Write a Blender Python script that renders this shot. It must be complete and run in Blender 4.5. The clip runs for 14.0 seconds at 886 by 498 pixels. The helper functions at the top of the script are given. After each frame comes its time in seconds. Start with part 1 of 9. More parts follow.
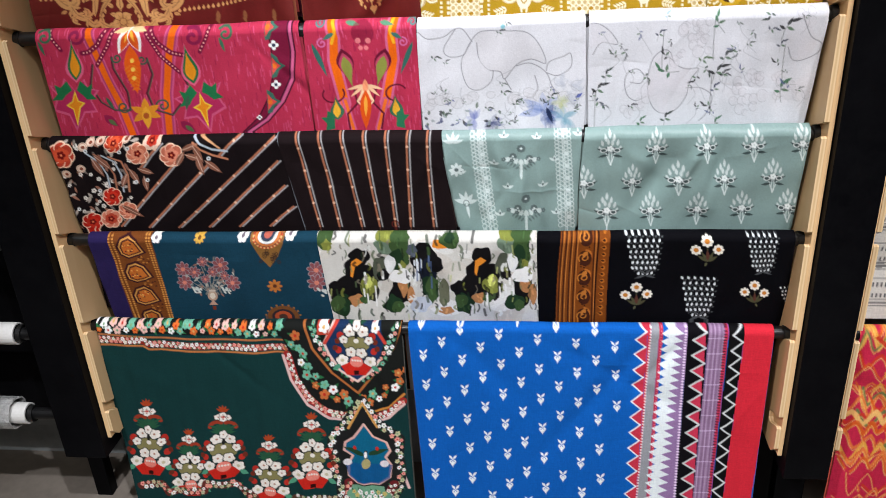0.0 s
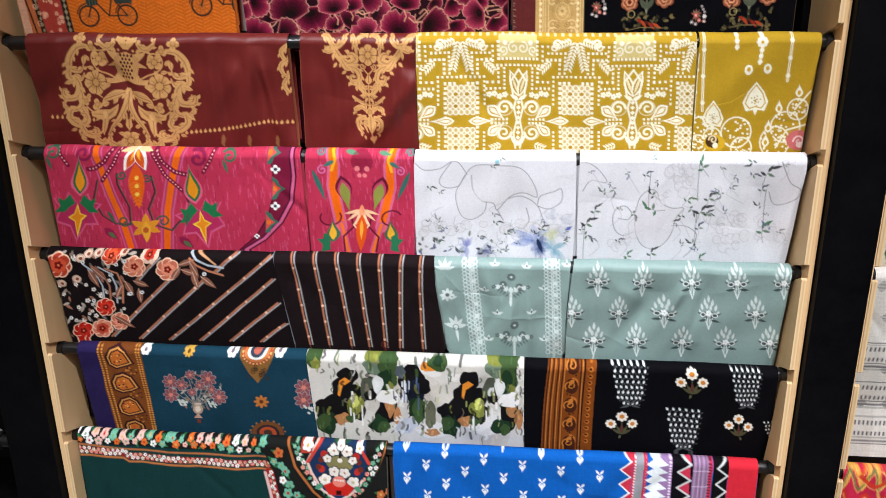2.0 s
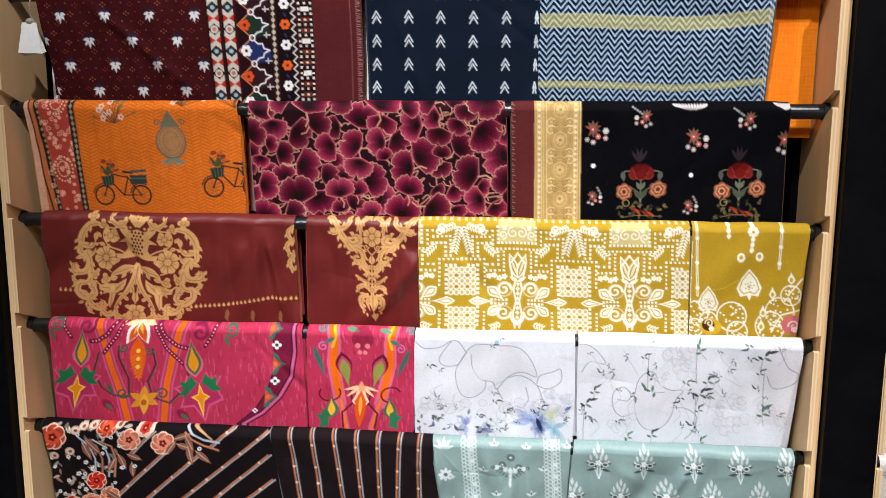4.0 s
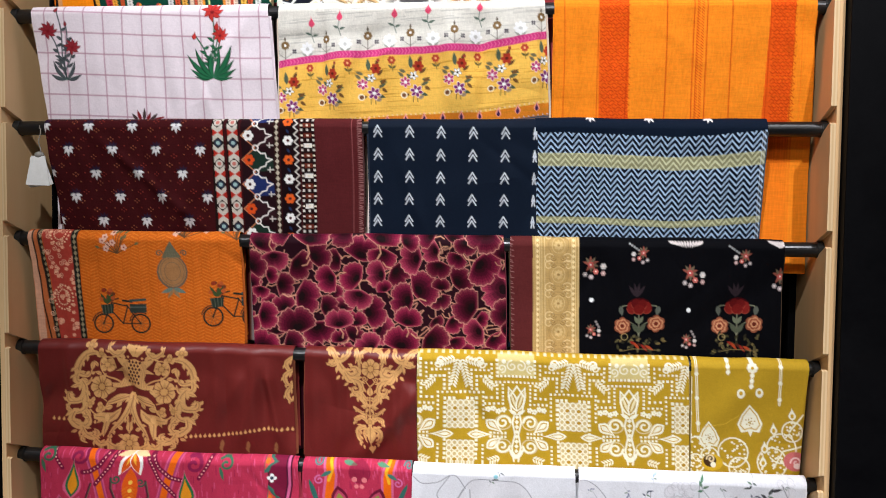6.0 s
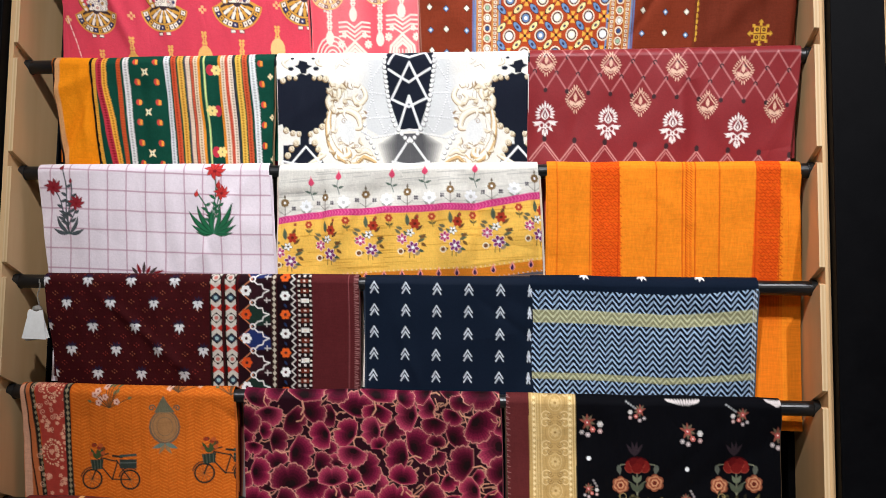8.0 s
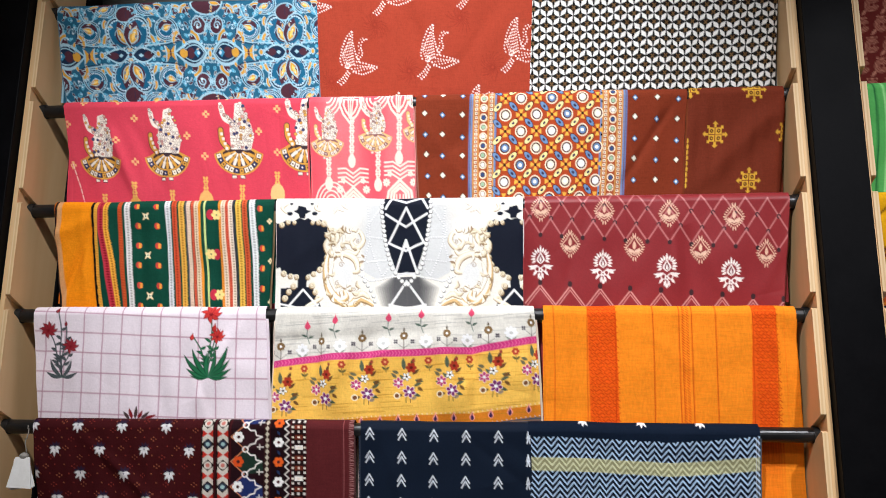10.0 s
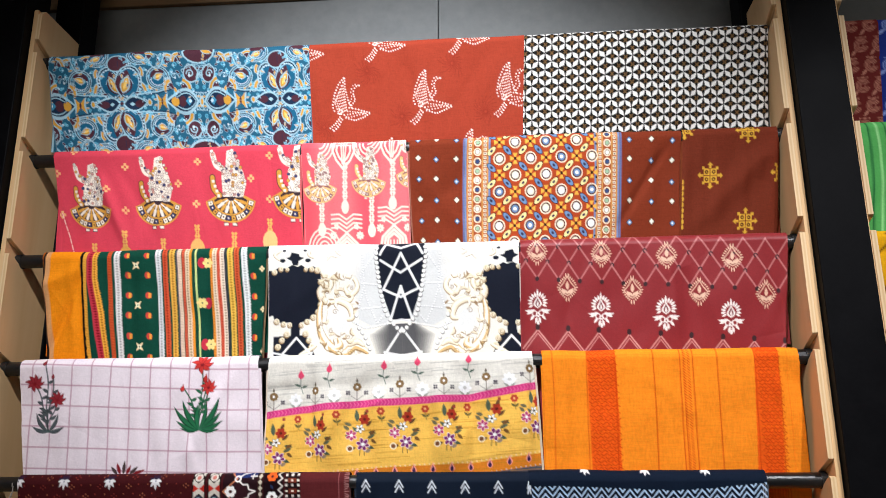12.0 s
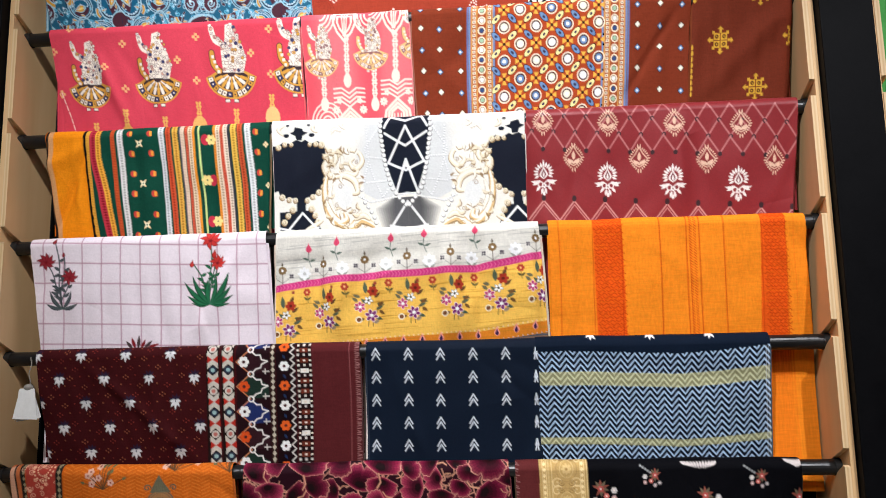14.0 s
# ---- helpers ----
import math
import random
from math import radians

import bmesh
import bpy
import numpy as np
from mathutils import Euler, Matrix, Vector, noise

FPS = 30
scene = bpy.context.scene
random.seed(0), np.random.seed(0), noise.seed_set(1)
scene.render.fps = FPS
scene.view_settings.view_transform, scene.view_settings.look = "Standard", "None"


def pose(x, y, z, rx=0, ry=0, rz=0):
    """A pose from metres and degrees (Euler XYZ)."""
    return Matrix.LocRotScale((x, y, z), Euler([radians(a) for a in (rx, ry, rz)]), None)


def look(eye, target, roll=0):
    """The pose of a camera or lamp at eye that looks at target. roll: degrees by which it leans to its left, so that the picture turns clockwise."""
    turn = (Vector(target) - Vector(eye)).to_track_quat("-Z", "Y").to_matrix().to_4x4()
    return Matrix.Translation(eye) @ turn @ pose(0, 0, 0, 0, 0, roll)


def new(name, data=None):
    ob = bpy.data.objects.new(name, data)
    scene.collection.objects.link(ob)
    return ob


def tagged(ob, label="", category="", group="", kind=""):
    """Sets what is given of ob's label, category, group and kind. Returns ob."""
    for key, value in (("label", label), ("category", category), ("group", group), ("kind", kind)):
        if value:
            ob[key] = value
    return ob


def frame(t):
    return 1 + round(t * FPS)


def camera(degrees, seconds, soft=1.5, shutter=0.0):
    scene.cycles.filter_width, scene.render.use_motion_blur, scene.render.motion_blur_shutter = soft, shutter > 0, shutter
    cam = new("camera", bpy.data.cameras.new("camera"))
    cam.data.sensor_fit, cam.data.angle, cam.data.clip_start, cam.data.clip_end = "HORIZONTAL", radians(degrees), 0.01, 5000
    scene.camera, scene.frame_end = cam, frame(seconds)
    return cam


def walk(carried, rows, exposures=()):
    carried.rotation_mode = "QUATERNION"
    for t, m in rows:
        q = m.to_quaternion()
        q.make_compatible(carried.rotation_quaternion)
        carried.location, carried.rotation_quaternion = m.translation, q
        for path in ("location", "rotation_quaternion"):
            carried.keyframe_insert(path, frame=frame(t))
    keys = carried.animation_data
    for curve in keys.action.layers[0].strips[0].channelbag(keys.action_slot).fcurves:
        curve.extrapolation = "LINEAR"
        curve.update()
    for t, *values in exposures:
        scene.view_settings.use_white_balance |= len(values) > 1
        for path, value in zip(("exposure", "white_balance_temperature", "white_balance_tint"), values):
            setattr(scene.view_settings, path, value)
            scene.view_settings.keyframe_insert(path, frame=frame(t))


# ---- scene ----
cam = camera(56.3, 14.0, soft=0.9)
PATH = [
    (0, (0.187, -1.425, 1.433), (-0.043, 0.365, 0.5680), -3.2),
    (0.5, (0.195, -1.429, 1.45), (-0.034, 0.367, 0.5941), -2.6),
    (1, (0.19, -1.433, 1.461), (-0.022, 0.382, 0.6422), -1.7),
    (1.5, (0.19, -1.432, 1.472), (-0.019, 0.416, 0.7303), -1.1),
    (2, (0.18, -1.432, 1.489), (-0.018, 0.452, 0.8404), -0.6),
    (2.5, (0.177, -1.433, 1.506), (-0.019, 0.479, 0.9475), -0.2),
    (3, (0.179, -1.433, 1.52), (-0.019, 0.5, 1.0355), -0.2),
    (3.5, (0.178, -1.433, 1.537), (-0.024, 0.519, 1.1415), 0.1),
    (6, (0.169, -1.432, 1.631), (-0.024, 0.557, 1.5295), 0.6),
    (6.5, (0.163, -1.42, 1.657), (-0.024, 0.571, 1.6015), 0.8),
    (7, (0.157, -1.422, 1.681), (-0.026, 0.57, 1.6955), 0.8),
    (7.5, (0.16, -1.432, 1.705), (-0.025, 0.558, 1.7715), 0.7),
    (8, (0.166, -1.443, 1.716), (-0.015, 0.542, 1.8715), 0.7),
    (8.5, (0.165, -1.447, 1.736), (-0.015, 0.531, 1.9645), 0.7),
    (9, (0.165, -1.453, 1.747), (-0.013, 0.517, 2.0345), 0.7),
    (11.5, (0.158, -1.444, 1.796), (0.008, 0.472, 2.3425), 0.1),
    (12, (0.157, -1.432, 1.772), (0.008, 0.488, 2.3055), -0.3),
    (12.5, (0.157, -1.422, 1.751), (0.007, 0.511, 2.2305), -0.7),
    (13, (0.161, -1.421, 1.741), (-0.001, 0.526, 2.1595), -0.9),
    (13.5, (0.154, -1.421, 1.734), (-0.011, 0.54, 2.0805), -0.9),
    (14, (0.157, -1.415, 1.715), (-0.015, 0.551, 2.0275), -1.1),
]
walk(cam, [(t, look(eye, target, roll)) for t, eye, target, roll in PATH],
     [(0.0, -0.45), (2.0, -0.36), (3.5, -0.26), (6.0, -0.52), (9.0, -0.55), (11.5, -0.48), (14.0, -0.55)])

# ---- light ----
world = bpy.data.worlds.new("shop_air")
world.use_nodes = True
scene.world = world
wbg = world.node_tree.nodes["Background"]
wbg.inputs[0].default_value = (1.0, 0.93, 0.85, 1)
wbg.inputs[1].default_value = 0.0


def spot(x, y, z, tx, ty, tz, watts, cone, colour=(0.93, 0.945, 1.0), soft=0.03, blend=0.6):
    d = bpy.data.lights.new("ceiling_spot", "SPOT")
    d.energy, d.spot_size, d.spot_blend, d.color, d.shadow_soft_size = watts, radians(cone), blend, colour, soft
    o = new("ceiling_spot", d)
    o.matrix_world = look((x, y, z), (tx, ty, tz))
    return o


spot(-0.06, -1.75, 3.36, -0.05, 0.0, 2.18, 490, 50, blend=1.0)
spot(0.92, -2.05, 3.36, -0.10, 0.0, -0.2, 550, 43, blend=0.9)
spot(-0.92, -2.05, 3.36, 0.02, 0.0, -0.2, 505, 43, blend=0.9)
# extra spot, out of view, added to brighten the neighbouring bay
spot(1.20, -1.90, 3.36, 1.22, 0.0, 1.7, 260, 50, blend=0.8)
# unseen area lamp, added as a weak ambient fill for the room
panel = bpy.data.lights.new("ambient_fill", "AREA")
panel.shape, panel.size, panel.size_y, panel.energy, panel.color = "RECTANGLE", 2.4, 0.6, 45, (1.0, 0.97, 0.93)
new("ambient_fill", panel).matrix_world = look((0.0, -3.2, 3.34), (0.0, -2.9, 0.0))


# ---- materials ----
def lin(c):
    """Linear light from 0-255 screen values."""
    c = np.asarray(c, float) / 255.0
    return np.where(c <= 0.04045, c / 12.92, ((c + 0.055) / 1.055) ** 2.4)


def nodes_of(name, rough=0.6, metal=0.0, spec=0.5):
    m = bpy.data.materials.new(name)
    m.use_nodes = True
    nt = m.node_tree
    b = nt.nodes["Principled BSDF"]
    b.inputs["Roughness"].default_value = rough
    b.inputs["Metallic"].default_value = metal
    b.inputs["Specular IOR Level"].default_value = spec
    return m, nt, b


def noise_node(nt, scale, detail=4.0, stretch=(1, 1, 1), rough=0.6):
    tc = nt.nodes.new("ShaderNodeTexCoord")
    mp = nt.nodes.new("ShaderNodeMapping")
    mp.inputs["Scale"].default_value = stretch
    n = nt.nodes.new("ShaderNodeTexNoise")
    n.inputs["Scale"].default_value, n.inputs["Detail"].default_value, n.inputs["Roughness"].default_value = scale, detail, rough
    nt.links.new(tc.outputs["Object"], mp.inputs[0])
    nt.links.new(mp.outputs[0], n.inputs["Vector"])
    return n


def ramp(nt, fac, stops):
    r = nt.nodes.new("ShaderNodeValToRGB")
    e = r.color_ramp.elements
    while len(e) < len(stops):
        e.new(0.5)
    for k, (p, c) in enumerate(stops):
        e[k].position, e[k].color = p, (*lin(c), 1)
    nt.links.new(fac, r.inputs[0])
    return r


def bump(nt, b, height, strength, dist=0.002):
    n = nt.nodes.new("ShaderNodeBump")
    n.inputs["Strength"].default_value, n.inputs["Distance"].default_value = strength, dist
    nt.links.new(height, n.inputs["Height"])
    nt.links.new(n.outputs[0], b.inputs["Normal"])


def surface(name, dark, light, scale, rough=0.6, metal=0.0, stretch=(1, 1, 1), strength=0.2, dist=0.001, spec=0.5, lo=0.35, hi=0.65):
    """A plain mottled surface between two tones, with fine relief and uneven gloss."""
    m, nt, b = nodes_of(name, rough, metal, spec)
    n1 = noise_node(nt, scale, 6, stretch)
    n2 = noise_node(nt, scale * 9, 3, stretch)
    mix = nt.nodes.new("ShaderNodeMath")
    mix.operation = "MULTIPLY_ADD"
    mix.inputs[1].default_value, mix.inputs[2].default_value = 0.35, 0.0
    nt.links.new(n2.outputs[0], mix.inputs[0])
    add = nt.nodes.new("ShaderNodeMath")
    add.operation = "MULTIPLY_ADD"
    add.inputs[1].default_value = 0.65
    nt.links.new(n1.outputs[0], add.inputs[0])
    nt.links.new(mix.outputs[0], add.inputs[2])
    r = ramp(nt, add.outputs[0], [(lo, dark), (hi, light)])
    nt.links.new(r.outputs[0], b.inputs["Base Color"])
    mr = nt.nodes.new("ShaderNodeMapRange")
    mr.inputs["To Min"].default_value, mr.inputs["To Max"].default_value = max(0.03, rough - 0.1), min(1, rough + 0.12)
    nt.links.new(n1.outputs[0], mr.inputs[0])
    nt.links.new(mr.outputs[0], b.inputs["Roughness"])
    bump(nt, b, n2.outputs[0], strength, dist)
    return m


def cloth_material(name, rough=0.8, sheen=0.0, spec=0.06, slub=0.10, weave=0.25, fine=420):
    """Woven cloth: the print comes from the mesh, the yarn's unevenness and the weave's relief from here."""
    m, nt, b = nodes_of(name, rough, 0.0, spec)
    at = nt.nodes.new("ShaderNodeAttribute")
    at.attribute_name = "print"
    warp = noise_node(nt, fine, 2, (1.0, 1.0, 0.12))
    weft = noise_node(nt, fine, 2, (0.12, 1.0, 1.0))
    add = nt.nodes.new("ShaderNodeMath")
    add.operation = "ADD"
    nt.links.new(warp.outputs[0], add.inputs[0])
    nt.links.new(weft.outputs[0], add.inputs[1])
    big = noise_node(nt, 9, 3)
    add2 = nt.nodes.new("ShaderNodeMath")
    add2.operation = "MULTIPLY_ADD"
    add2.inputs[1].default_value = 0.25
    nt.links.new(big.outputs[0], add2.inputs[0])
    nt.links.new(add.outputs[0], add2.inputs[2])
    mr = nt.nodes.new("ShaderNodeMapRange")
    mr.inputs["From Min"].default_value, mr.inputs["From Max"].default_value = 0.75, 1.5
    mr.inputs["To Min"].default_value, mr.inputs["To Max"].default_value = 1.0 - slub, 1.0 + slub
    nt.links.new(add2.outputs[0], mr.inputs[0])
    mul = nt.nodes.new("ShaderNodeVectorMath")
    mul.operation = "SCALE"
    nt.links.new(at.outputs["Color"], mul.inputs[0])
    nt.links.new(mr.outputs[0], mul.inputs["Scale"])
    nt.links.new(mul.outputs[0], b.inputs["Base Color"])
    b.inputs["Sheen Weight"].default_value = sheen
    b.inputs["Sheen Roughness"].default_value = 0.4
    bump(nt, b, add.outputs[0], weave, 0.0008)
    return m


COTTON = cloth_material("printed_cotton")
LAWN = cloth_material("fine_lawn", 0.75, 0.0, 0.10, 0.05, 0.15, 700)
SLUB = cloth_material("slub_weave", 0.85, 0.0, 0.06, 0.12, 0.45, 300)
SATIN = cloth_material("satin_finish", 0.45, 0.0, 0.3, 0.05, 0.12, 800)
BLACK = surface("black_powder_coat", (6, 6, 8), (13, 13, 15), 14, 0.5, strength=0.1, spec=0.05)
TUBE = surface("black_steel_tube", (12, 12, 13), (22, 22, 23), 30, 0.32, strength=0.06)
PLASTIC = surface("black_plastic", (10, 10, 10), (20, 20, 20), 40, 0.5)
WALLM = surface("grey_wall_panel", (122, 126, 127), (138, 142, 142), 5, 0.7, strength=0.05)
FASCIA = surface("brown_fascia_board", (128, 98, 66), (150, 118, 82), 6, 0.6, stretch=(0.15, 1, 1))
FLOORM = surface("grey_brown_floor", (112, 104, 96), (136, 127, 117), 4, 0.45, strength=0.05)
PAINT = surface("white_plaster", (196, 192, 186), (214, 210, 204), 3, 0.85)
PAPER = surface("white_card", (225, 224, 220), (240, 239, 236), 20, 0.7, strength=0.05)
FILM = surface("crinkled_clear_wrap", (150, 150, 150), (210, 210, 208), 30, 0.15, strength=0.9, dist=0.006)
STRING = surface("grey_string", (120, 116, 108), (160, 156, 148), 200, 0.9)


def ply_material(name, face):
    m, nt, b = nodes_of(name, 0.55, 0, 0.35)
    if face:
        n = noise_node(nt, 7, 5, (1, 1.0, 0.06))
        r = ramp(nt, n.outputs[0], [(0.3, (212, 168, 116)), (0.5, (224, 184, 134)), (0.72, (232, 198, 150))])
    else:
        tc = nt.nodes.new("ShaderNodeTexCoord")
        w = nt.nodes.new("ShaderNodeTexWave")
        w.bands_direction = "X"
        w.inputs["Scale"].default_value, w.inputs["Distortion"].default_value, w.inputs["Detail"].default_value = 55, 0.6, 2
        nt.links.new(tc.outputs["Object"], w.inputs["Vector"])
        n = w
        r = ramp(nt, w.outputs["Fac"], [(0.1, (214, 178, 132)), (0.5, (221, 187, 141)), (0.9, (228, 198, 154))])
    g = noise_node(nt, 120, 3, (1, 1, 0.05))
    nt.links.new(r.outputs[0], b.inputs["Base Color"])
    bump(nt, b, g.outputs[0], 0.25, 0.0006)
    return m


PLY = ply_material("birch_ply_face", True)
PLYEDGE = ply_material("birch_ply_edge", False)


# ---- mesh helpers ----
def mesh_of(name, bm):
    me = bpy.data.meshes.new(name)
    bm.normal_update()
    bm.to_mesh(me)
    bm.free()
    return me


def part(name, bm, material, parent=None, label="", smooth=False):
    me = mesh_of(name, bm)
    for m in (material if isinstance(material, (list, tuple)) else [material]):
        me.materials.append(m)
    if smooth:
        me.shade_smooth()
    o = new(name, me)
    if parent:
        o.parent = parent
    if label:
        o["label"] = label
    return o


def empty(name, x, y, z):
    o = new(name)
    o.location = (x, y, z)
    return o


def box(x0, y0, z0, x1, y1, z1, bevel=0.002):
    b2 = bmesh.new()
    bmesh.ops.create_cube(b2, size=1, matrix=Matrix.Translation(((x0 + x1) / 2, (y0 + y1) / 2, (z0 + z1) / 2)) @ Matrix.Diagonal((x1 - x0, y1 - y0, z1 - z0, 1)))
    if bevel:
        bmesh.ops.bevel(b2, geom=b2.edges[:], offset=bevel, segments=2, affect="EDGES", profile=0.5)
    return b2


def tube(x0, x1, y, z, r, wall=0.002, n=24):
    """A hollow tube along x."""
    bm = bmesh.new()
    rings = []
    for x, rr in ((x0, r - wall), (x0, r - 0.0006), (x0 + 0.0006, r), (x1 - 0.0006, r), (x1, r - 0.0006), (x1, r - wall)):
        rings.append([bm.verts.new((x, y + rr * math.cos(a), z + rr * math.sin(a))) for a in (2 * math.pi * k / n for k in range(n))])
    rings.append(rings[0])
    for a, b in zip(rings, rings[1:]):
        for k in range(n):
            bm.faces.new((a[k], a[(k + 1) % n], b[(k + 1) % n], b[k]))
    bmesh.ops.recalc_face_normals(bm, faces=bm.faces[:])
    return bm


# ---- setting ----
RAIL0, PITCH, R = 0.566, 0.2, 0.0165     # lowest rail's height, step from rail to rail, radius of cloth round a rail


def rail_z(row):
    return RAIL0 + PITCH * (row - 1) + (0.007 if row == 11 else 0.0)


tagged(part("floor", box(-4, -5, -0.05, 4, 1.0, 0.0, 0), FLOORM), "grey-brown polished shop floor", "floor", kind="structure")
tagged(part("wall_back", box(-4, 0.262, 0, 4, 0.34, 3.4, 0), WALLM), "plain grey wall behind the fabric racks", "wall", kind="structure")
tagged(part("wall_left", box(-4.1, -5, 0, -4, 0.34, 3.4, 0), PAINT), "plain pale shop wall", "wall", kind="structure")
tagged(part("wall_right", box(4, -5, 0, 4.1, 0.34, 3.4, 0), PAINT), "plain pale shop wall", "wall", kind="structure")
tagged(part("wall_front", box(-4.1, -5.1, 0, 4.1, -5, 3.4, 0), PAINT), "plain pale shop wall", "wall", kind="structure")
tagged(part("ceiling", box(-4.1, -5.1, 3.4, 4.1, 0.34, 3.5, 0), PAINT), "plain white shop ceiling", "ceiling", kind="structure")
tagged(part("trim_fascia", box(-4, 0.2365, 2.85, 4, 0.261, 3.399, 0.002), FASCIA), "brown boarded fascia above the racks", "fascia", kind="structure")
panelling = tagged(empty("wall_panelling", 0, 0.26, 2.2), "grey wall panels with a fine seam between them", "wall panel", kind="structure")
for xa, xb in ((-3.4, -1.702), (-1.7, 0.018), (0.02, 1.738), (1.74, 3.4)):
    part("panel", box(xa, -0.012, -2.1, xb, 0.0, 0.652, 0.0015), WALLM, panelling)


# ---- rack ----
def side_board(x0, x1, lowest):
    """A plywood cheek with a slanting, open slot for every rail."""
    bm = bmesh.new()
    yf, yb = -0.046, 0.095
    prof = [(yb, 2.672), (yf + 0.012, 2.672), (yf, 2.660)]
    for row in range(11, lowest - 1, -1):
        z = rail_z(row)
        prof += [(yf, z + 0.033), (yf + 0.004, z + 0.0305), (0.002, z + 0.0145), (0.012, z + 0.008), (0.012, z - 0.008), (0.002, z - 0.0135), (yf + 0.006, z + 0.0065), (yf, z + 0.004)]
    zb = rail_z(lowest) - 0.064
    prof += [(yf, zb + 0.02), (yf + 0.02, zb), (yb, zb)]
    a = [bm.verts.new((x0, y, z)) for y, z in prof]
    b = [bm.verts.new((x1, y, z)) for y, z in prof]
    bm.faces.new(a)
    bm.faces.new(b)
    n = len(prof)
    for k in range(n):
        f = bm.faces.new((a[k], a[(k + 1) % n], b[(k + 1) % n], b[k]))
        f.material_index = 1
    bmesh.ops.recalc_face_normals(bm, faces=bm.faces[:])
    bmesh.ops.triangulate(bm, faces=[f for f in bm.faces if len(f.verts) > 4])
    return bm


def rack(x0, x1, lowest, label):
    """Cheeks, front posts, rear uprights and feet of one bay between inner faces x0 and x1."""
    root = tagged(empty("fabric_rack", (x0 + x1) / 2, 0.1, 0), label, "display rack", "fabric racks")
    off = Matrix.Translation((-(x0 + x1) / 2, -0.1, 0))

    def add(name, bm, mat, note=""):
        bm.transform(off)
        return part(name, bm, mat, root, note)
    for xa, xb in ((x0 - 0.009, x0), (x1, x1 + 0.009)):
        add("side_board", side_board(xa, xb, lowest), [PLY, PLYEDGE], "pale birch plywood board with slots")
    for xa, xb in ((x0 - 0.018, x0 - 0.0092), (x1 + 0.0092, x1 + 0.018)):
        add("backing_board", box(xa, -0.045, rail_z(lowest) - 0.063, xb, 0.095, 2.671, 0.001), PLY, "plain plywood backing behind the slots")
    for xa, xb in ((x0 - 0.062, x0 + 0.002), (x1 - 0.012, x1 + 0.052)):
        add("rear_upright", box(xa, 0.0965, 0.0, xb, 0.16, 3.3, 0.003), BLACK)
    return root


rack(-0.742, 0.655, 0, "plywood and black steel rack holding draped fabrics")
rack(0.780, 2.177, 0, "plywood and black steel rack beside the main bay")
for xa, xb in ((-0.858, -0.762), (0.6745, 0.7605)):
    post = tagged(empty("rack_post", (xa + xb) / 2, -0.02, 0.262), "wide matt black steel post between fabric bays", "post", "rack posts")
    w = (xb - xa) / 2
    part("post_body", box(-w, -0.046, 0, w, 0.030, 3.0, 0.002), BLACK, post)
    part("bracket", box(-w + 0.012, 0.0305, 0.1, w - 0.012, 0.11, 0.16, 0.002), BLACK, post)
    part("bracket", box(-w + 0.012, 0.0305, 2.3, w - 0.012, 0.11, 2.36, 0.002), BLACK, post)


# added black sheet that keeps the background behind the rolls dark
backing = tagged(empty("dark_backdrop", -1.45, 0.11, 0.24), "matt black board added as a dark ground behind the pegged rolls", "backing board")
part("board", box(-0.72, -0.008, 0, 0.60, 0.008, 2.6, 0.002), BLACK, backing)
for dx in (-0.66, 0.54):
    part("leg", box(dx - 0.02, -0.01, -0.24, dx + 0.02, 0.02, 0.01, 0.002), BLACK, backing)


def hanging_rail(x0, x1, row):
    o = tagged(empty("hanging_rail", (x0 + x1) / 2, 0, rail_z(row)), "black steel tube rail lying in plywood slots", "rail", "hanging rails")
    w = (x1 - x0) / 2
    part("tube", tube(-w, w, 0, 0, 0.0125), TUBE, o, smooth=False)
    for sx in (-1, 1):
        part("end_cap", tube(sx * (w - 0.012) - 0.008, sx * (w - 0.012) + 0.008, 0, 0, 0.0138, 0.0136), PLASTIC, o)


for row in range(1, 12):
    hanging_rail(-0.7605, 0.6735, row)
    if row != 2:
        hanging_rail(0.7615, 2.1955, row)


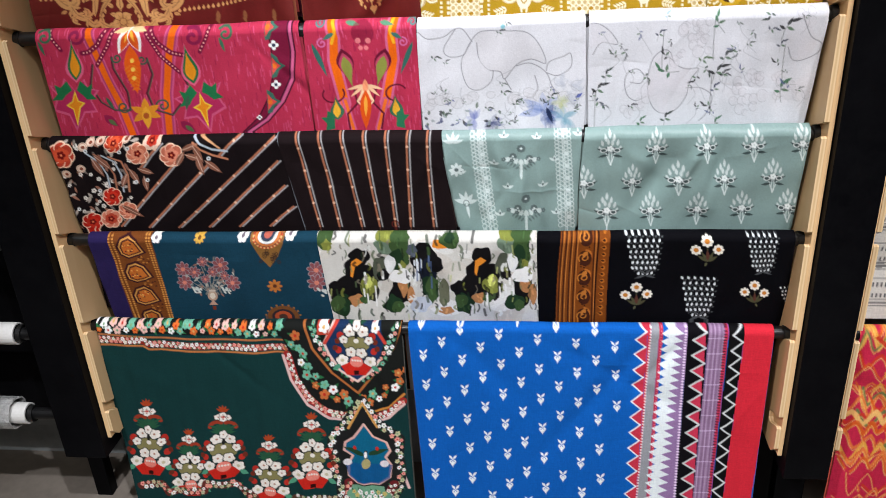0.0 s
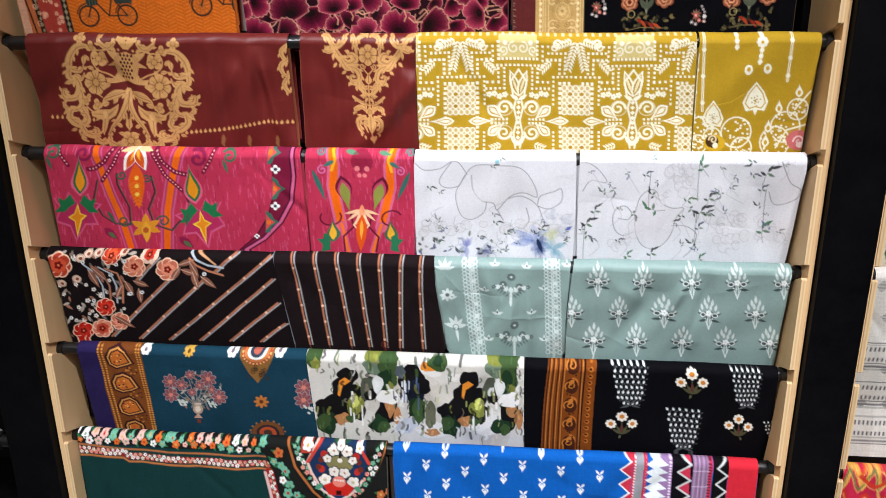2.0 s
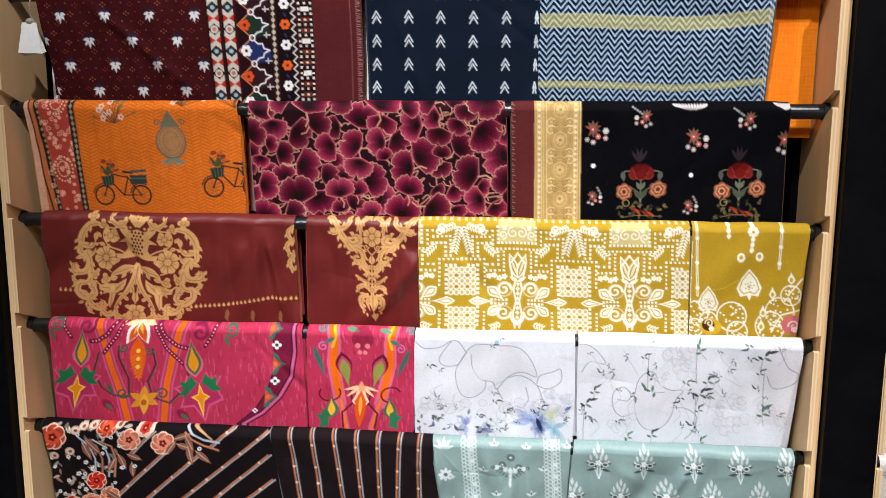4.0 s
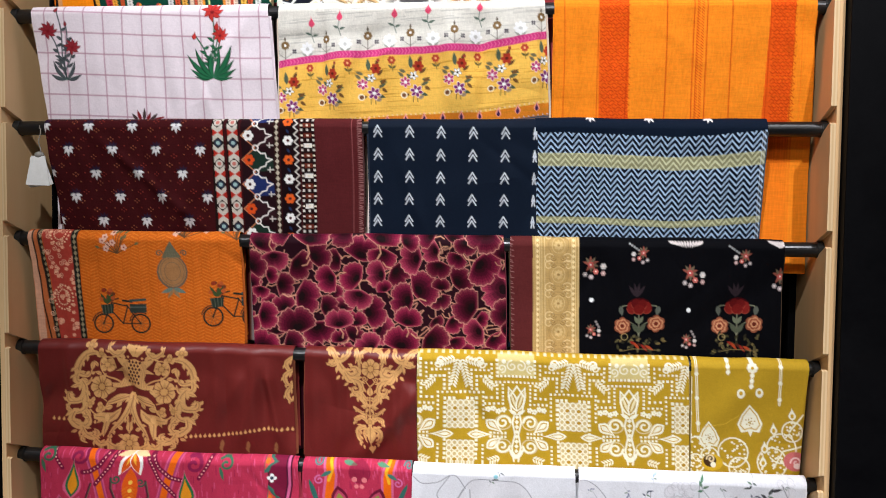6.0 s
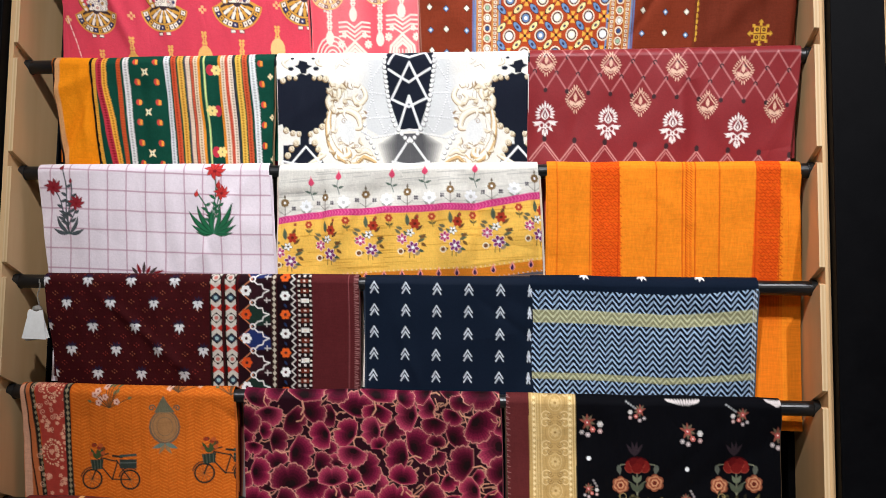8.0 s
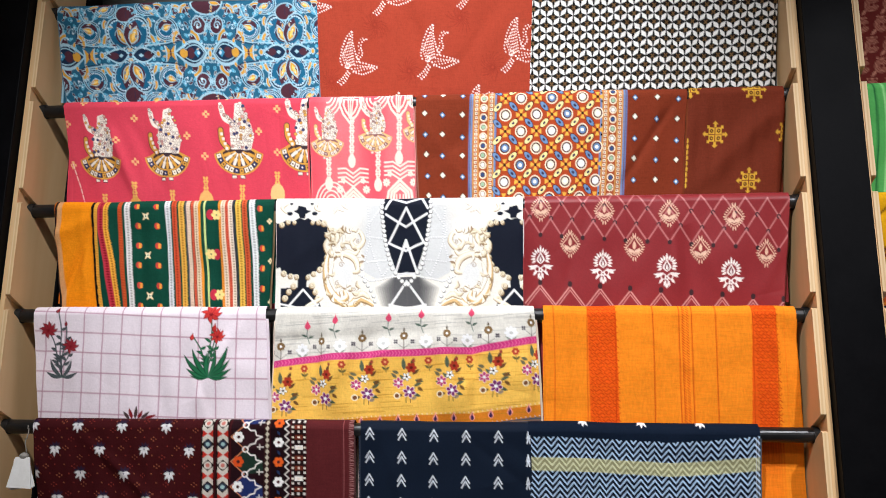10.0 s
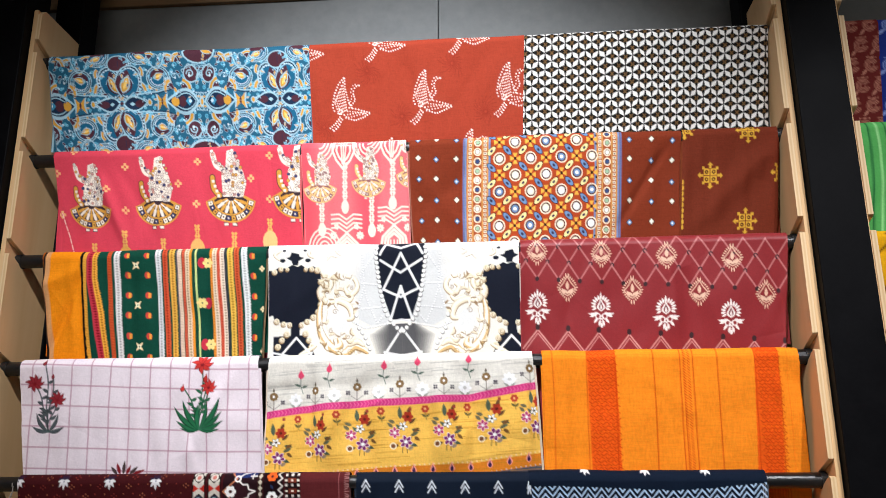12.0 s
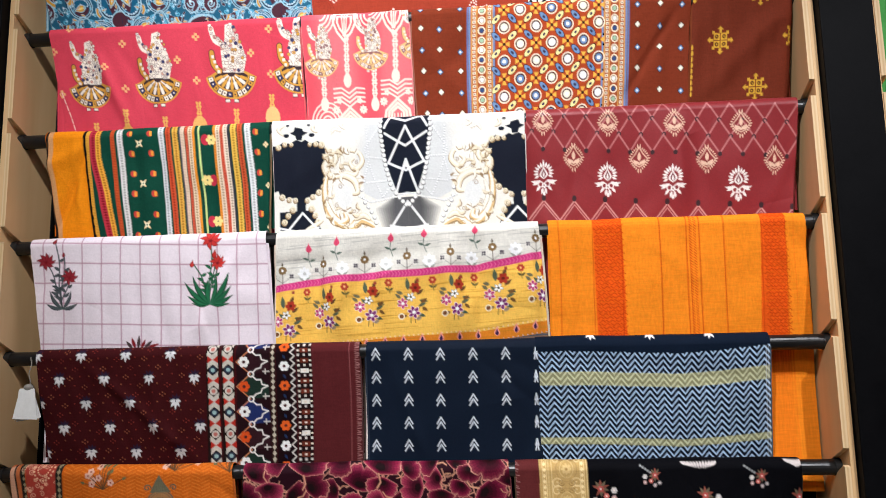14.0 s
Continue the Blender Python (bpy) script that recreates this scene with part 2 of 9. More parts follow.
# ---- printed cloth ----
class Print:
    """A fabric print drawn with small shapes, sampled where the cloth's threads lie."""

    def __init__(s, w, h, nx, ny, base):
        s.w, s.h, s.kx, s.ky = w, h, (nx - 1) / w, (ny - 1) / h
        s.a = np.empty((ny, nx, 3), np.float32)
        s.a[:] = base
        s.m = (1.0, 0.0, 0.0, 1.0, 0.0, 0.0)
        s.kept, s.corner, s.unit = [], None, 1.0

    def put(s, x, y, sc=1.0, rot=0.0, sx=1.0, sy=1.0):
        """Draw from here on round (x, y), turned and scaled, until back()."""
        a, b, c, d, e, f = s.m
        q = radians(rot)
        p, r = math.cos(q) * sc, math.sin(q) * sc
        na, nb, nc, nd = p * sx, -r * sy, r * sx, p * sy
        s.kept.append(s.m)
        s.m = (a * na + b * nc, a * nb + b * nd, c * na + d * nc, c * nb + d * nd, a * x + b * y + e, c * x + d * y + f)

    def back(s):
        s.m = s.kept.pop()

    def tr(s, pts):
        p = np.asarray(pts, float).reshape(-1, 2)
        a, b, c, d, e, f = s.m
        x, y = a * p[:, 0] + b * p[:, 1] + e, c * p[:, 0] + d * p[:, 1] + f
        if s.corner is not None:
            h = s.corner
            d = h[6] * x + h[7] * y + 1
            u, v = (h[0] * x + h[1] * y + h[2]) / d, (h[3] * x + h[4] * y + h[5]) / d
            x, y = u * s.w, v * s.h * 0.978
        return np.stack((x * s.kx, y * s.ky), 1)

    def sheet(s, *corner):
        """The corners of the drawing's own plan that come to lie on the cloth's corners: top left and right, lower left and right."""
        rows, want = [], []
        for (x, y), (u, v) in zip(zip(corner[::2], corner[1::2]), ((0, 0), (1, 0), (0, 1), (1, 1))):
            rows += [(x, y, 1, 0, 0, 0, -u * x, -u * y), (0, 0, 0, x, y, 1, -v * x, -v * y)]
            want += [u, v]
        s.unit = s.w / math.hypot(corner[2] - corner[0], corner[3] - corner[1])
        s.corner = np.linalg.solve(np.array(rows, float), np.array(want, float))

    def window(s, p, pad):
        ny, nx, _ = s.a.shape
        x0, y0 = np.floor(p.min(0) - pad).astype(int)
        x1, y1 = np.ceil(p.max(0) + pad).astype(int) + 1
        x0, y0, x1, y1 = max(x0, 0), max(y0, 0), min(x1, nx), min(y1, ny)
        return None if x0 >= x1 or y0 >= y1 else (x0, y0, x1, y1)

    def blend(s, win, al, col):
        x0, y0, x1, y1 = win
        v = s.a[y0:y1, x0:x1]
        v += al[..., None] * (np.asarray(col, np.float32) - v)

    def poly(s, pts, col, al=1.0):
        p = s.tr(pts)
        win = s.window(p, 1)
        if win is None:
            return
        x0, y0, x1, y1 = win
        acc = np.zeros((y1 - y0, x1 - x0), np.float32)
        q = np.roll(p, -1, 0)
        for ox, oy in ((-0.25, -0.25), (0.25, -0.25), (-0.25, 0.25), (0.25, 0.25)):
            X = np.arange(x0, x1)[None, :, None] + ox
            Y = np.arange(y0, y1)[:, None] + oy
            cross = (p[:, 1] > Y) != (q[:, 1] > Y)
            dy = q[:, 1] - p[:, 1]
            xi = p[:, 0] + (Y - p[:, 1]) * (q[:, 0] - p[:, 0]) / np.where(dy == 0, 1e-9, dy)
            acc += ((cross[:, None, :] & (X < xi[:, None, :])).sum(2) & 1)
        s.blend(win, acc * (0.25 * al), col)

    def line(s, pts, width, col, al=1.0, closed=False):
        p = s.tr(list(pts) + ([pts[0]] if closed else []))
        a, b, c, d, _, _ = s.m
        hw = width * 0.5 * s.unit * math.sqrt(abs(a * d - b * c) * s.kx * s.ky)
        win = s.window(p, hw + 1)
        if win is None:
            return
        x0, y0, x1, y1 = win
        X, Y = np.meshgrid(np.arange(x0, x1), np.arange(y0, y1))
        best = np.full(X.shape, 1e9)
        for u, v in zip(p, p[1:]):
            e = v - u
            t = np.clip(((X - u[0]) * e[0] + (Y - u[1]) * e[1]) / max(e @ e, 1e-9), 0, 1)
            best = np.minimum(best, (X - u[0] - t * e[0]) ** 2 + (Y - u[1] - t * e[1]) ** 2)
        peak = min(1.0, 2 * hw + 0.15)
        s.blend(win, (np.clip(hw + 0.5 - np.sqrt(best), 0, 1) * peak * al).astype(np.float32), col)

    def ell(s, x, y, rx, ry, col, rot=0.0, al=1.0, n=16):
        q = radians(rot)
        s.poly([(x + rx * math.cos(t) * math.cos(q) - ry * math.sin(t) * math.sin(q), y + rx * math.cos(t) * math.sin(q) + ry * math.sin(t) * math.cos(q))
                for t in (2 * math.pi * k / n for k in range(n))], col, al)

    def ring(s, x, y, rx, ry, width, col, a0=0, a1=360, al=1.0):
        n = max(6, int(abs(a1 - a0) / 20))
        s.line([(x + rx * math.cos(radians(a0 + (a1 - a0) * k / n)), y + ry * math.sin(radians(a0 + (a1 - a0) * k / n))) for k in range(n + 1)], width, col, al)

    def rect(s, x0, y0, x1, y1, col, al=1.0):
        s.poly([(x0, y0), (x1, y0), (x1, y1), (x0, y1)], col, al)

    def leaf(s, x, y, length, width, rot, col, al=1.0, bend=0.0):
        """A pointed leaf or petal that starts at (x, y) and runs along rot (0: right, 90: down)."""
        q, up, dn = radians(rot), [], []
        for k in range(9):
            t = k / 8
            cx, cy, h = length * t, bend * length * math.sin(math.pi * t), width * 0.5 * math.sin(math.pi * t ** 0.8)
            up.append((cx, cy - h))
            dn.append((cx, cy + h))
        s.poly([(x + a * math.cos(q) - b * math.sin(q), y + a * math.sin(q) + b * math.cos(q)) for a, b in up + dn[-2:0:-1]], col, al)

    def drop(s, x, y, length, width, rot, col, al=1.0):
        """A tear: pointed at (x, y), round at the far end."""
        q, up, dn = radians(rot), [], []
        for k in range(11):
            t = k / 10
            h = width * 0.5 * (math.sin(math.pi * min(t, 1) ** 1.8) if t < 1 else 0)
            up.append((length * t, -h))
            dn.append((length * t, h))
        s.poly([(x + a * math.cos(q) - b * math.sin(q), y + a * math.sin(q) + b * math.cos(q)) for a, b in up + dn[-2:0:-1]], col, al)

    def flower(s, x, y, r, n, col, eye=None, rot=0.0, fat=0.9, core=0.28, edge=None):
        for k in range(n):
            a = rot + 360 * k / n
            if edge is not None:
                s.ell(x + 0.58 * r * math.cos(radians(a)), y + 0.58 * r * math.sin(radians(a)), 0.52 * r, 0.52 * r * fat, edge, a)
            s.ell(x + 0.56 * r * math.cos(radians(a)), y + 0.56 * r * math.sin(radians(a)), 0.44 * r, 0.44 * r * fat, col, a)
        if eye is not None:
            s.ell(x, y, core * r, core * r, eye)

    def curl(s, x, y, r, rot, width, col, turns=1.2, flip=1, al=1.0):
        """A scroll that winds inwards from (x, y)."""
        q, pts = radians(rot), []
        for k in range(15):
            t = k / 14
            rr, a = r * (1 - 0.78 * t), t * turns * 2 * math.pi
            lx, ly = r - rr * math.cos(a), flip * -rr * math.sin(a)
            pts.append((x + lx * math.cos(q) - ly * math.sin(q), y + lx * math.sin(q) + ly * math.cos(q)))
        s.line(pts, width, col, al)

    def dots(s, x0, y0, x1, y1, n, r, col):
        for k in range(n):
            t = (k + 0.5) / n
            s.ell(x0 + (x1 - x0) * t, y0 + (y1 - y0) * t, r, r, col, n=8)

    def speckle(s, amount, seed, sx=1, sy=1):
        """Uneven dye: soft darker and lighter threads."""
        rng = np.random.default_rng(seed)
        ny, nx, _ = s.a.shape
        g = rng.standard_normal((ny // sy + 2, nx // sx + 2)).repeat(sy, 0).repeat(sx, 1)[:ny, :nx]
        s.a *= (1 + amount * g[..., None]).astype(np.float32)

    def area(s, fn, col):
        """Colour by a weight fn(x, y) between 0 and 1 over the whole cloth."""
        ny, nx, _ = s.a.shape
        X, Y = np.meshgrid(np.arange(nx) / s.kx, np.arange(ny) / s.ky)
        s.blend((0, 0, nx, ny), np.clip(fn(X, Y), 0, 1).astype(np.float32), col)


def curve(pts, n=5):
    """A smooth line through the points."""
    q = [pts[0], *pts, pts[-1]]
    out = []
    for a, b, c, d in zip(q, q[1:], q[2:], q[3:]):
        for k in range(n):
            t = k / n
            out.append(tuple(0.5 * (2 * b[i] + (c[i] - a[i]) * t + (2 * a[i] - 5 * b[i] + 4 * c[i] - d[i]) * t * t + (3 * b[i] - a[i] - 3 * c[i] + d[i]) * t ** 3) for i in (0, 1)))
    return out + [tuple(pts[-1])]


def waves(x, seed, lo=3.0, hi=22.0, n=6):
    """A smooth uneven line along x (metres) of about unit height."""
    rng = np.random.default_rng(seed)
    y = np.zeros_like(x)
    for k in range(n):
        f = lo * (hi / lo) ** (k / (n - 1))
        y += rng.normal() * np.sin(2 * math.pi * (f * x + rng.random())) / (1 + 0.25 * k)
    return y / 1.8


THREAD = 0.0015


def fabric(label, row, top, bottom, paint, size, base, mat, seed, fall=0.205, length=0.40, folds=0.0045, shift=0.0, step=THREAD, sag=(0, 0)):
    """One folded length of fabric over a rail. top, bottom: x of its left and right edge at the rail and one fall lower;
    size: the width and height of the drawing that covers the fall; paint(p): the drawing."""
    (xa, xb), (xc, xd) = top, bottom
    nx, ny = int((xb - xa) / step) + 2, int(fall / step) + 2
    p = Print(size[0], size[1], nx, ny, lin(base))
    paint(p)
    p.speckle(0.03, seed)
    deepen(p)
    zr = rail_z(row)
    u = np.linspace(0, 1, nx)
    v = np.concatenate((np.linspace(0, fall, ny), fall + (length - fall) * np.linspace(0, 1, 4)[1:]))
    rr = R + shift
    f1, f2, f3 = waves(u * (xb - xa) + seed, seed), waves(u * (xb - xa), seed + 7, 8, 40), waves(u * (xb - xa), seed + 3, 1.5, 8)
    V, U = np.meshgrid(v, u, indexing="ij")
    g = np.clip(V / fall, 0, 1.35)
    X = (xa + (xb - xa) * U) * (1 - g) + (xc + (xd - xc) * U) * g
    free = row == 1
    lean = (0.012 * g) if free else (rr + 0.024) * np.clip((V - rr) / (0.2 - rr), 0, 1.5)
    arc = np.sqrt(np.clip(rr ** 2 - np.clip(rr - V, 0, rr) ** 2, 0, None))
    env = (g * 1.0 + 0.05) if free else np.clip(np.sin(math.pi * np.clip(g, 0, 1) ** 0.85), 0.0, 1) * 0.9 + 0.1 * np.clip(g, 0, 1)
    drift = np.interp(np.clip(U + 0.05 * g * np.sin(seed), 0, 1), u, f1)
    hem = np.interp(U, u, f2)
    slow = np.sin(2 * math.pi * (U * 1.3 + 1.7 * g + seed * 0.37)) * np.sin(math.pi * np.clip(g, 0, 1))
    Y = -arc + lean + folds * env * (0.5 * drift + 0.3 * hem + 0.2 * slow)
    rng = np.random.default_rng(seed + 100)
    for _ in range(int(4 + (xb - xa) * 26)):
        x0, ang, wd, am = rng.uniform(xa - 0.05, xb + 0.05), rng.normal(0, 0.55), rng.uniform(0.008, 0.026), rng.normal(0, 0.5)
        v0, v1 = rng.uniform(-0.05, 0.12), rng.uniform(0.05, 0.2)
        far = (xa + (xb - xa) * U - x0 - np.tan(ang) * (V - v0)) * np.cos(ang)
        Y += folds * am * np.exp(-(far / wd) ** 2) * np.exp(-((V - v0 - 0.06) / v1) ** 2) * np.clip((V - 0.02) / 0.04, 0, 1) * (1 if free else np.clip((0.215 - V) / 0.05, 0, 1))
    # narrow pressed creases with a sharp crest
    for _ in range(int(5 + (xb - xa) * 30)):
        x0, v0, ang = rng.uniform(xa, xb), rng.uniform(0.0, fall), rng.normal(0, 0.35) + (math.pi / 2 if rng.random() < 0.22 else 0)
        wd, run, am = rng.uniform(0.003, 0.008), rng.uniform(0.02, 0.09), rng.choice((-1, 1)) * rng.uniform(0.05, 0.2)
        dx, dv = xa + (xb - xa) * U - x0, V - v0
        far, along = dx * math.cos(ang) - dv * math.sin(ang), dx * math.sin(ang) + dv * math.cos(ang)
        Y += folds * am * np.exp(-np.abs(far) / wd) * np.exp(-(along / run) ** 2) * np.clip((V - 0.015) / 0.03, 0, 1) * (1 if free else np.clip((0.215 - V) / 0.04, 0, 1))
    X = X + folds * 0.5 * env * np.interp(U, u, f3)
    crest = 0.0012 * f3 + sag[0] * (1 - u) + sag[1] * u
    Z = zr + rr - V + crest[None, :] * (1 - 0.6 * np.clip(g, 0, 1))
    # the half that hangs behind the rail
    vb = np.array([0.003, 0.009, rr, 0.06, 0.12, 0.19])
    VB = vb[::-1, None] + 0 * u[None, :]
    YB = np.sqrt(np.clip(rr ** 2 - np.clip(rr - VB, 0, rr) ** 2, 0, None)) + 0.1 * np.clip(VB - rr, 0, 1)
    XB = xa + (xb - xa) * u[None, :] + 0 * VB
    ZB = zr + rr - VB + crest[None, :]
    co = np.stack([np.concatenate(q) for q in ((XB, X), (YB, Y), (ZB, Z))], -1).reshape(-1, 3)
    nb, nv = len(vb), len(vb) + len(v)
    tail = np.repeat(0.2 * p.a[-1:] + 0.8 * lin(base) * np.clip((lin(base).mean() / 0.35) ** 0.15, 0.4, 1), 3, 0)
    col = np.concatenate((np.repeat(p.a[:1], nb, 0), p.a, tail))
    ids = np.arange(nv * nx).reshape(nv, nx)
    quads = np.stack((ids[:-1, :-1], ids[1:, :-1], ids[1:, 1:], ids[:-1, 1:]), -1).reshape(-1, 4)
    me = bpy.data.meshes.new("fabric")
    origin = np.array(((xa + xb) / 2, 0.0, zr))
    me.vertices.add(len(co))
    me.vertices.foreach_set("co", (co - origin).astype(np.float32).ravel())
    me.loops.add(quads.size)
    me.loops.foreach_set("vertex_index", quads.astype(np.int32).ravel())
    me.polygons.add(len(quads))
    me.polygons.foreach_set("loop_start", np.arange(0, quads.size, 4, dtype=np.int32))
    me.update(calc_edges=True)
    at = me.color_attributes.new("print", "FLOAT_COLOR", "POINT")
    rgba = np.ones((len(co), 4), np.float32)
    rgba[:, :3] = np.clip(col.reshape(-1, 3), 0.002, 0.86)
    at.data.foreach_set("color", rgba.ravel())
    me.materials.append(mat)
    me.shade_smooth()
    o = new("fabric_length", me)
    o.location = origin
    # the folded half that lies under the front and peeps out at its edges
    rows, cols = list(range(16, ny, 9)) + [ny - 1], list(range(0, nx, 9)) + [nx - 1]
    jut = 0.0015 + 0.003 * rng.random()
    LX, LY, LZ = X[np.ix_(rows, cols)], Y[np.ix_(rows, cols)] + 0.005, Z[np.ix_(rows, cols)]
    LX = LX + jut * (2 * U[np.ix_(rows, cols)] - 1)
    lc = np.stack((LX, LY, LZ), -1).reshape(-1, 3) - origin
    li = np.arange(len(rows) * len(cols)).reshape(len(rows), len(cols))
    lm = bpy.data.meshes.new("fold_layer")
    lm.from_pydata(lc.tolist(), [], np.stack((li[:-1, :-1], li[1:, :-1], li[1:, 1:], li[:-1, 1:]), -1).reshape(-1, 4).tolist())
    la = lm.color_attributes.new("print", "FLOAT_COLOR", "POINT")
    tone = np.ones((len(lc), 4), np.float32)
    tone[:, :3] = np.clip(p.a.mean((0, 1)) * 0.5 + lin(base) * 0.5, 0.002, 0.8)
    la.data.foreach_set("color", tone.ravel())
    lm.materials.append(mat)
    lm.shade_smooth()
    new("fold_layer", lm).parent = o
    return tagged(o, label, "fabric", "draped fabrics")


def deepen(p):
    """Camera-like contrast put into the print's colours: dark tones lowered, palest barely raised."""
    tone = p.a @ np.array((0.2126, 0.7152, 0.0722), np.float32)
    p.a *= np.clip((np.maximum(tone, 0.002) / 0.35) ** 0.15, 0.4, 1.04)[..., None].astype(np.float32)


def rgb(r, g, b):
    return lin((r, g, b))


INK, SNOW, CREAM, GOLD = rgb(20, 20, 24), rgb(236, 236, 234), rgb(226, 204, 158), rgb(206, 164, 98)
RED, CRIMSON, BLUSH, ROSE = rgb(200, 48, 36), rgb(142, 26, 34), rgb(230, 150, 140), rgb(206, 60, 110)
LEAFG, DARKG, MINT, SKY = rgb(46, 112, 70), rgb(28, 70, 50), rgb(110, 176, 150), rgb(120, 160, 200)
AMBER, TANGER, NAVY, PLUM = rgb(222, 160, 50), rgb(226, 104, 30), rgb(28, 40, 66), rgb(110, 30, 96)


# ---- prints of the middle rails ----
def lily(p, x, y, petal, leafc, tall, flowers, blades):
    """A lily spray standing on (x, y), drawn with dark outlines."""
    p.put(x, y)
    edge, rim = leafc * 0.4, petal * 0.45
    for fx, fy, r in flowers:
        stem = curve([(0, -4), (0.2 * fx - 3, 0.35 * fy), (0.6 * fx + 2, 0.7 * fy), (fx, fy)])
        p.line(stem, 2.2, edge); p.line(stem, 1.2, leafc)
        for k in range(4):
            q = stem[4 + 2 * k]
            a = -90 + (58 if k % 2 else -58)
            p.leaf(q[0], q[1], 17 - 2 * k, 5.6, a, edge, 1, 0.1); p.leaf(q[0], q[1], 15 - 2 * k, 3.6, a, leafc, 1, 0.1)
    for a, ln, w in blades:
        bend = 0.10 if a > -90 else -0.10
        p.leaf(0, -2, ln, w, a, edge, 1, bend); p.leaf(0, -2, ln * 0.94, w * 0.66, a, leafc, 1, bend)
        p.line([(0, -2), (0.75 * ln * math.cos(radians(a)), -2 + 0.75 * ln * math.sin(radians(a)))], 0.8, MINT * 0.8, 0.4)
    for fx, fy, r in flowers:
        if r < 10:
            p.drop(fx, fy - r, r * 2.2, r * 1.2, 100, rim); p.drop(fx, fy - 0.8 * r, r * 1.8, r * 0.8, 100, petal)
            continue
        for k, a in enumerate((-168, -128, -90, -50, -12, 30, 90, 150)):
            ln = r * (1.05 if k < 5 else 0.85)
            p.leaf(fx, fy, ln * 1.06, r * 0.46, a, rim, 1, 0.12); p.leaf(fx, fy, ln, r * 0.34, a, petal, 1, 0.12)
        p.ell(fx, fy, r * 0.2, r * 0.16, CRIMSON); p.line([(fx, fy), (fx + 0.4 * r, fy - 0.9 * r)], 0.9, rim)
    p.back()


def draw_grid(p):
    p.sheet(55, 68, 475, 62, 75, 265, 485, 265)
    line = rgb(178, 132, 148)
    for k in range(13):
        x = 44 + 34.6 * k
        p.line([(x, 50), (x + 1.5 * math.sin(k), 160), (x, 290)], 2.3, line, 0.85)
    for k in range(6):
        y = 78 + 35.2 * k
        p.line([(40, y - 1), (200, y + 4), (340, y + 9), (500, y + 11)], 2.4, line, 0.85)
    slate = rgb(84, 92, 96)
    lily(p, 112, 197, rgb(158, 44, 54), slate, 0, [(-28, -84, 16), (13, -56, 15), (-12, -122, 6), (4, -98, 5)],
         [(-160, 30, 7), (-18, 30, 7), (-124, 40, 7), (-62, 36, 7)])
    lily(p, 376, 194, rgb(206, 56, 52), rgb(38, 110, 72), 0, [(2, -114, 19), (14, -74, 15), (-30, -74, 7), (10, -92, 8)],
         [(-175, 36, 6), (-160, 46, 9), (-140, 62, 10), (-122, 60, 10), (-95, 46, 10), (-78, 54, 9), (-58, 66, 10), (-40, 50, 9), (-22, 44, 9), (-4, 36, 6)])
    for k in range(6):
        p.leaf(236 + k * 5, 266, 18 + 3 * (k % 3), 6, -130 + 22 * k, CRIMSON if k % 2 else rgb(80, 60, 60))


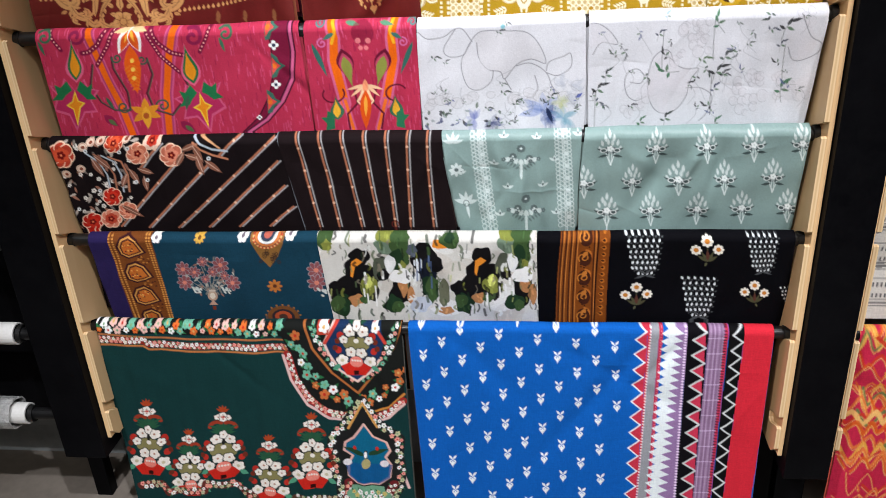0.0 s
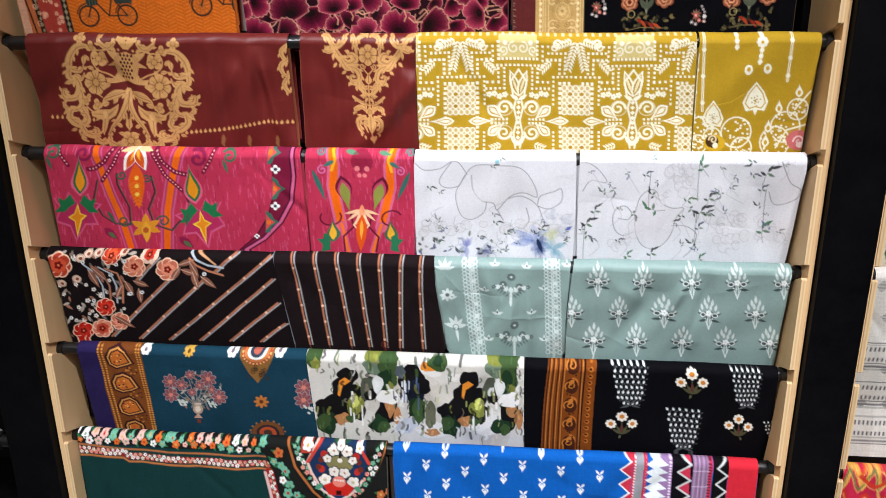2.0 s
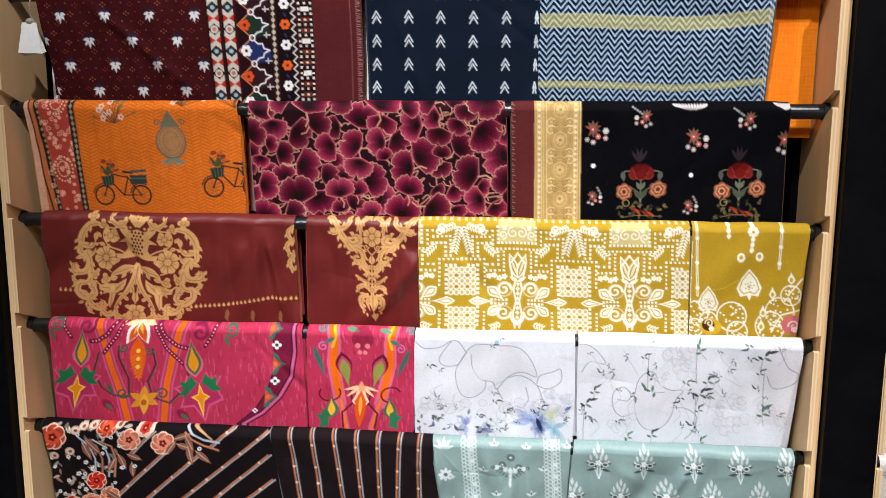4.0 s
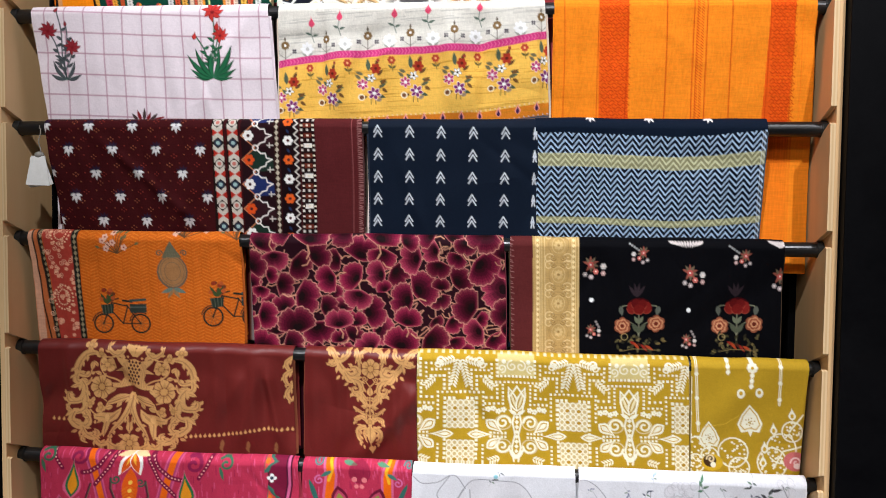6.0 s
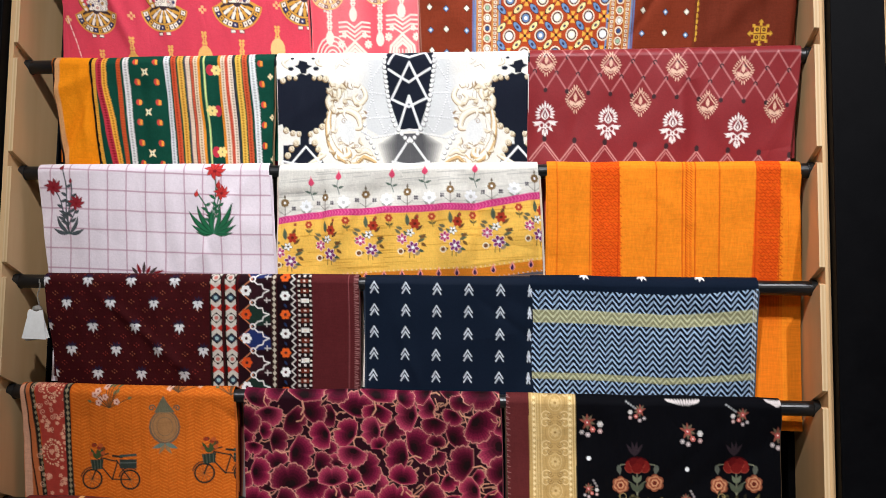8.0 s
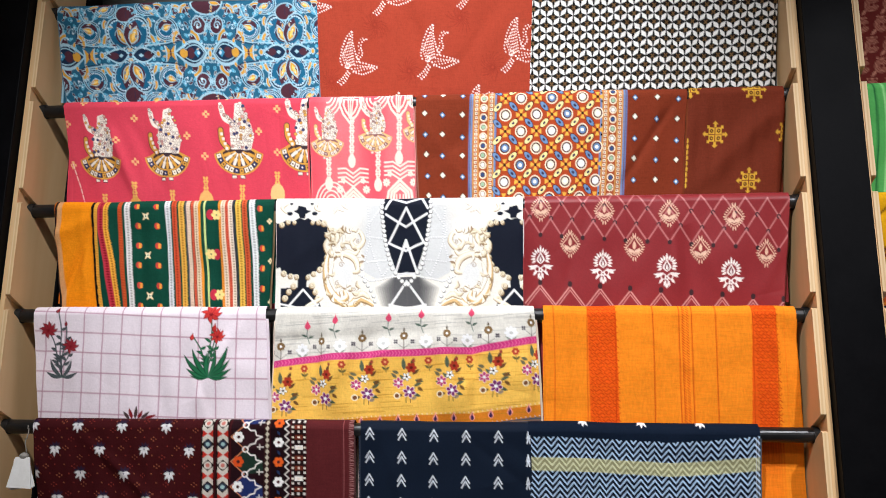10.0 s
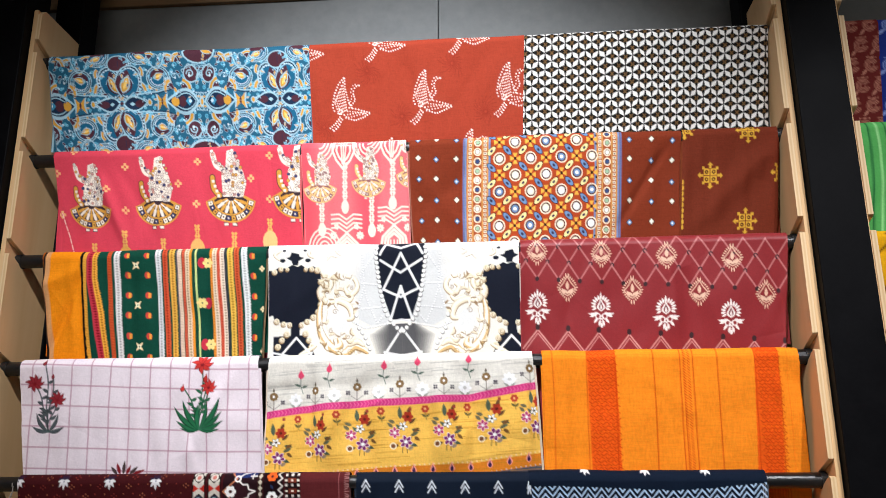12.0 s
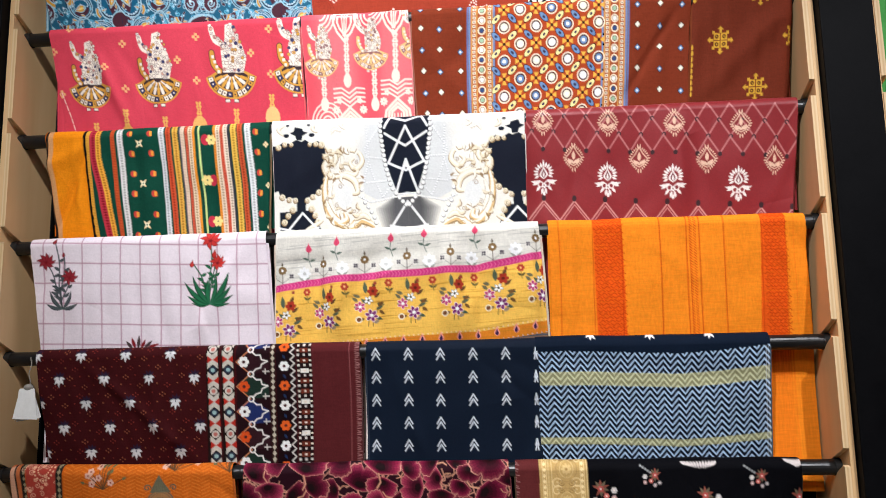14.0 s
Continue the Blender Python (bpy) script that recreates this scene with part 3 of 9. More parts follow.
def draw_yellow(p):
    p.sheet(495, 66, 965, 66, 490, 270, 973, 272)
    top = lambda x: np.interp(x, [480, 600, 700, 850, 980], [171, 156, 150, 145, 124])
    low = lambda x: np.interp(x, [480, 600, 700, 850, 980], [280, 268, 260, 254, 236])
    p.area(lambda X, Y: np.clip(Y + 66 - top(X + 495), 0, 1), rgb(236, 184, 84))
    p.area(lambda X, Y: np.clip(Y + 66 - low(X + 495), 0, 1), rgb(214, 126, 36))
    p.area(lambda X, Y: np.clip(Y + 66 - low(X + 495) - 20, 0, 1), rgb(84, 88, 100))
    rng = random.Random(4)
    for _ in range(150):
        x, y, n = rng.uniform(480, 970), rng.uniform(66, 280), rng.uniform(25, 90)
        c = rgb(150, 148, 142) if y < top(x) - 4 else rgb(186, 126, 34)
        p.line([(x, y), (x + n, y - 0.06 * n)], rng.uniform(0.7, 1.6), c, 0.6)
    for x in (553, 607, 703, 762, 853):
        y = top(x) - 58 - (x % 7)
        p.line([(x, y), (x - 2, y + 16), (x + 3, y + 30)], 1.4, rgb(90, 110, 96))
        p.drop(x, y - 12, 18, 11, 90, rgb(222, 74, 108))
        p.leaf(x - 1, y + 18, 12, 4, 200, rgb(90, 110, 96))
        p.leaf(x, y + 20, 12, 4, -20, rgb(90, 110, 96))
    for k in range(7):
        x = 505 + 75.5 * k
        y = top(x) - 30
        p.line([(x, y), (x, y + 24)], 1.3, rgb(110, 100, 84))
        p.flower(x, y, 7.5, 8, rgb(132, 104, 66), SNOW)
        p.drop(x, y - 16, 9, 4, 90, rgb(110, 100, 84))
        for sx in (-1, 1):
            p.flower(x + sx * 15, y + 10, 4.5, 4, rgb(92, 86, 92), None, 45)
            p.line([(x, y + 22), (x + sx * 10, y + 15)], 1.1, rgb(120, 116, 104))
        xm = x + 38
        p.flower(xm, top(xm) - 18, 12, 8, rgb(246, 246, 244), rgb(190, 190, 186), 0, 0.6)
        for sx in (-1, 1):
            p.leaf(xm, top(xm) - 4, 14, 4, -90 + 50 * sx, rgb(150, 156, 144))
    xs = [480 + 10 * k for k in range(51)]
    p.line([(x, top(x)) for x in xs], 12.5, rgb(214, 60, 128))
    for k in range(82):
        x = 482 + 6 * k
        p.line([(x, top(x) - 4), (x + 3, top(x)), (x, top(x) + 4)], 0.9, rgb(246, 150, 190), 0.8)
    for k in range(7):
        x = 512 + 75.3 * k + (3 if k == 5 else 0)
        y = top(x) + 92 - (4 if k > 1 else 0) + (4 if k < 1 else 0)
        p.put(x, y)
        for sx in (-4, 4):
            p.line([(sx, 0), (sx * 0.6, -22)], 1.4, rgb(96, 86, 50))
        for k, (a, b, c) in enumerate(((-6, -58, -95), (8, -50, -40), (-14, -30, 200), (10, -30, -20), (-10, -14, 160), (8, -16, 20), (-4, -40, 220), (6, -66, -70), (12, -40, 10))):
            p.leaf(a, b, 22 if k == 0 else 15, 8 if k == 0 else 6, c, (rgb(90, 104, 84), rgb(112, 76, 50), rgb(76, 92, 74))[k % 3])
        p.line([(4, -10), (16, -36)], 1.2, rgb(120, 90, 50))
        for a, b, c in ((14, -36, -30), (16, -28, 40), (-16, -52, 200), (-20, -44, 220)):
            p.leaf(a, b, 13, 6, c, rgb(122, 84, 46) if a > 0 else rgb(116, 110, 84))
        p.flower(2, -19, 11, 6, rgb(132, 48, 116), SNOW, 15, 0.6, edge=rgb(240, 222, 220))
        p.flower(-17, -35, 9.5, 6, rgb(192, 66, 120), SNOW, 30, 0.6, edge=rgb(240, 222, 220))
        p.flower(-2, -46, 7.5, 5, rgb(246, 240, 232), rgb(70, 60, 50), 10, 0.6, edge=rgb(60, 56, 60))
        p.flower(6, -62, 9.5, 6, rgb(178, 58, 40), rgb(110, 40, 30), 0, 0.8)
        p.ell(-20, -12, 6, 6, rgb(236, 220, 190)); p.ell(-20, -12, 4, 4, rgb(130, 82, 50))
        p.ell(10, -8, 5, 3, rgb(150, 130, 110), -30)
        p.back()
        x += 35
        y = top(x) + 15
        p.flower(x, y, 7, 6, rgb(190, 70, 50), rgb(240, 180, 120))
        p.line([(x, y + 6), (x + 2, y + 18)], 1.2, rgb(110, 100, 60))
        p.leaf(x + 1, y + 14, 9, 4, -40, rgb(110, 100, 60)); p.leaf(x + 1, y + 14, 9, 4, 220, rgb(110, 100, 60))
        p.rect(x - 27, y - 3, x - 22, y + 2, rgb(166, 70, 60))
    for k in range(15):
        x = 488 + 33 * k
        y = low(x) + 8
        p.drop(x, y - 12, 20, 10, 90, rgb(238, 150, 140))
        p.drop(x, y - 7, 14, 6, 90, rgb(70, 40, 84))
    for k in range(60):
        x = 480 + 8.3 * k
        p.ell(x, low(x), 1.6, 1.6, rgb(240, 200, 150), n=6)
        p.ell(x, low(x) + 22, 1.2, 1.2, rgb(190, 180, 190), n=6)


def draw_orange(p):
    p.sheet(982, 62, 1447, 55, 980, 272, 1445, 275)
    weft = rgb(196, 50, 8)
    for x0, x1, x2, x3 in ((1062, 1112, 1060, 1112), (1364, 1408, 1352, 1400)):
        p.poly([(x0, 55), (x1, 55), (x3, 285), (x2, 285)], rgb(232, 88, 22), 0.95)
        for r in range(38):
            for k in range(9):
                x, y = x0 + 3 + (x1 - x0 - 6) * k / 8 + (3 if r % 2 else 0), 58 + 6 * r
                s = 1 if (r // 2 + k) % 3 else -1
                p.line([(x - 2, y - 1.6 * s), (x + 2, y + 1.6 * s)], 1.5, weft, 0.85)
        for x in (x0, x1):
            p.line([(x, 55), (x - 6, 285)], 1.6, weft, 0.7)
    for x, w, a in ((1180, 2.4, 0.9), (1296, 2.2, 0.85), (1229, 2.2, 0.9), (1235, 1.4, 0.8), (1252, 2.2, 0.9), (1000, 2.0, 0.7), (1424, 1.1, 0.4)):
        p.line([(x, 55), (x - 4, 285)], w, rgb(206, 76, 16), a)
    for k in range(46):
        y = 58 + 4.9 * k
        for x in (1238, 1245):
            p.line([(x - 0.02 * y - 2, y - 2), (x - 0.02 * y + 2, y + 2)], 1.5, rgb(206, 66, 16), 0.9)
    rng = random.Random(8)
    for _ in range(160):
        x, y = rng.uniform(985, 1445), rng.uniform(60, 270)
        p.line([(x, y), (x + rng.uniform(10, 50), y + 0.5)], 0.8, rgb(232, 118, 14), 0.5)
    p.line([(982, 74), (1450, 68)], 1.2, rgb(220, 110, 20), 0.5)


def draw_dots(p):
    p.sheet(75, 268, 640, 272, 100, 465, 640, 472)
    rng = random.Random(2)
    for r in range(14):
        for k in range(19):
            x, y = 82 + 16.2 * k + (8 if r % 2 else 0), 272 + 15.5 * r
            if x > 372:
                continue
            for a, b in ((0, 0), (4, 3), (-4, 3), (0, 6)) if (r + k) % 3 == 0 else ((0, 0),):
                p.ell(x + a, y + b, 1.2, 1.2, rgb(160, 92, 64) if k % 2 else rgb(146, 56, 46), n=6)
    for r in range(6):
        for k in range(5):
            x, y = 78 + 78.5 * k + (38 if r % 2 else 0) + 4.2 * r, 283 + 41.5 * r + 0.9 * k
            if x > 366:
                continue
            p.put(x, y)
            for a in (-150, -115, -80, -50):
                p.leaf(0, -3, 13, 4.4, a, rgb(50, 38, 62))
            for a, ln in ((14, 9), (56, 12), (90, 14), (124, 12), (166, 9)):
                p.leaf(0, -5, ln * 1.2, 5.0, a, rgb(204, 202, 202))
            p.ell(0, -1, 4.4, 4.4, rgb(204, 202, 202)); p.ell(0, -3, 1.0, 2.0, rgb(52, 46, 84))
            p.back()
    for c, x0 in ((0, 377), (1, 403)):
        p.rect(x0 - 1, 260, x0 + 21, 480, rgb(40, 26, 24))
        for k in range(7):
            y = 250 + 36.3 * k
            xc = x0 + 10 + 0.02 * (y - 268)
            p.poly([(xc - 9, y + 16), (xc, y + 8), (xc + 9, y + 16), (xc + 9, y + 26), (xc, y + 18), (xc - 9, y + 26)], rgb(194, 186, 174))
            p.poly([(xc - 9, y + 40), (xc, y + 48), (xc + 9, y + 40), (xc + 9, y + 30), (xc, y + 38), (xc - 9, y + 30)], rgb(194, 186, 174))
            p.ell(xc, y + 28, 6.5, 6.5, rgb(50, 60, 80) if k % 2 else rgb(194, 186, 174))
            p.ell(xc, y + 28, 3.5, 3.5, rgb(150, 180, 180) if k % 2 else rgb(190, 110, 100))
            p.poly([(xc - 9, y + 3), (xc, y + 10), (xc - 9, y + 16)], RED, 0.85)
            p.poly([(xc + 9, y + 3), (xc, y + 10), (xc + 9, y + 16)], RED, 0.85)
    p.rect(428, 260, 486, 480, rgb(44, 20, 26))
    for k in range(6):
        y = 238 + 42.5 * k
        c = (rgb(40, 54, 110), rgb(60, 30, 36), rgb(36, 56, 46))[k % 3]
        p.poly([(428, y + 18), (452, y), (484, y + 20), (484, y + 40), (452, y + 42)], c)
        p.line([(452, y), (428, y + 21), (452, y + 42)], 1.8, rgb(206, 130, 90))
        p.line([(456, y + 4), (462, y + 10), (470, y + 10), (472, y + 18), (482, y + 21), (472, y + 26), (470, y + 32), (462, y + 34), (456, y + 40)], 2.2, rgb(232, 226, 220))
        p.ring(453, y, 4.5, 4.5, 2.2, rgb(232, 226, 220))
        p.flower(441, y + 21, 10, 6, (rgb(216, 80, 30), rgb(232, 230, 226))[k % 2], rgb(80, 40, 40))
        p.line([(474, y - 4), (484, y - 4)], 2, rgb(206, 200, 192)); p.line([(478, y - 8), (478, y)], 2, rgb(206, 200, 192))
    p.rect(486, 260, 495, 480, rgb(60, 34, 30))
    for k in range(22):
        p.poly([(490.5, 262 + 10 * k), (494, 267 + 10 * k), (490.5, 272 + 10 * k), (487, 267 + 10 * k)], rgb(190, 180, 160))
    p.rect(496, 260, 529, 480, rgb(36, 16, 22))
    for k in range(8):
        y = 278 + 33.5 * k
        p.flower(510, y, 9, 6, (rgb(224, 96, 36), rgb(234, 232, 228))[k % 2], rgb(90, 40, 40))
        p.leaf(508, y + 14, 9, 4, 60, rgb(40, 60, 100))
    p.line([(524 + (3.5 if k % 2 else -3.5), 262 + 6.5 * k) for k in range(34)], 2.2, rgb(206, 200, 192))
    p.rect(532, 260, 556, 480, rgb(40, 20, 22))
    for k in range(13):
        y = 268 + 17.5 * k
        p.rect(537, y - 4, 551, y + 4, rgb(226, 222, 214) if k % 3 == 0 else rgb(120, 50, 34))
        for x in (534, 544, 554):
            p.rect(x - 2, y + 6, x + 2, y + 10, rgb(206, 200, 192)); p.rect(x - 2, y - 1.5, x + 2, y + 1.5, rgb(226, 214, 196))
    p.rect(557, 260, 645, 480, rgb(98, 38, 40))
    for k in range(60):
        y = 266 + 3.5 * k
        p.line([(622, y), (622, y + 2)], 1.2, rgb(150, 90, 90))
        p.line([(632, y), (637 + 5 * rng.random(), y + rng.uniform(-2, 3))], 1.0, rgb(196, 150, 146), 0.8)


def draw_chev(p):
    p.sheet(652, 275, 948, 275, 652, 478, 950, 482)
    for k, x in enumerate((668, 724, 780, 836, 892, 944)):
        for r in range(-1, 6):
            y = 297 + 39 * r + 0.8 * k
            w, dx = (6.6 if k < 5 else 2.5), -0.9 * r
            for dy, th in ((-7, 2.0), (1, 2.0)):
                p.line([(x + dx - w, y + dy + 9), (x + dx, y + dy - 2), (x + dx + w, y + dy + 9)], th, rgb(214, 220, 226))
            p.line([(x + dx, y - 2), (x + dx, y + 6)], 0.9, rgb(150, 160, 176), 0.7)


def draw_herr(p):
    p.sheet(948, 275, 1360, 275, 950, 483, 1350, 487)
    low = lambda x: np.interp(x, [940, 1100, 1200, 1280, 1370], [302, 304, 308, 304, 295])

    def twill(X, Y):
        X, Y = X + 948, Y + 275
        tri = np.abs(((X - 950) / 25.0) % 1 - 0.5) * 2
        w = ((Y - low(X) + 302) + tri * 14.5) / 10.6
        return np.clip((np.abs((w % 1) - 0.5) - 0.26) * 10, 0, 1) * (Y > low(X))
    p.area(lambda X, Y: (Y + 275 > low(X + 948)) * 1.0, rgb(18, 26, 44))
    p.area(twill, rgb(166, 190, 216))
    for d, w in ((46, 23), (152, 12)):
        band = lambda X, Y: np.clip(w / 2 - np.abs(Y + 275 - low(X + 948) - d) + 0.5, 0, 1)
        p.area(lambda X, Y: band(X, Y) * (0.45 + 0.4 * twill(X, Y)), rgb(196, 192, 138))
    for x in (1047, 1152, 1257):
        for a in (60, 100, 140):
            p.leaf(x, 272, 13, 4.5, a, SNOW)
    for x in (1352, 1356):
        p.line([(x, 300), (x - 8, 490)], 1.2, rgb(200, 206, 214), 0.6)


def bicycle(p, x, y, w=1.0):
    ink = rgb(44, 48, 42)
    p.put(x, y, w)
    for cx in (-36, 32):
        p.ring(cx, 0, 16.5, 17, 3.2, ink)
        for k in range(5):
            a = radians(36 * k)
            p.line([(cx - 15 * math.cos(a), -15 * math.sin(a)), (cx + 15 * math.cos(a), 15 * math.sin(a))], 0.9, rgb(96, 84, 60))
        p.ring(cx, -1, 20, 20, 2.0, ink, 190, 300)
    p.line([(-36, 0), (-20, -38), (10, -32), (0, 0), (-24, -26)], 2.6, ink)
    p.line([(0, 0), (32, 0), (8, -34)], 2.2, ink)
    p.line([(-22, -42), (-6, -46)], 2.4, ink)
    p.line([(2, -42), (18, -40)], 4.0, ink)
    p.poly([(-40, -34), (-16, -36), (-18, -18), (-36, -17)], rgb(52, 62, 52))
    for k in range(4):
        p.line([(-38 + 5.5 * k, -34), (-36 + 5 * k, -18)], 0.9, rgb(110, 116, 96))
    p.rect(14, -36, 44, -20, rgb(58, 66, 60))
    p.line([(14, -30), (44, -30)], 1.2, rgb(110, 118, 108)); p.line([(16, -42), (42, -44)], 4.5, rgb(64, 84, 80))
    rng = random.Random(5)
    for k in range(11):
        a, b = -38 + 24 * rng.random(), -40 - 22 * rng.random()
        p.leaf(-28, -36, 12 + 12 * rng.random(), 6, -130 + 80 * rng.random(), rgb(70, 84, 48))
        p.ell(a, b, 4.2, 3.6, (rgb(150, 56, 36), rgb(188, 88, 46), rgb(120, 60, 40))[k % 3])
    p.back()


def draw_bike(p):
    p.sheet(42, 465, 420, 472, 50, 660, 423, 670)
    rng = random.Random(3)
    for c in range(20):
        x0 = 136 + 15.5 * c
        for r in range(36):
            y = 462 + 6 * r + (c % 2) * 3
            s = 1 if c % 2 else -1
            p.line([(x0, y + 2.6 * s), (x0 + 13, y - 2.6 * s)], 1.3, rgb(236, 146, 60), 0.5)
    p.poly([(30, 460), (60, 460), (84, 680), (30, 680)], rgb(196, 108, 62))
    p.poly([(42, 470), (52, 466), (66, 680), (52, 680)], rgb(214, 176, 150), 0.7)
    p.line([(50, 466), (62, 600), (76, 680)], 3, rgb(60, 40, 34))
    p.line([(62, 463), (74, 570), (88, 680)], 9, rgb(46, 42, 36))
    p.poly([(67, 460), (122, 460), (132, 680), (92, 680)], rgb(178, 66, 54))
    for k in range(90):
        x, y = rng.uniform(70, 124), rng.uniform(464, 670)
        x += 0.08 * (y - 465) - 4
        if k % 3:
            p.flower(x, y, 3.6, 5, rgb(222, 160, 130), None)
        else:
            p.curl(x, y, 5, rng.uniform(0, 360), 1.1, rgb(226, 176, 146))
    for cy in (470, 588):
        for k in range(20):
            a = radians(18 * k)
            p.ell(100 + 17 * math.cos(a), cy + 22 * math.sin(a), 1.8, 1.8, rgb(228, 186, 150), n=6)
            p.ell(100 + 11 * math.cos(a), cy + 14 * math.sin(a), 1.4, 1.4, rgb(228, 186, 150), n=6)
    p.line([(126, 460), (128, 560), (134, 680)], 12, rgb(44, 42, 36))
    for k in range(22):
        y = 468 + 10 * k
        xx = 126 + 0.035 * (y - 465)
        p.poly([(xx, y - 5), (xx + 3.4, y), (xx, y + 5), (xx - 3.4, y)], rgb(150, 136, 106))
        xx -= 62 - 0.08 * (y - 465)
        p.poly([(xx, y - 4), (xx + 2.6, y), (xx, y + 4), (xx - 2.6, y)], rgb(150, 136, 106))
    bicycle(p, 206, 636)
    bicycle(p, 404, 624)
    # round urn with a foot and a crown of leaves
    p.ell(300, 542, 27, 31, rgb(120, 100, 80)); p.ell(300, 541, 24, 28, rgb(168, 120, 76))
    p.ring(300, 541, 21, 25, 1.0, rgb(110, 96, 80)); p.ring(300, 541, 14, 17, 0.9, rgb(110, 96, 80))
    p.poly([(282, 516), (290, 500), (298, 486), (306, 500), (318, 516)], rgb(110, 106, 84))
    for s in (-1, 1):
        p.curl(300 + s * 16, 508, 6, 0 if s > 0 else 180, 2, rgb(90, 96, 80), flip=s)
        p.leaf(300, 572, 24, 8, 90 - 70 * s, rgb(110, 128, 116)); p.leaf(300, 574, 20, 6, 90 - 35 * s, rgb(150, 120, 84))
    for x, y in ((204, 508), (324, 480), (416, 486)):
        for k in range(14):
            a = -90 + rng.uniform(-75, 75)
            ln = rng.uniform(16, 40)
            ex, ey = x + ln * math.cos(radians(a)), y + ln * math.sin(radians(a))
            p.line([(x, y), (ex, ey)], 1.3, rgb(96, 70, 46))
            if k % 2:
                p.flower(ex, ey, 6, 5, rgb(216, 170, 150), rgb(160, 80, 70))
            else:
                p.leaf(ex, ey, 9, 5, a, rgb(110, 110, 74))


def ginkgo(p, x, y, r, rot, tone):
    """A fan leaf with a scalloped, gold-lined rim, nearly black at the stem."""
    p.put(x, y, r, rot)
    rim = []
    for k in range(31):
        a = -108 + 216 * k / 30
        rr = 1 + 0.05 * math.sin(k * 2.1) - (0.30 if k == 15 else 0.12 if k in (14, 16) else 0)
        rim.append((rr * math.cos(radians(a)) * 0.92, rr * math.sin(radians(a)) * 1.05))
    rim += [(-0.5, 0.42), (-0.62, 0.0), (-0.5, -0.42)]
    p.poly([(q * 1.04, w * 1.04) for q, w in rim], rgb(200, 138, 122))
    for f, c in ((0.985, tone), (0.86, tone * 0.82), (0.72, tone * 0.55), (0.58, tone * 0.32), (0.42, tone * 0.16), (0.26, rgb(28, 8, 16))):
        p.poly([(q * f - 0.35 * (1 - f), w * f) for q, w in rim], c, 0.9)
    for k in range(21):
        a = radians(-100 + 200 * k / 20)
        p.line([(-0.2 + 0.3 * math.cos(a), 0.3 * math.sin(a)), (0.9 * math.cos(a), 1.0 * math.sin(a))], 0.035, rgb(60, 8, 30), 0.5)
    p.line([(-0.6, 0), (-1.0, 0.2), (-1.35, 0.1)], 0.08, rgb(206, 150, 120))
    p.back()


def draw_ginko(p):
    p.sheet(440, 478, 892, 482, 440, 675, 895, 685)
    rng = random.Random(12)
    spots = []
    for k in range(900):
        x, y = rng.uniform(430, 900), rng.uniform(470, 695)
        r = rng.uniform(19, 34) if k < 300 else rng.uniform(13, 22)
        if all((x - a) ** 2 + (y - b) ** 2 > (0.66 * (r + c)) ** 2 for a, b, c in spots):
            spots.append((x, y, r))
    for x, y, r in spots:
        for _ in range(2):
            a, b, c, d = (rng.uniform(-34, 34) for _ in range(4))
            p.line(curve([(x, y), (x + a, y + b), (x + a + c * 0.6, y + b + d * 0.6)]), 1.8, rgb(196, 140, 116))
    rng.shuffle(spots)
    for x, y, r in spots:
        tone = (rgb(160, 34, 74), rgb(142, 28, 66), rgb(174, 52, 86), rgb(124, 24, 56))[rng.randrange(4)]
        ginkgo(p, x, y, r, rng.uniform(0, 360), tone)


def posy(p, x, y, s, mirror=1):
    p.put(x, y, s, 0, mirror)
    for k in range(9):
        a = -160 + 35 * k
        p.leaf(-3, -6, 16, 5.5, a, (rgb(150, 84, 70), rgb(120, 104, 84))[k % 2])
    for a, b, r, c in ((-3, -5, 6, rgb(196, 90, 84)), (7, 8, 5.5, rgb(206, 110, 100)), (21, -2, 6, rgb(206, 200, 196)), (-13, 13, 5, rgb(160, 150, 150)), (-2, 18, 5, rgb(176, 160, 160)), (21, 11, 5, rgb(186, 150, 146))):
        p.flower(a, b, r, 6, c, rgb(246, 226, 216))
    p.back()


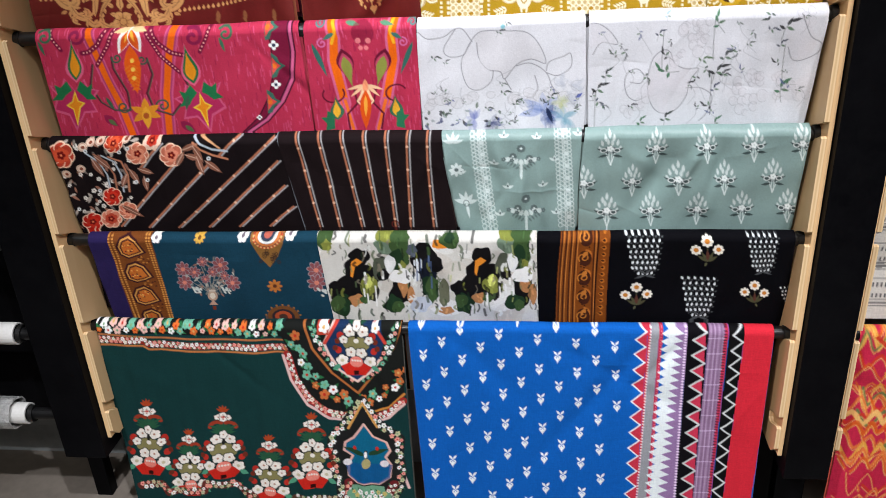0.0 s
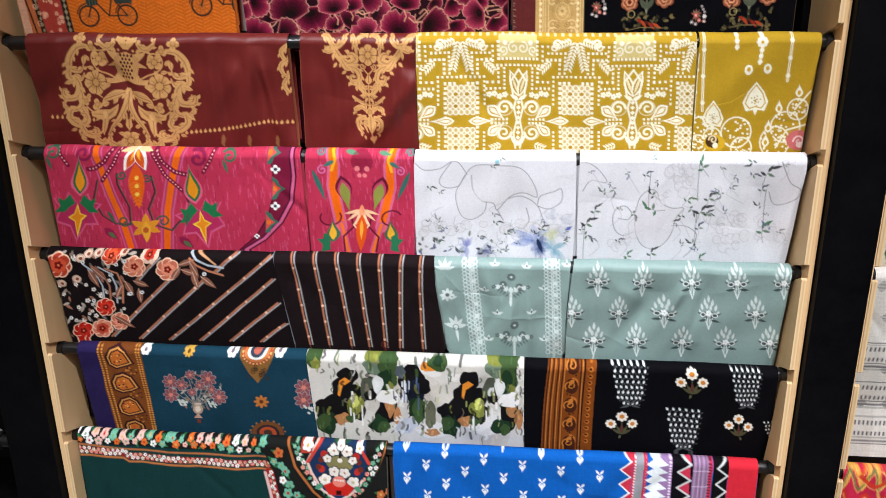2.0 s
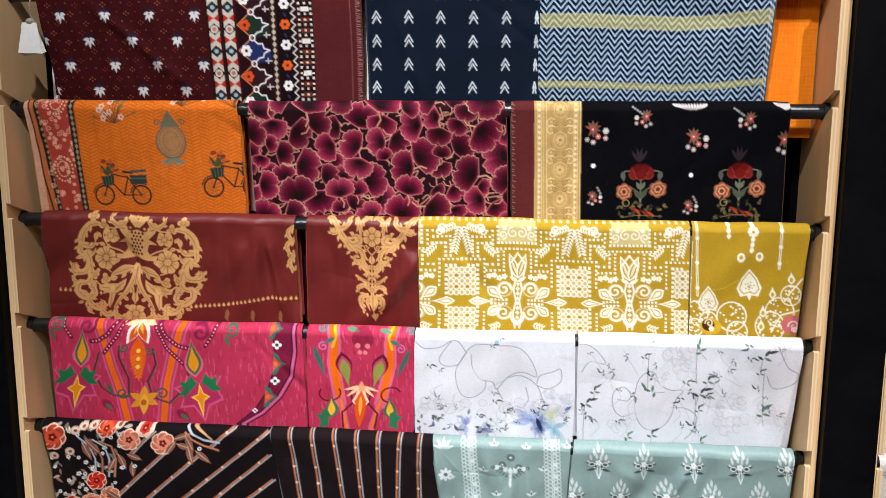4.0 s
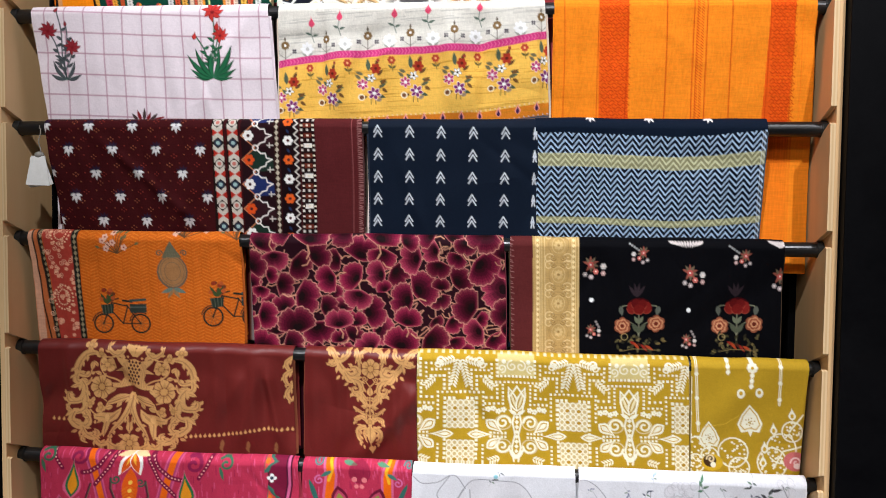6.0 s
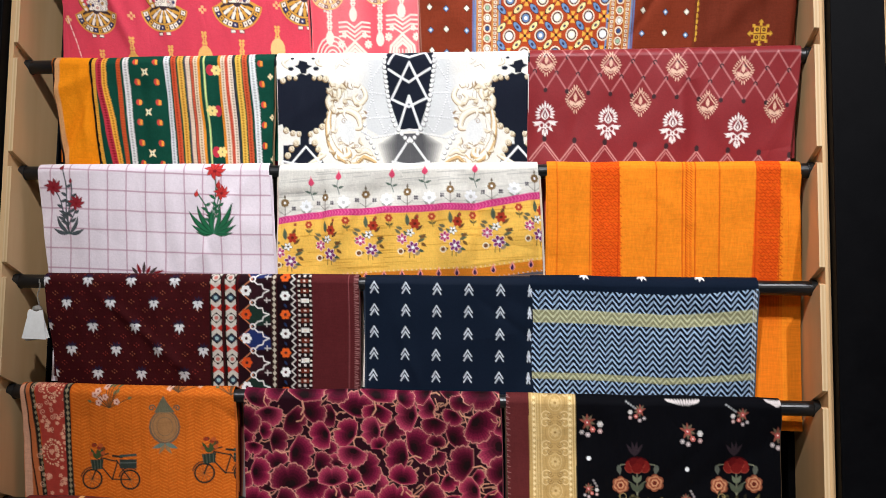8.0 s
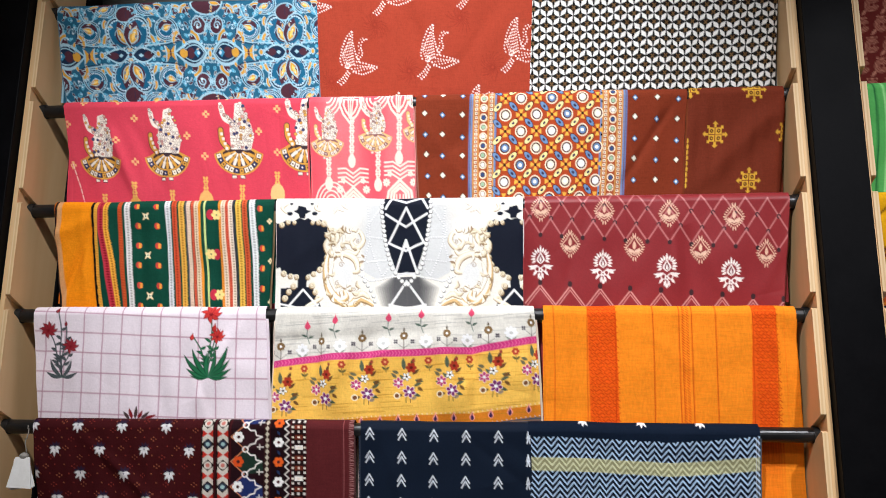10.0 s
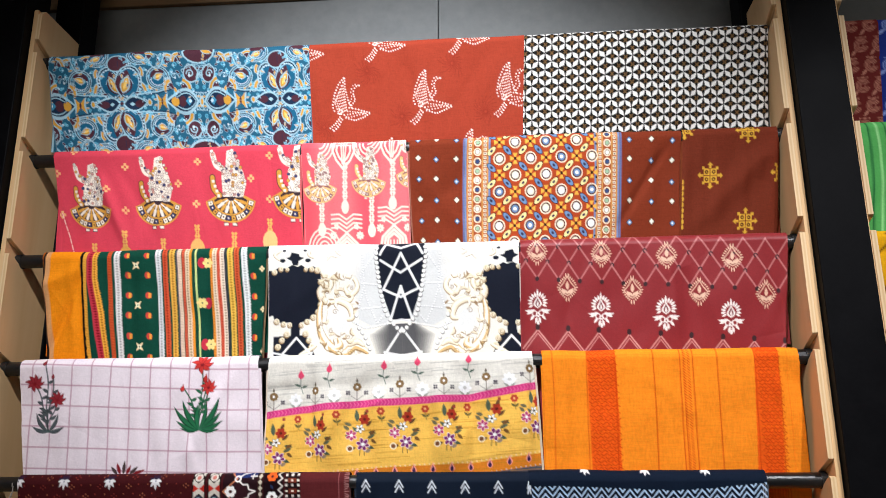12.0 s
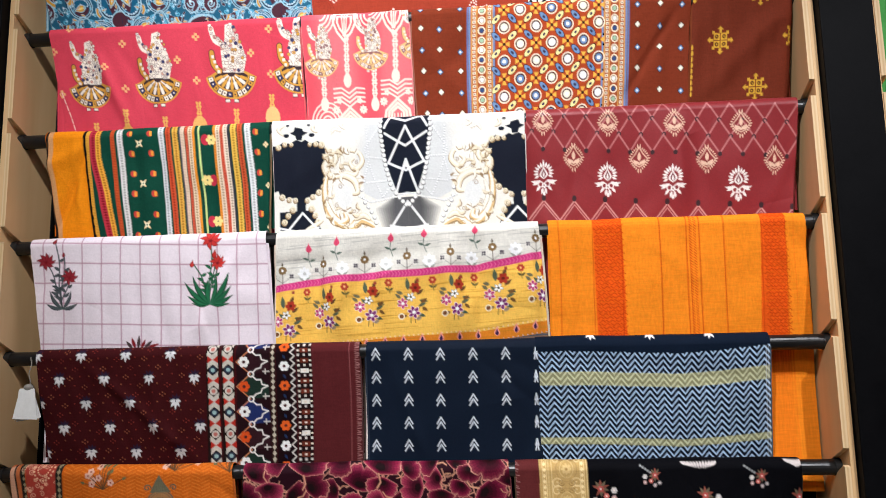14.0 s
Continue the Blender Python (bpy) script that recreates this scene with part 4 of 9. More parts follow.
def draw_navygold(p):
    p.sheet(903, 484, 1392, 492, 905, 688, 1390, 697)
    p.rect(895, 470, 945, 710, rgb(104, 44, 44))
    for k in range(60):
        y = 486 + 3.5 * k
        p.line([(901, y), (906 + 4 * math.sin(k * 2.3), y + 2)], 1.0, rgb(190, 150, 146), 0.8)
    p.rect(944, 470, 1029, 710, rgb(188, 154, 96))
    for x in (950, 956, 960, 966, 1016, 1022, 1027):
        p.line([(x, 470), (x + 2, 710)], 1.1, rgb(226, 200, 146))
    for k in range(24):
        y = 482 + 9.5 * k
        for x in (953, 1019):
            p.poly([(x, y - 4), (x + 3, y), (x, y + 4), (x - 3, y)], rgb(232, 208, 156))
    rng = random.Random(6)
    for k in range(5):
        y = 500 + 52 * k
        p.ring(992, y, 18, 21, 1.2, rgb(160, 126, 74), 0, 360, 0.7); p.ring(992, y, 12, 14, 1.1, rgb(212, 184, 130))
        p.flower(992, y, 9, 8, rgb(206, 176, 120), rgb(164, 128, 74), 0, 0.6)
        for s in (-1, 1):
            for d in (-20, 20):
                p.curl(992 + s * 8, y + d, 10, 90 - 70 * s, 1.4, rgb(226, 200, 148), flip=s)
                p.curl(992 + s * 4, y + d + 4, 6, -90 + 70 * s, 1.2, rgb(140, 108, 60), flip=-s)
    for x, y, m in ((1052, 540, 1), (1142, 517, -1), (1228, 555, 1), (1322, 524, -1), (1390, 560, 1)):
        posy(p, x, y, 0.95 if m > 0 else 0.72, m)
    for x, y in ((1132, 502), (1308, 508)):
        p.dots(x - 14, y - 6, x + 6, y + 8, 5, 2.2, rgb(150, 150, 150))
    for x, y in ((1052, 655), (1224, 672)):
        posy(p, x, y, 0.62)
        p.dots(x + 6, y - 20, x + 14, y - 6, 3, 2.4, rgb(150, 140, 140))
    for x, y in ((1051, 598), (1224, 616)):
        p.ell(x, y, 4, 4, rgb(230, 230, 230))
    for x, w in ((1222, 34), (1384, 20)):
        for k in range(12):
            p.leaf(x + (k - 6) * w / 6, 494, 13, 4, 30 + 10 * k, rgb(200, 190, 186))
    for x in (1138, 1312):
        for a in (-125, -100, -80, -55):
            p.leaf(x - 4, 592, 26, 6, a, rgb(56, 44, 50))
        stem = rgb(136, 136, 112)
        p.line([(x, 620), (x, 672)], 1.6, stem)
        for s in (-1, 1):
            p.line([(x, 660), (x + 10 * s, 640), (x + 22 * s, 634)], 1.4, stem)
            p.line([(x + 16 * s, 606), (x + 30 * s, 608), (x + 34 * s, 618)], 1.6, stem)
            p.leaf(x + 34 * s, 608, 18, 9, 90 + 10 * s, rgb(96, 100, 90))
            p.leaf(x, 656, 22, 9, -90 + 35 * s, rgb(86, 92, 74)); p.leaf(x, 640, 16, 7, -90 + 30 * s, rgb(110, 116, 94))
        for s in (-1, 1):
            cx, cy = x + 30 * s, 642 - s * 2
            for r, c in ((16, rgb(150, 84, 60)), (13, rgb(196, 136, 100)), (10, rgb(150, 74, 50)), (7, rgb(206, 150, 112)), (4, rgb(120, 44, 30))):
                p.flower(cx, cy, r, 6, c, c, r * 17, 1.0, 0.5)
        for dx, dy, rx, ry, c in ((0, -2, 21, 14, (70, 12, 16)), (-13, 2, 9, 11, (132, 34, 30)), (13, 2, 9, 11, (132, 34, 30)), (-5, -5, 9, 9, (104, 20, 22)), (6, -4, 8, 9, (112, 24, 24)), (0, 5, 10, 9, (122, 28, 26))):
            p.ell(x + dx, 609 + dy, rx, ry, rgb(*c)); p.ring(x + dx, 609 + dy, rx, ry, 1.1, rgb(176, 80, 62), 20, 170, 0.8)
        rng = random.Random(int(x))
        for k in range(70):
            a, b = rng.uniform(-38, 40), rng.uniform(652, 704)
            if b < 664 and not -36 < a < -14 or (b > 684 and -12 < a < 18):
                continue
            p.leaf(x + a, b, rng.uniform(6, 12), 4.5, rng.uniform(0, 360), (rgb(70, 66, 44), rgb(98, 90, 60), rgb(52, 48, 36), rgb(120, 104, 66))[k % 4])
        for k in range(5):
            p.leaf(x - 16 + 7 * k, 672 + 2 * k, 17, 5, 30 + 20 * (k % 2), (rgb(150, 44, 34), rgb(176, 70, 40), rgb(88, 40, 30))[k % 3])
        p.ring(x - 26, 664, 6, 6, 1.2, rgb(170, 150, 100)); p.line([(x - 30, 690), (x - 8, 686), (x + 30, 688)], 1.2, rgb(160, 140, 90), 0.7)


# ---- prints of the lower rails ----
def paisley_bloom(p, x, y, flip=1, lean=0):
    """A tear-shaped fruit over jagged green leaves and a yellow star."""
    p.put(x, y, 1, lean, flip)
    p.drop(2, -74, 82, 34, 88, rgb(216, 96, 130))
    p.drop(2, -72, 76, 26, 88, rgb(44, 110, 66))
    p.drop(3, -58, 56, 18, 88, rgb(222, 142, 30))
    star = [(-40, 60), (-30, 30), (-44, 10), (-22, 18), (-16, -2), (0, 22), (20, 0), (26, 18), (46, 22), (30, 42), (40, 64), (16, 66), (0, 100), (-12, 70)]
    p.poly(star, rgb(206, 86, 124)); p.poly([(0.88 * a, 0.88 * b + 4) for a, b in star], rgb(184, 46, 92))
    for s in (-1, 1):
        p.poly([(s * 4, 22), (s * 12, 4), (s * 24, 16), (s * 34, 10), (s * 30, 28), (s * 40, 40), (s * 22, 40), (s * 14, 30)], rgb(34, 116, 70))
    gold = [(0, 22), (5, 42), (18, 46), (8, 56), (2, 90), (-4, 58), (-16, 50), (-5, 42)]
    p.poly(gold, rgb(228, 190, 60)); p.poly([(0.72 * a, 0.76 * b + 12) for a, b in gold], rgb(222, 134, 30))
    p.back()


def pink_streaks(p, x0, x1, seed):
    rng = random.Random(seed)
    for _ in range(int((x1 - x0) * 1.3)):
        x, y, n = rng.uniform(x0, x1), rng.uniform(90, 300), rng.uniform(5, 16)
        p.line([(x, y), (x + 1.2, y + n)], rng.uniform(0.8, 1.8), rgb(214, 92, 132) if rng.random() < 0.7 else rgb(150, 30, 72), 0.7)


def beaded(p, pts, w=9):
    p.line(pts, w, rgb(134, 26, 66))
    for (a, b), (c, d) in zip(pts, pts[1:]):
        p.dots(a, b, c, d, max(2, int(math.hypot(c - a, d - b) / 6)), 1.5, rgb(238, 170, 160))


def draw_pinka(p):
    p.sheet(65, 102, 525, 100, 100, 292, 545, 294)
    pink_streaks(p, 70, 540, 1)
    for pts in ([(155, 100), (180, 160), (215, 250), (228, 300)], [(310, 100), (300, 160), (292, 220), (292, 300)]):
        p.line(pts, 24, rgb(206, 86, 130)); p.line(pts, 18, rgb(150, 34, 76), 0.5); p.line(pts, 12, rgb(232, 100, 20))
    for pts, t in (([(165, 165), (158, 205), (175, 235), (200, 250), (228, 250), (226, 215), (205, 170), (203, 150)], 4), ([(262, 155), (270, 185), (258, 220), (268, 250), (300, 262), (325, 230), (330, 205), (318, 180)], 4)):
        p.line(pts, t, rgb(104, 36, 58)); p.line([(a + 2, b) for a, b in pts], 1.3, rgb(70, 110, 84))
    for x, y, r, a, f in ((228, 246, 12, 190, 1), (272, 246, 13, -10, 1), (203, 152, 9, 0, -1), (263, 158, 9, 180, 1)):
        p.curl(x, y, r, a, 3.2, rgb(58, 92, 74), flip=f)
    beaded(p, [(190, 102), (178, 128), (160, 142), (148, 144)]); beaded(p, [(204, 100), (196, 130), (175, 165)], 8)
    beaded(p, [(268, 104), (282, 128), (305, 146), (330, 152)]); beaded(p, [(262, 110), (285, 150), (318, 182)], 8)
    beaded(p, [(90, 102), (98, 120), (110, 138)], 7); beaded(p, [(372, 102), (368, 120), (355, 146)], 7)
    p.curl(150, 104, 16, 140, 5, rgb(146, 34, 78)); p.curl(335, 104, 18, 60, 6, rgb(146, 34, 78))
    for s in (-1, 1):
        p.leaf(234, 98, 50, 22, 90 - 22 * s, rgb(240, 232, 226)); p.leaf(234, 104, 40, 15, 90 - 22 * s, rgb(222, 88, 30)); p.leaf(234, 104, 24, 5, 90 - 22 * s, rgb(240, 170, 60))
        p.leaf(234, 102, 30, 9, 90 - 80 * s, rgb(240, 200, 150))
    p.leaf(234, 130, 90, 26, 84, rgb(226, 90, 24))
    for k in range(7):
        for s in (-1, 1):
            p.leaf(236 + k, 165 + 7 * k, 15 - k, 4, 90 - 50 * s, rgb(226, 110, 30))
    for y in (158, 174, 190):
        p.ell(237 + 0.06 * (y - 150), y, 3.4, 4.2, rgb(240, 190, 80))
    for k in range(6):
        p.leaf(254, 256, 28, 13, 20 + 62 * k, rgb(214, 140, 40))
    p.leaf(254, 244, 44, 15, 88, rgb(222, 160, 50)); p.ell(254, 262, 5, 6, rgb(180, 90, 40))
    paisley_bloom(p, 128, 190); paisley_bloom(p, 345, 200, -1, -12)
    for x in (72, 390):
        p.curl(x, 106, 14, 40, 4, rgb(60, 110, 84)); p.leaf(x, 120, 30, 6, 70, rgb(60, 110, 84))
    for x, y in ((190, 270), (325, 285)):
        p.leaf(x - 12, y - 10, 34, 16, 40, rgb(150, 34, 76)); p.leaf(x - 4, y - 2, 20, 8, 40, rgb(90, 110, 70))
    for s in (0, 1):
        x = 185 if not s else 330
        p.leaf(x, 225, 30, 7, 100 if s else 60, rgb(60, 100, 76))
    arc = [(508, 95), (512, 150), (508, 200), (490, 240), (462, 275), (430, 298)]
    p.poly([(470, 95), (477, 140), (478, 190), (470, 230), (450, 270), (420, 300), (460, 300)] + arc[::-1], rgb(132, 28, 62))
    p.line([(470, 95), (477, 140), (478, 190), (470, 230), (450, 270), (420, 300)], 2, rgb(60, 20, 40))
    for d, w, c in ((-2, 2.4, rgb(70, 24, 50)), (2, 5, rgb(206, 96, 140)), (6, 2.4, rgb(60, 20, 44))):
        p.line([(a + d, b + d * 0.4) for a, b in arc], w, c)
    for x, y, r in ((482, 139, 8), (482, 210, 7.5), (451, 271, 4.5)):
        p.flower(x, y, r * 1.1, 4, SNOW, rgb(60, 70, 90), 0, 0.9, 0.38)
    for x, y in ((478, 176), (468, 242), (470, 108)):
        p.poly([(x - 2, y - 24), (x + 8, y - 16), (x + 12, y - 6), (x + 22, y), (x + 10, y + 8), (x + 6, y + 20), (x - 2, y + 22)], rgb(64, 110, 96))
        p.poly([(x - 1, y - 16), (x + 6, y - 6), (x + 14, y), (x + 6, y + 6), (x - 1, y + 16)], rgb(222, 80, 76)); p.ell(x + 3, y, 4, 5, rgb(226, 110, 40))


def draw_pinkb(p):
    p.sheet(535, 102, 730, 98, 548, 294, 735, 297)
    pink_streaks(p, 535, 740, 2)
    for s in (-1, 1):
        m = lambda pts: [(636 + s * (a - 636), b) for a, b in pts]
        band = m([(692, 98), (686, 130), (688, 170), (678, 220), (672, 250)])
        p.line(band, 22, rgb(214, 100, 140)); p.line(band, 14, rgb(236, 104, 20))
        p.line(m([(690, 98), (684, 118), (690, 140)]), 5, rgb(240, 170, 40))
        p.line(m([(672, 245), (658, 298)]), 12, rgb(206, 92, 130)); p.line(m([(672, 245), (658, 298)]), 6, rgb(232, 110, 40))
        for rr, c in ((1.0, rgb(120, 26, 56)), (0.8, rgb(190, 70, 100)), (0.62, rgb(140, 144, 66))):
            p.drop(636 + s * (655 - 636 + 2), 222, 74 * (0.5 + rr / 2), 30 * rr, -90 + s * 14, c)
        p.line(m([(655, 225), (650, 250), (668, 270), (664, 298)]), 3.5, rgb(112, 26, 50))
        p.ring(636 + s * 55, 232, 18, 15, 3, rgb(112, 26, 50), 90 if s > 0 else -30, 330 if s > 0 else 210)
        p.drop(636 + s * 52, 234, 46, 24, 86, rgb(60, 110, 84)); p.drop(636 + s * 52, 240, 36, 13, 86, rgb(226, 170, 50))
        p.poly(m([(690, 270), (702, 262), (704, 274), (714, 274), (704, 286), (706, 300), (690, 296)]), rgb(44, 116, 80))
        p.leaf(636 + s * 88, 138, 66, 9, 90 + s * 22, rgb(56, 110, 100))
        p.curl(636 + s * 70, 130, 9, 90, 2.6, rgb(206, 110, 160), flip=s); p.curl(636 + s * 80, 104, 8, 0, 3, rgb(80, 130, 130), flip=s)
        p.leaf(636 + s * 50, 122, 22, 8, 90 - s * 60, rgb(70, 120, 110)); p.leaf(636 + s * 30, 104, 26, 8, 10, rgb(90, 140, 110))
        for a in (20, 50, 75):
            p.leaf(636, 216, 34, 6, 90 - s * a, rgb(236, 190, 150))
        p.line(m([(640, 228), (650, 246), (642, 256)]), 2.6, rgb(240, 200, 160))
        p.ell(636 + s * 9, 136, 5, 5, rgb(206, 100, 110)); p.ell(636 + s * 5, 149, 4, 4, rgb(206, 100, 110))
    p.ell(636, 122, 20, 22, rgb(128, 22, 56), al=0.6)
    for s in (-1, 1):
        p.ell(636 + s * 9, 136, 5, 5, rgb(222, 120, 126)); p.ell(636 + s * 5, 149, 4, 4, rgb(222, 120, 126))
    p.leaf(636, 206, 30, 10, 90, rgb(236, 150, 110))
    p.leaf(636, 226, 74, 20, 90, rgb(224, 84, 26)); p.leaf(636, 236, 40, 7, 90, rgb(240, 160, 60))


def outline(p, pts, w=1.5, c=None, al=0.85):
    p.line(curve(pts), w, rgb(116, 116, 122) if c is None else c, al)


def sprig(p, x, y, s, rot, dark=None):
    """Small painted leaves on a twig."""
    p.put(x, y, s, rot)
    for a, b, q, n, c in ((0, 0, -35, 15, rgb(46, 66, 52)), (-2, 6, -75, 12, rgb(30, 36, 36)), (-2, 8, 10, 11, rgb(84, 116, 84)), (-3, 12, 200, 9, rgb(64, 84, 74))):
        p.leaf(a, b, n, 4.2, q, c if dark is None or n == 11 else dark, 0.9)
    p.line([(0, 0), (-3, 12), (-2, 26)], 1.0, rgb(110, 116, 112), 0.8)
    p.back()


def wash(p, x, y, r, c, seed, al=0.25):
    rng = random.Random(seed)
    for k in range(12):
        p.leaf(x, y, r * rng.uniform(0.7, 1.2), r * 0.4, rng.uniform(0, 360), c, al)


def draw_whitea(p):
    p.sheet(732, 97, 1027, 92, 738, 297, 1022, 298)
    grey = rgb(206, 204, 208)
    p.poly([(832, 128), (850, 120), (890, 120), (925, 125), (945, 150), (953, 180), (930, 174), (905, 185), (885, 208), (878, 196), (858, 188), (842, 170)], grey, 0.8)
    outline(p, [(800, 115), (780, 150), (790, 165), (815, 162), (826, 140), (845, 120), (890, 120), (925, 126), (945, 150), (954, 182), (930, 174), (905, 184), (885, 208), (878, 194), (858, 190), (842, 170), (838, 140)])
    outline(p, [(828, 140), (812, 170), (812, 195), (822, 222), (842, 228), (862, 212), (866, 192)])
    p.poly([(828, 140), (812, 170), (812, 195), (822, 222), (842, 228), (862, 212), (860, 190), (842, 170)], grey, 0.5)
    outline(p, [(735, 120), (752, 132), (780, 128), (800, 114), (814, 116), (830, 138)])
    outline(p, [(905, 186), (930, 182), (955, 200), (965, 225), (978, 242)]); outline(p, [(955, 196), (960, 180), (985, 170), (998, 165), (998, 190), (975, 205), (956, 200)])
    outline(p, [(885, 208), (895, 230)]); outline(p, [(935, 205), (940, 230), (930, 245)])
    rng = random.Random(7)
    for k in range(26):
        x, y, r = rng.uniform(738, 1020), rng.uniform(236, 262), rng.uniform(7, 12)
        if abs(x - 800) > 130 and y < 250 and x < 900:
            continue
        p.ell(x, y, r, r * 0.9, grey, al=0.45); p.ring(x, y, r, r * 0.9, 1.0, rgb(146, 146, 150), 0, 320, 0.7)
    for x, y in ((1010, 225), (1000, 250), (980, 215), (920, 255)):
        wash(p, x, y, 18, rgb(180, 184, 196), int(x), 0.3); p.ring(x, y, 12, 10, 1.0, rgb(150, 150, 158), 0, 300, 0.7)
    wash(p, 950, 272, 38, rgb(110, 136, 196), 3, 0.3); wash(p, 958, 282, 24, rgb(60, 84, 140), 4, 0.35); wash(p, 985, 285, 26, rgb(110, 160, 180), 5, 0.35)
    wash(p, 830, 285, 22, rgb(110, 120, 180), 6, 0.3); wash(p, 860, 290, 20, rgb(70, 80, 130), 7, 0.35); wash(p, 980, 255, 20, rgb(190, 196, 140), 8, 0.3)
    p.leaf(955, 265, 34, 8, 70, rgb(40, 54, 90)); p.leaf(1008, 248, 14, 6, -40, rgb(90, 104, 180))
    for k in range(30):
        x, y = rng.uniform(738, 880), rng.uniform(262, 298)
        p.leaf(x, y, rng.uniform(7, 15), 5, rng.uniform(0, 360), (rgb(34, 40, 42), rgb(90, 110, 90), rgb(90, 96, 130), rgb(150, 160, 160))[k % 4], 0.85)
    for x, y, s in ((768, 165, 0.7), (785, 172, 0.5), (880, 118, 0.6), (888, 232, 0.7), (905, 252, 0.7), (967, 240, 0.8), (893, 106, 0.5), (858, 262, 0.6)):
        sprig(p, x, y, s, x * 3 % 90)
    for k in range(20):
        x, y = rng.uniform(740, 1015), rng.uniform(215, 294)
        sprig(p, x, y, rng.uniform(0.4, 0.75), rng.uniform(0, 360), (INK, rgb(80, 96, 84), rgb(90, 100, 150), rgb(130, 134, 136))[k % 4])
        outline(p, [(x, y), (x + rng.uniform(-14, 14), y - 10), (x + rng.uniform(-20, 20), y - 24)], 1.0, rgb(140, 140, 146), 0.7)
    p.ell(883, 112, 4, 4, rgb(130, 180, 190))


def draw_whiteb(p):
    p.sheet(1028, 92, 1445, 90, 1025, 298, 1405, 295)
    grey = rgb(208, 205, 210)
    outline(p, [(1030, 112), (1045, 113), (1065, 128), (1078, 152), (1050, 148), (1035, 170)]); p.poly([(1030, 112), (1045, 113), (1065, 128), (1078, 152), (1050, 148), (1030, 160)], grey, 0.6)
    outline(p, [(1100, 224), (1118, 226), (1124, 212), (1112, 200), (1096, 206), (1090, 225), (1095, 248), (1110, 258), (1128, 250)])
    body = [(1130, 215), (1140, 180), (1160, 165), (1172, 170), (1180, 190), (1200, 200), (1222, 200), (1208, 220), (1200, 250), (1185, 272), (1165, 282), (1145, 276), (1132, 250)]
    p.poly(body, grey, 0.6); outline(p, body + body[:1]); outline(p, [(1200, 235), (1225, 236), (1245, 252), (1235, 282), (1222, 296)])
    rng = random.Random(9)
    for cx, cy, n, sp in ((1220, 130, 12, 26), (1230, 155, 7, 20), (1310, 230, 10, 24), (1350, 235, 9, 28), (1300, 270, 7, 20), (1110, 270, 8, 24), (1390, 240, 6, 18), (1185, 180, 4, 14), (1400, 110, 4, 16)):
        for k in range(n):
            x, y, r = cx + rng.uniform(-sp, sp), cy + rng.uniform(-0.7 * sp, 0.7 * sp), rng.uniform(5, 10)
            p.ell(x, y, r, r * 1.15, grey, al=0.35); p.ring(x, y, r, r * 1.15, 1.0, rgb(146, 144, 150), rng.uniform(0, 90), 330, 0.65)
    p.poly([(1370, 130), (1400, 105), (1418, 140), (1422, 160), (1410, 185), (1385, 190), (1372, 165)], grey, 0.6); outline(p, [(1398, 105), (1412, 145), (1430, 160), (1420, 180), (1385, 190), (1375, 165)])
    wash(p, 1160, 225, 60, rgb(216, 212, 218), 1, 0.25); wash(p, 1385, 230, 45, rgb(216, 212, 216), 2, 0.25)
    for x, y in ((1160, 130), (1245, 210), (1370, 160), (1040, 240), (1250, 110)):
        outline(p, [(x, y), (x - 3, y + 40), (x - 4, y + 75)], 1.3, rgb(110, 112, 112))
    for x, y, s, r, c in ((1154, 202, 1.3, -90, LEAFG), (1367, 232, 1.3, 0, LEAFG), (1252, 108, 1.2, -30, LEAFG), (1060, 202, 1.0, 0, None), (1270, 172, 1.1, 10, None), (1235, 180, 0.9, 40, rgb(76, 110, 64)),
                          (1048, 228, 1.2, 20, INK), (1258, 198, 1.3, 20, INK), (1378, 118, 1.4, 20, INK), (1240, 207, 0.8, 120, None), (1155, 130, 0.8, 20, rgb(50, 60, 84)), (1352, 130, 0.8, 60, rgb(50, 60, 84)), (1365, 155, 0.8, 10, rgb(60, 66, 84)),
                          (1158, 170, 0.9, -60, INK), (1250, 232, 0.8, 0, rgb(60, 66, 100)), (1050, 262, 0.9, 100, rgb(60, 70, 90)), (1165, 284, 1.0, 5, None), (1252, 294, 0.9, 0, LEAFG), (1340, 112, 0.9, 200, None), (1232, 268, 0.8, -100, INK), (1035, 242, 0.6, 0, INK), (1352, 192, 0.7, -90, INK), (1120, 292, 0.8, 0, LEAFG), (1168, 98, 0.6, 0, SKY)):
        sprig(p, x, y, s, r, c)
    for k in range(26):
        x, y = rng.uniform(1035, 1420), rng.uniform(100, 294)
        sprig(p, x, y, rng.uniform(0.4, 0.8), rng.uniform(0, 360), (INK, rgb(70, 84, 70), rgb(90, 100, 140), rgb(120, 124, 126))[k % 4])
        outline(p, [(x, y), (x + rng.uniform(-14, 14), y + 16), (x + rng.uniform(-20, 20), y + 34)], 1.0, rgb(140, 140, 146), 0.7)


def cord(p, pts, seed=0):
    """A silver and copper embroidered double line with knots."""
    p.line([(a + 3.4, b) for a, b in pts], 2.4, rgb(160, 158, 160)); p.line([(a - 1.6, b) for a, b in pts], 3.2, rgb(176, 110, 82))
    for k, ((a, b), (c, d)) in enumerate(zip(pts, pts[1:])):
        p.dots(a - 1, b, c - 1, d, max(1, int(math.hypot(c - a, d - b) / 30)), 2.4, rgb(226, 180, 150))


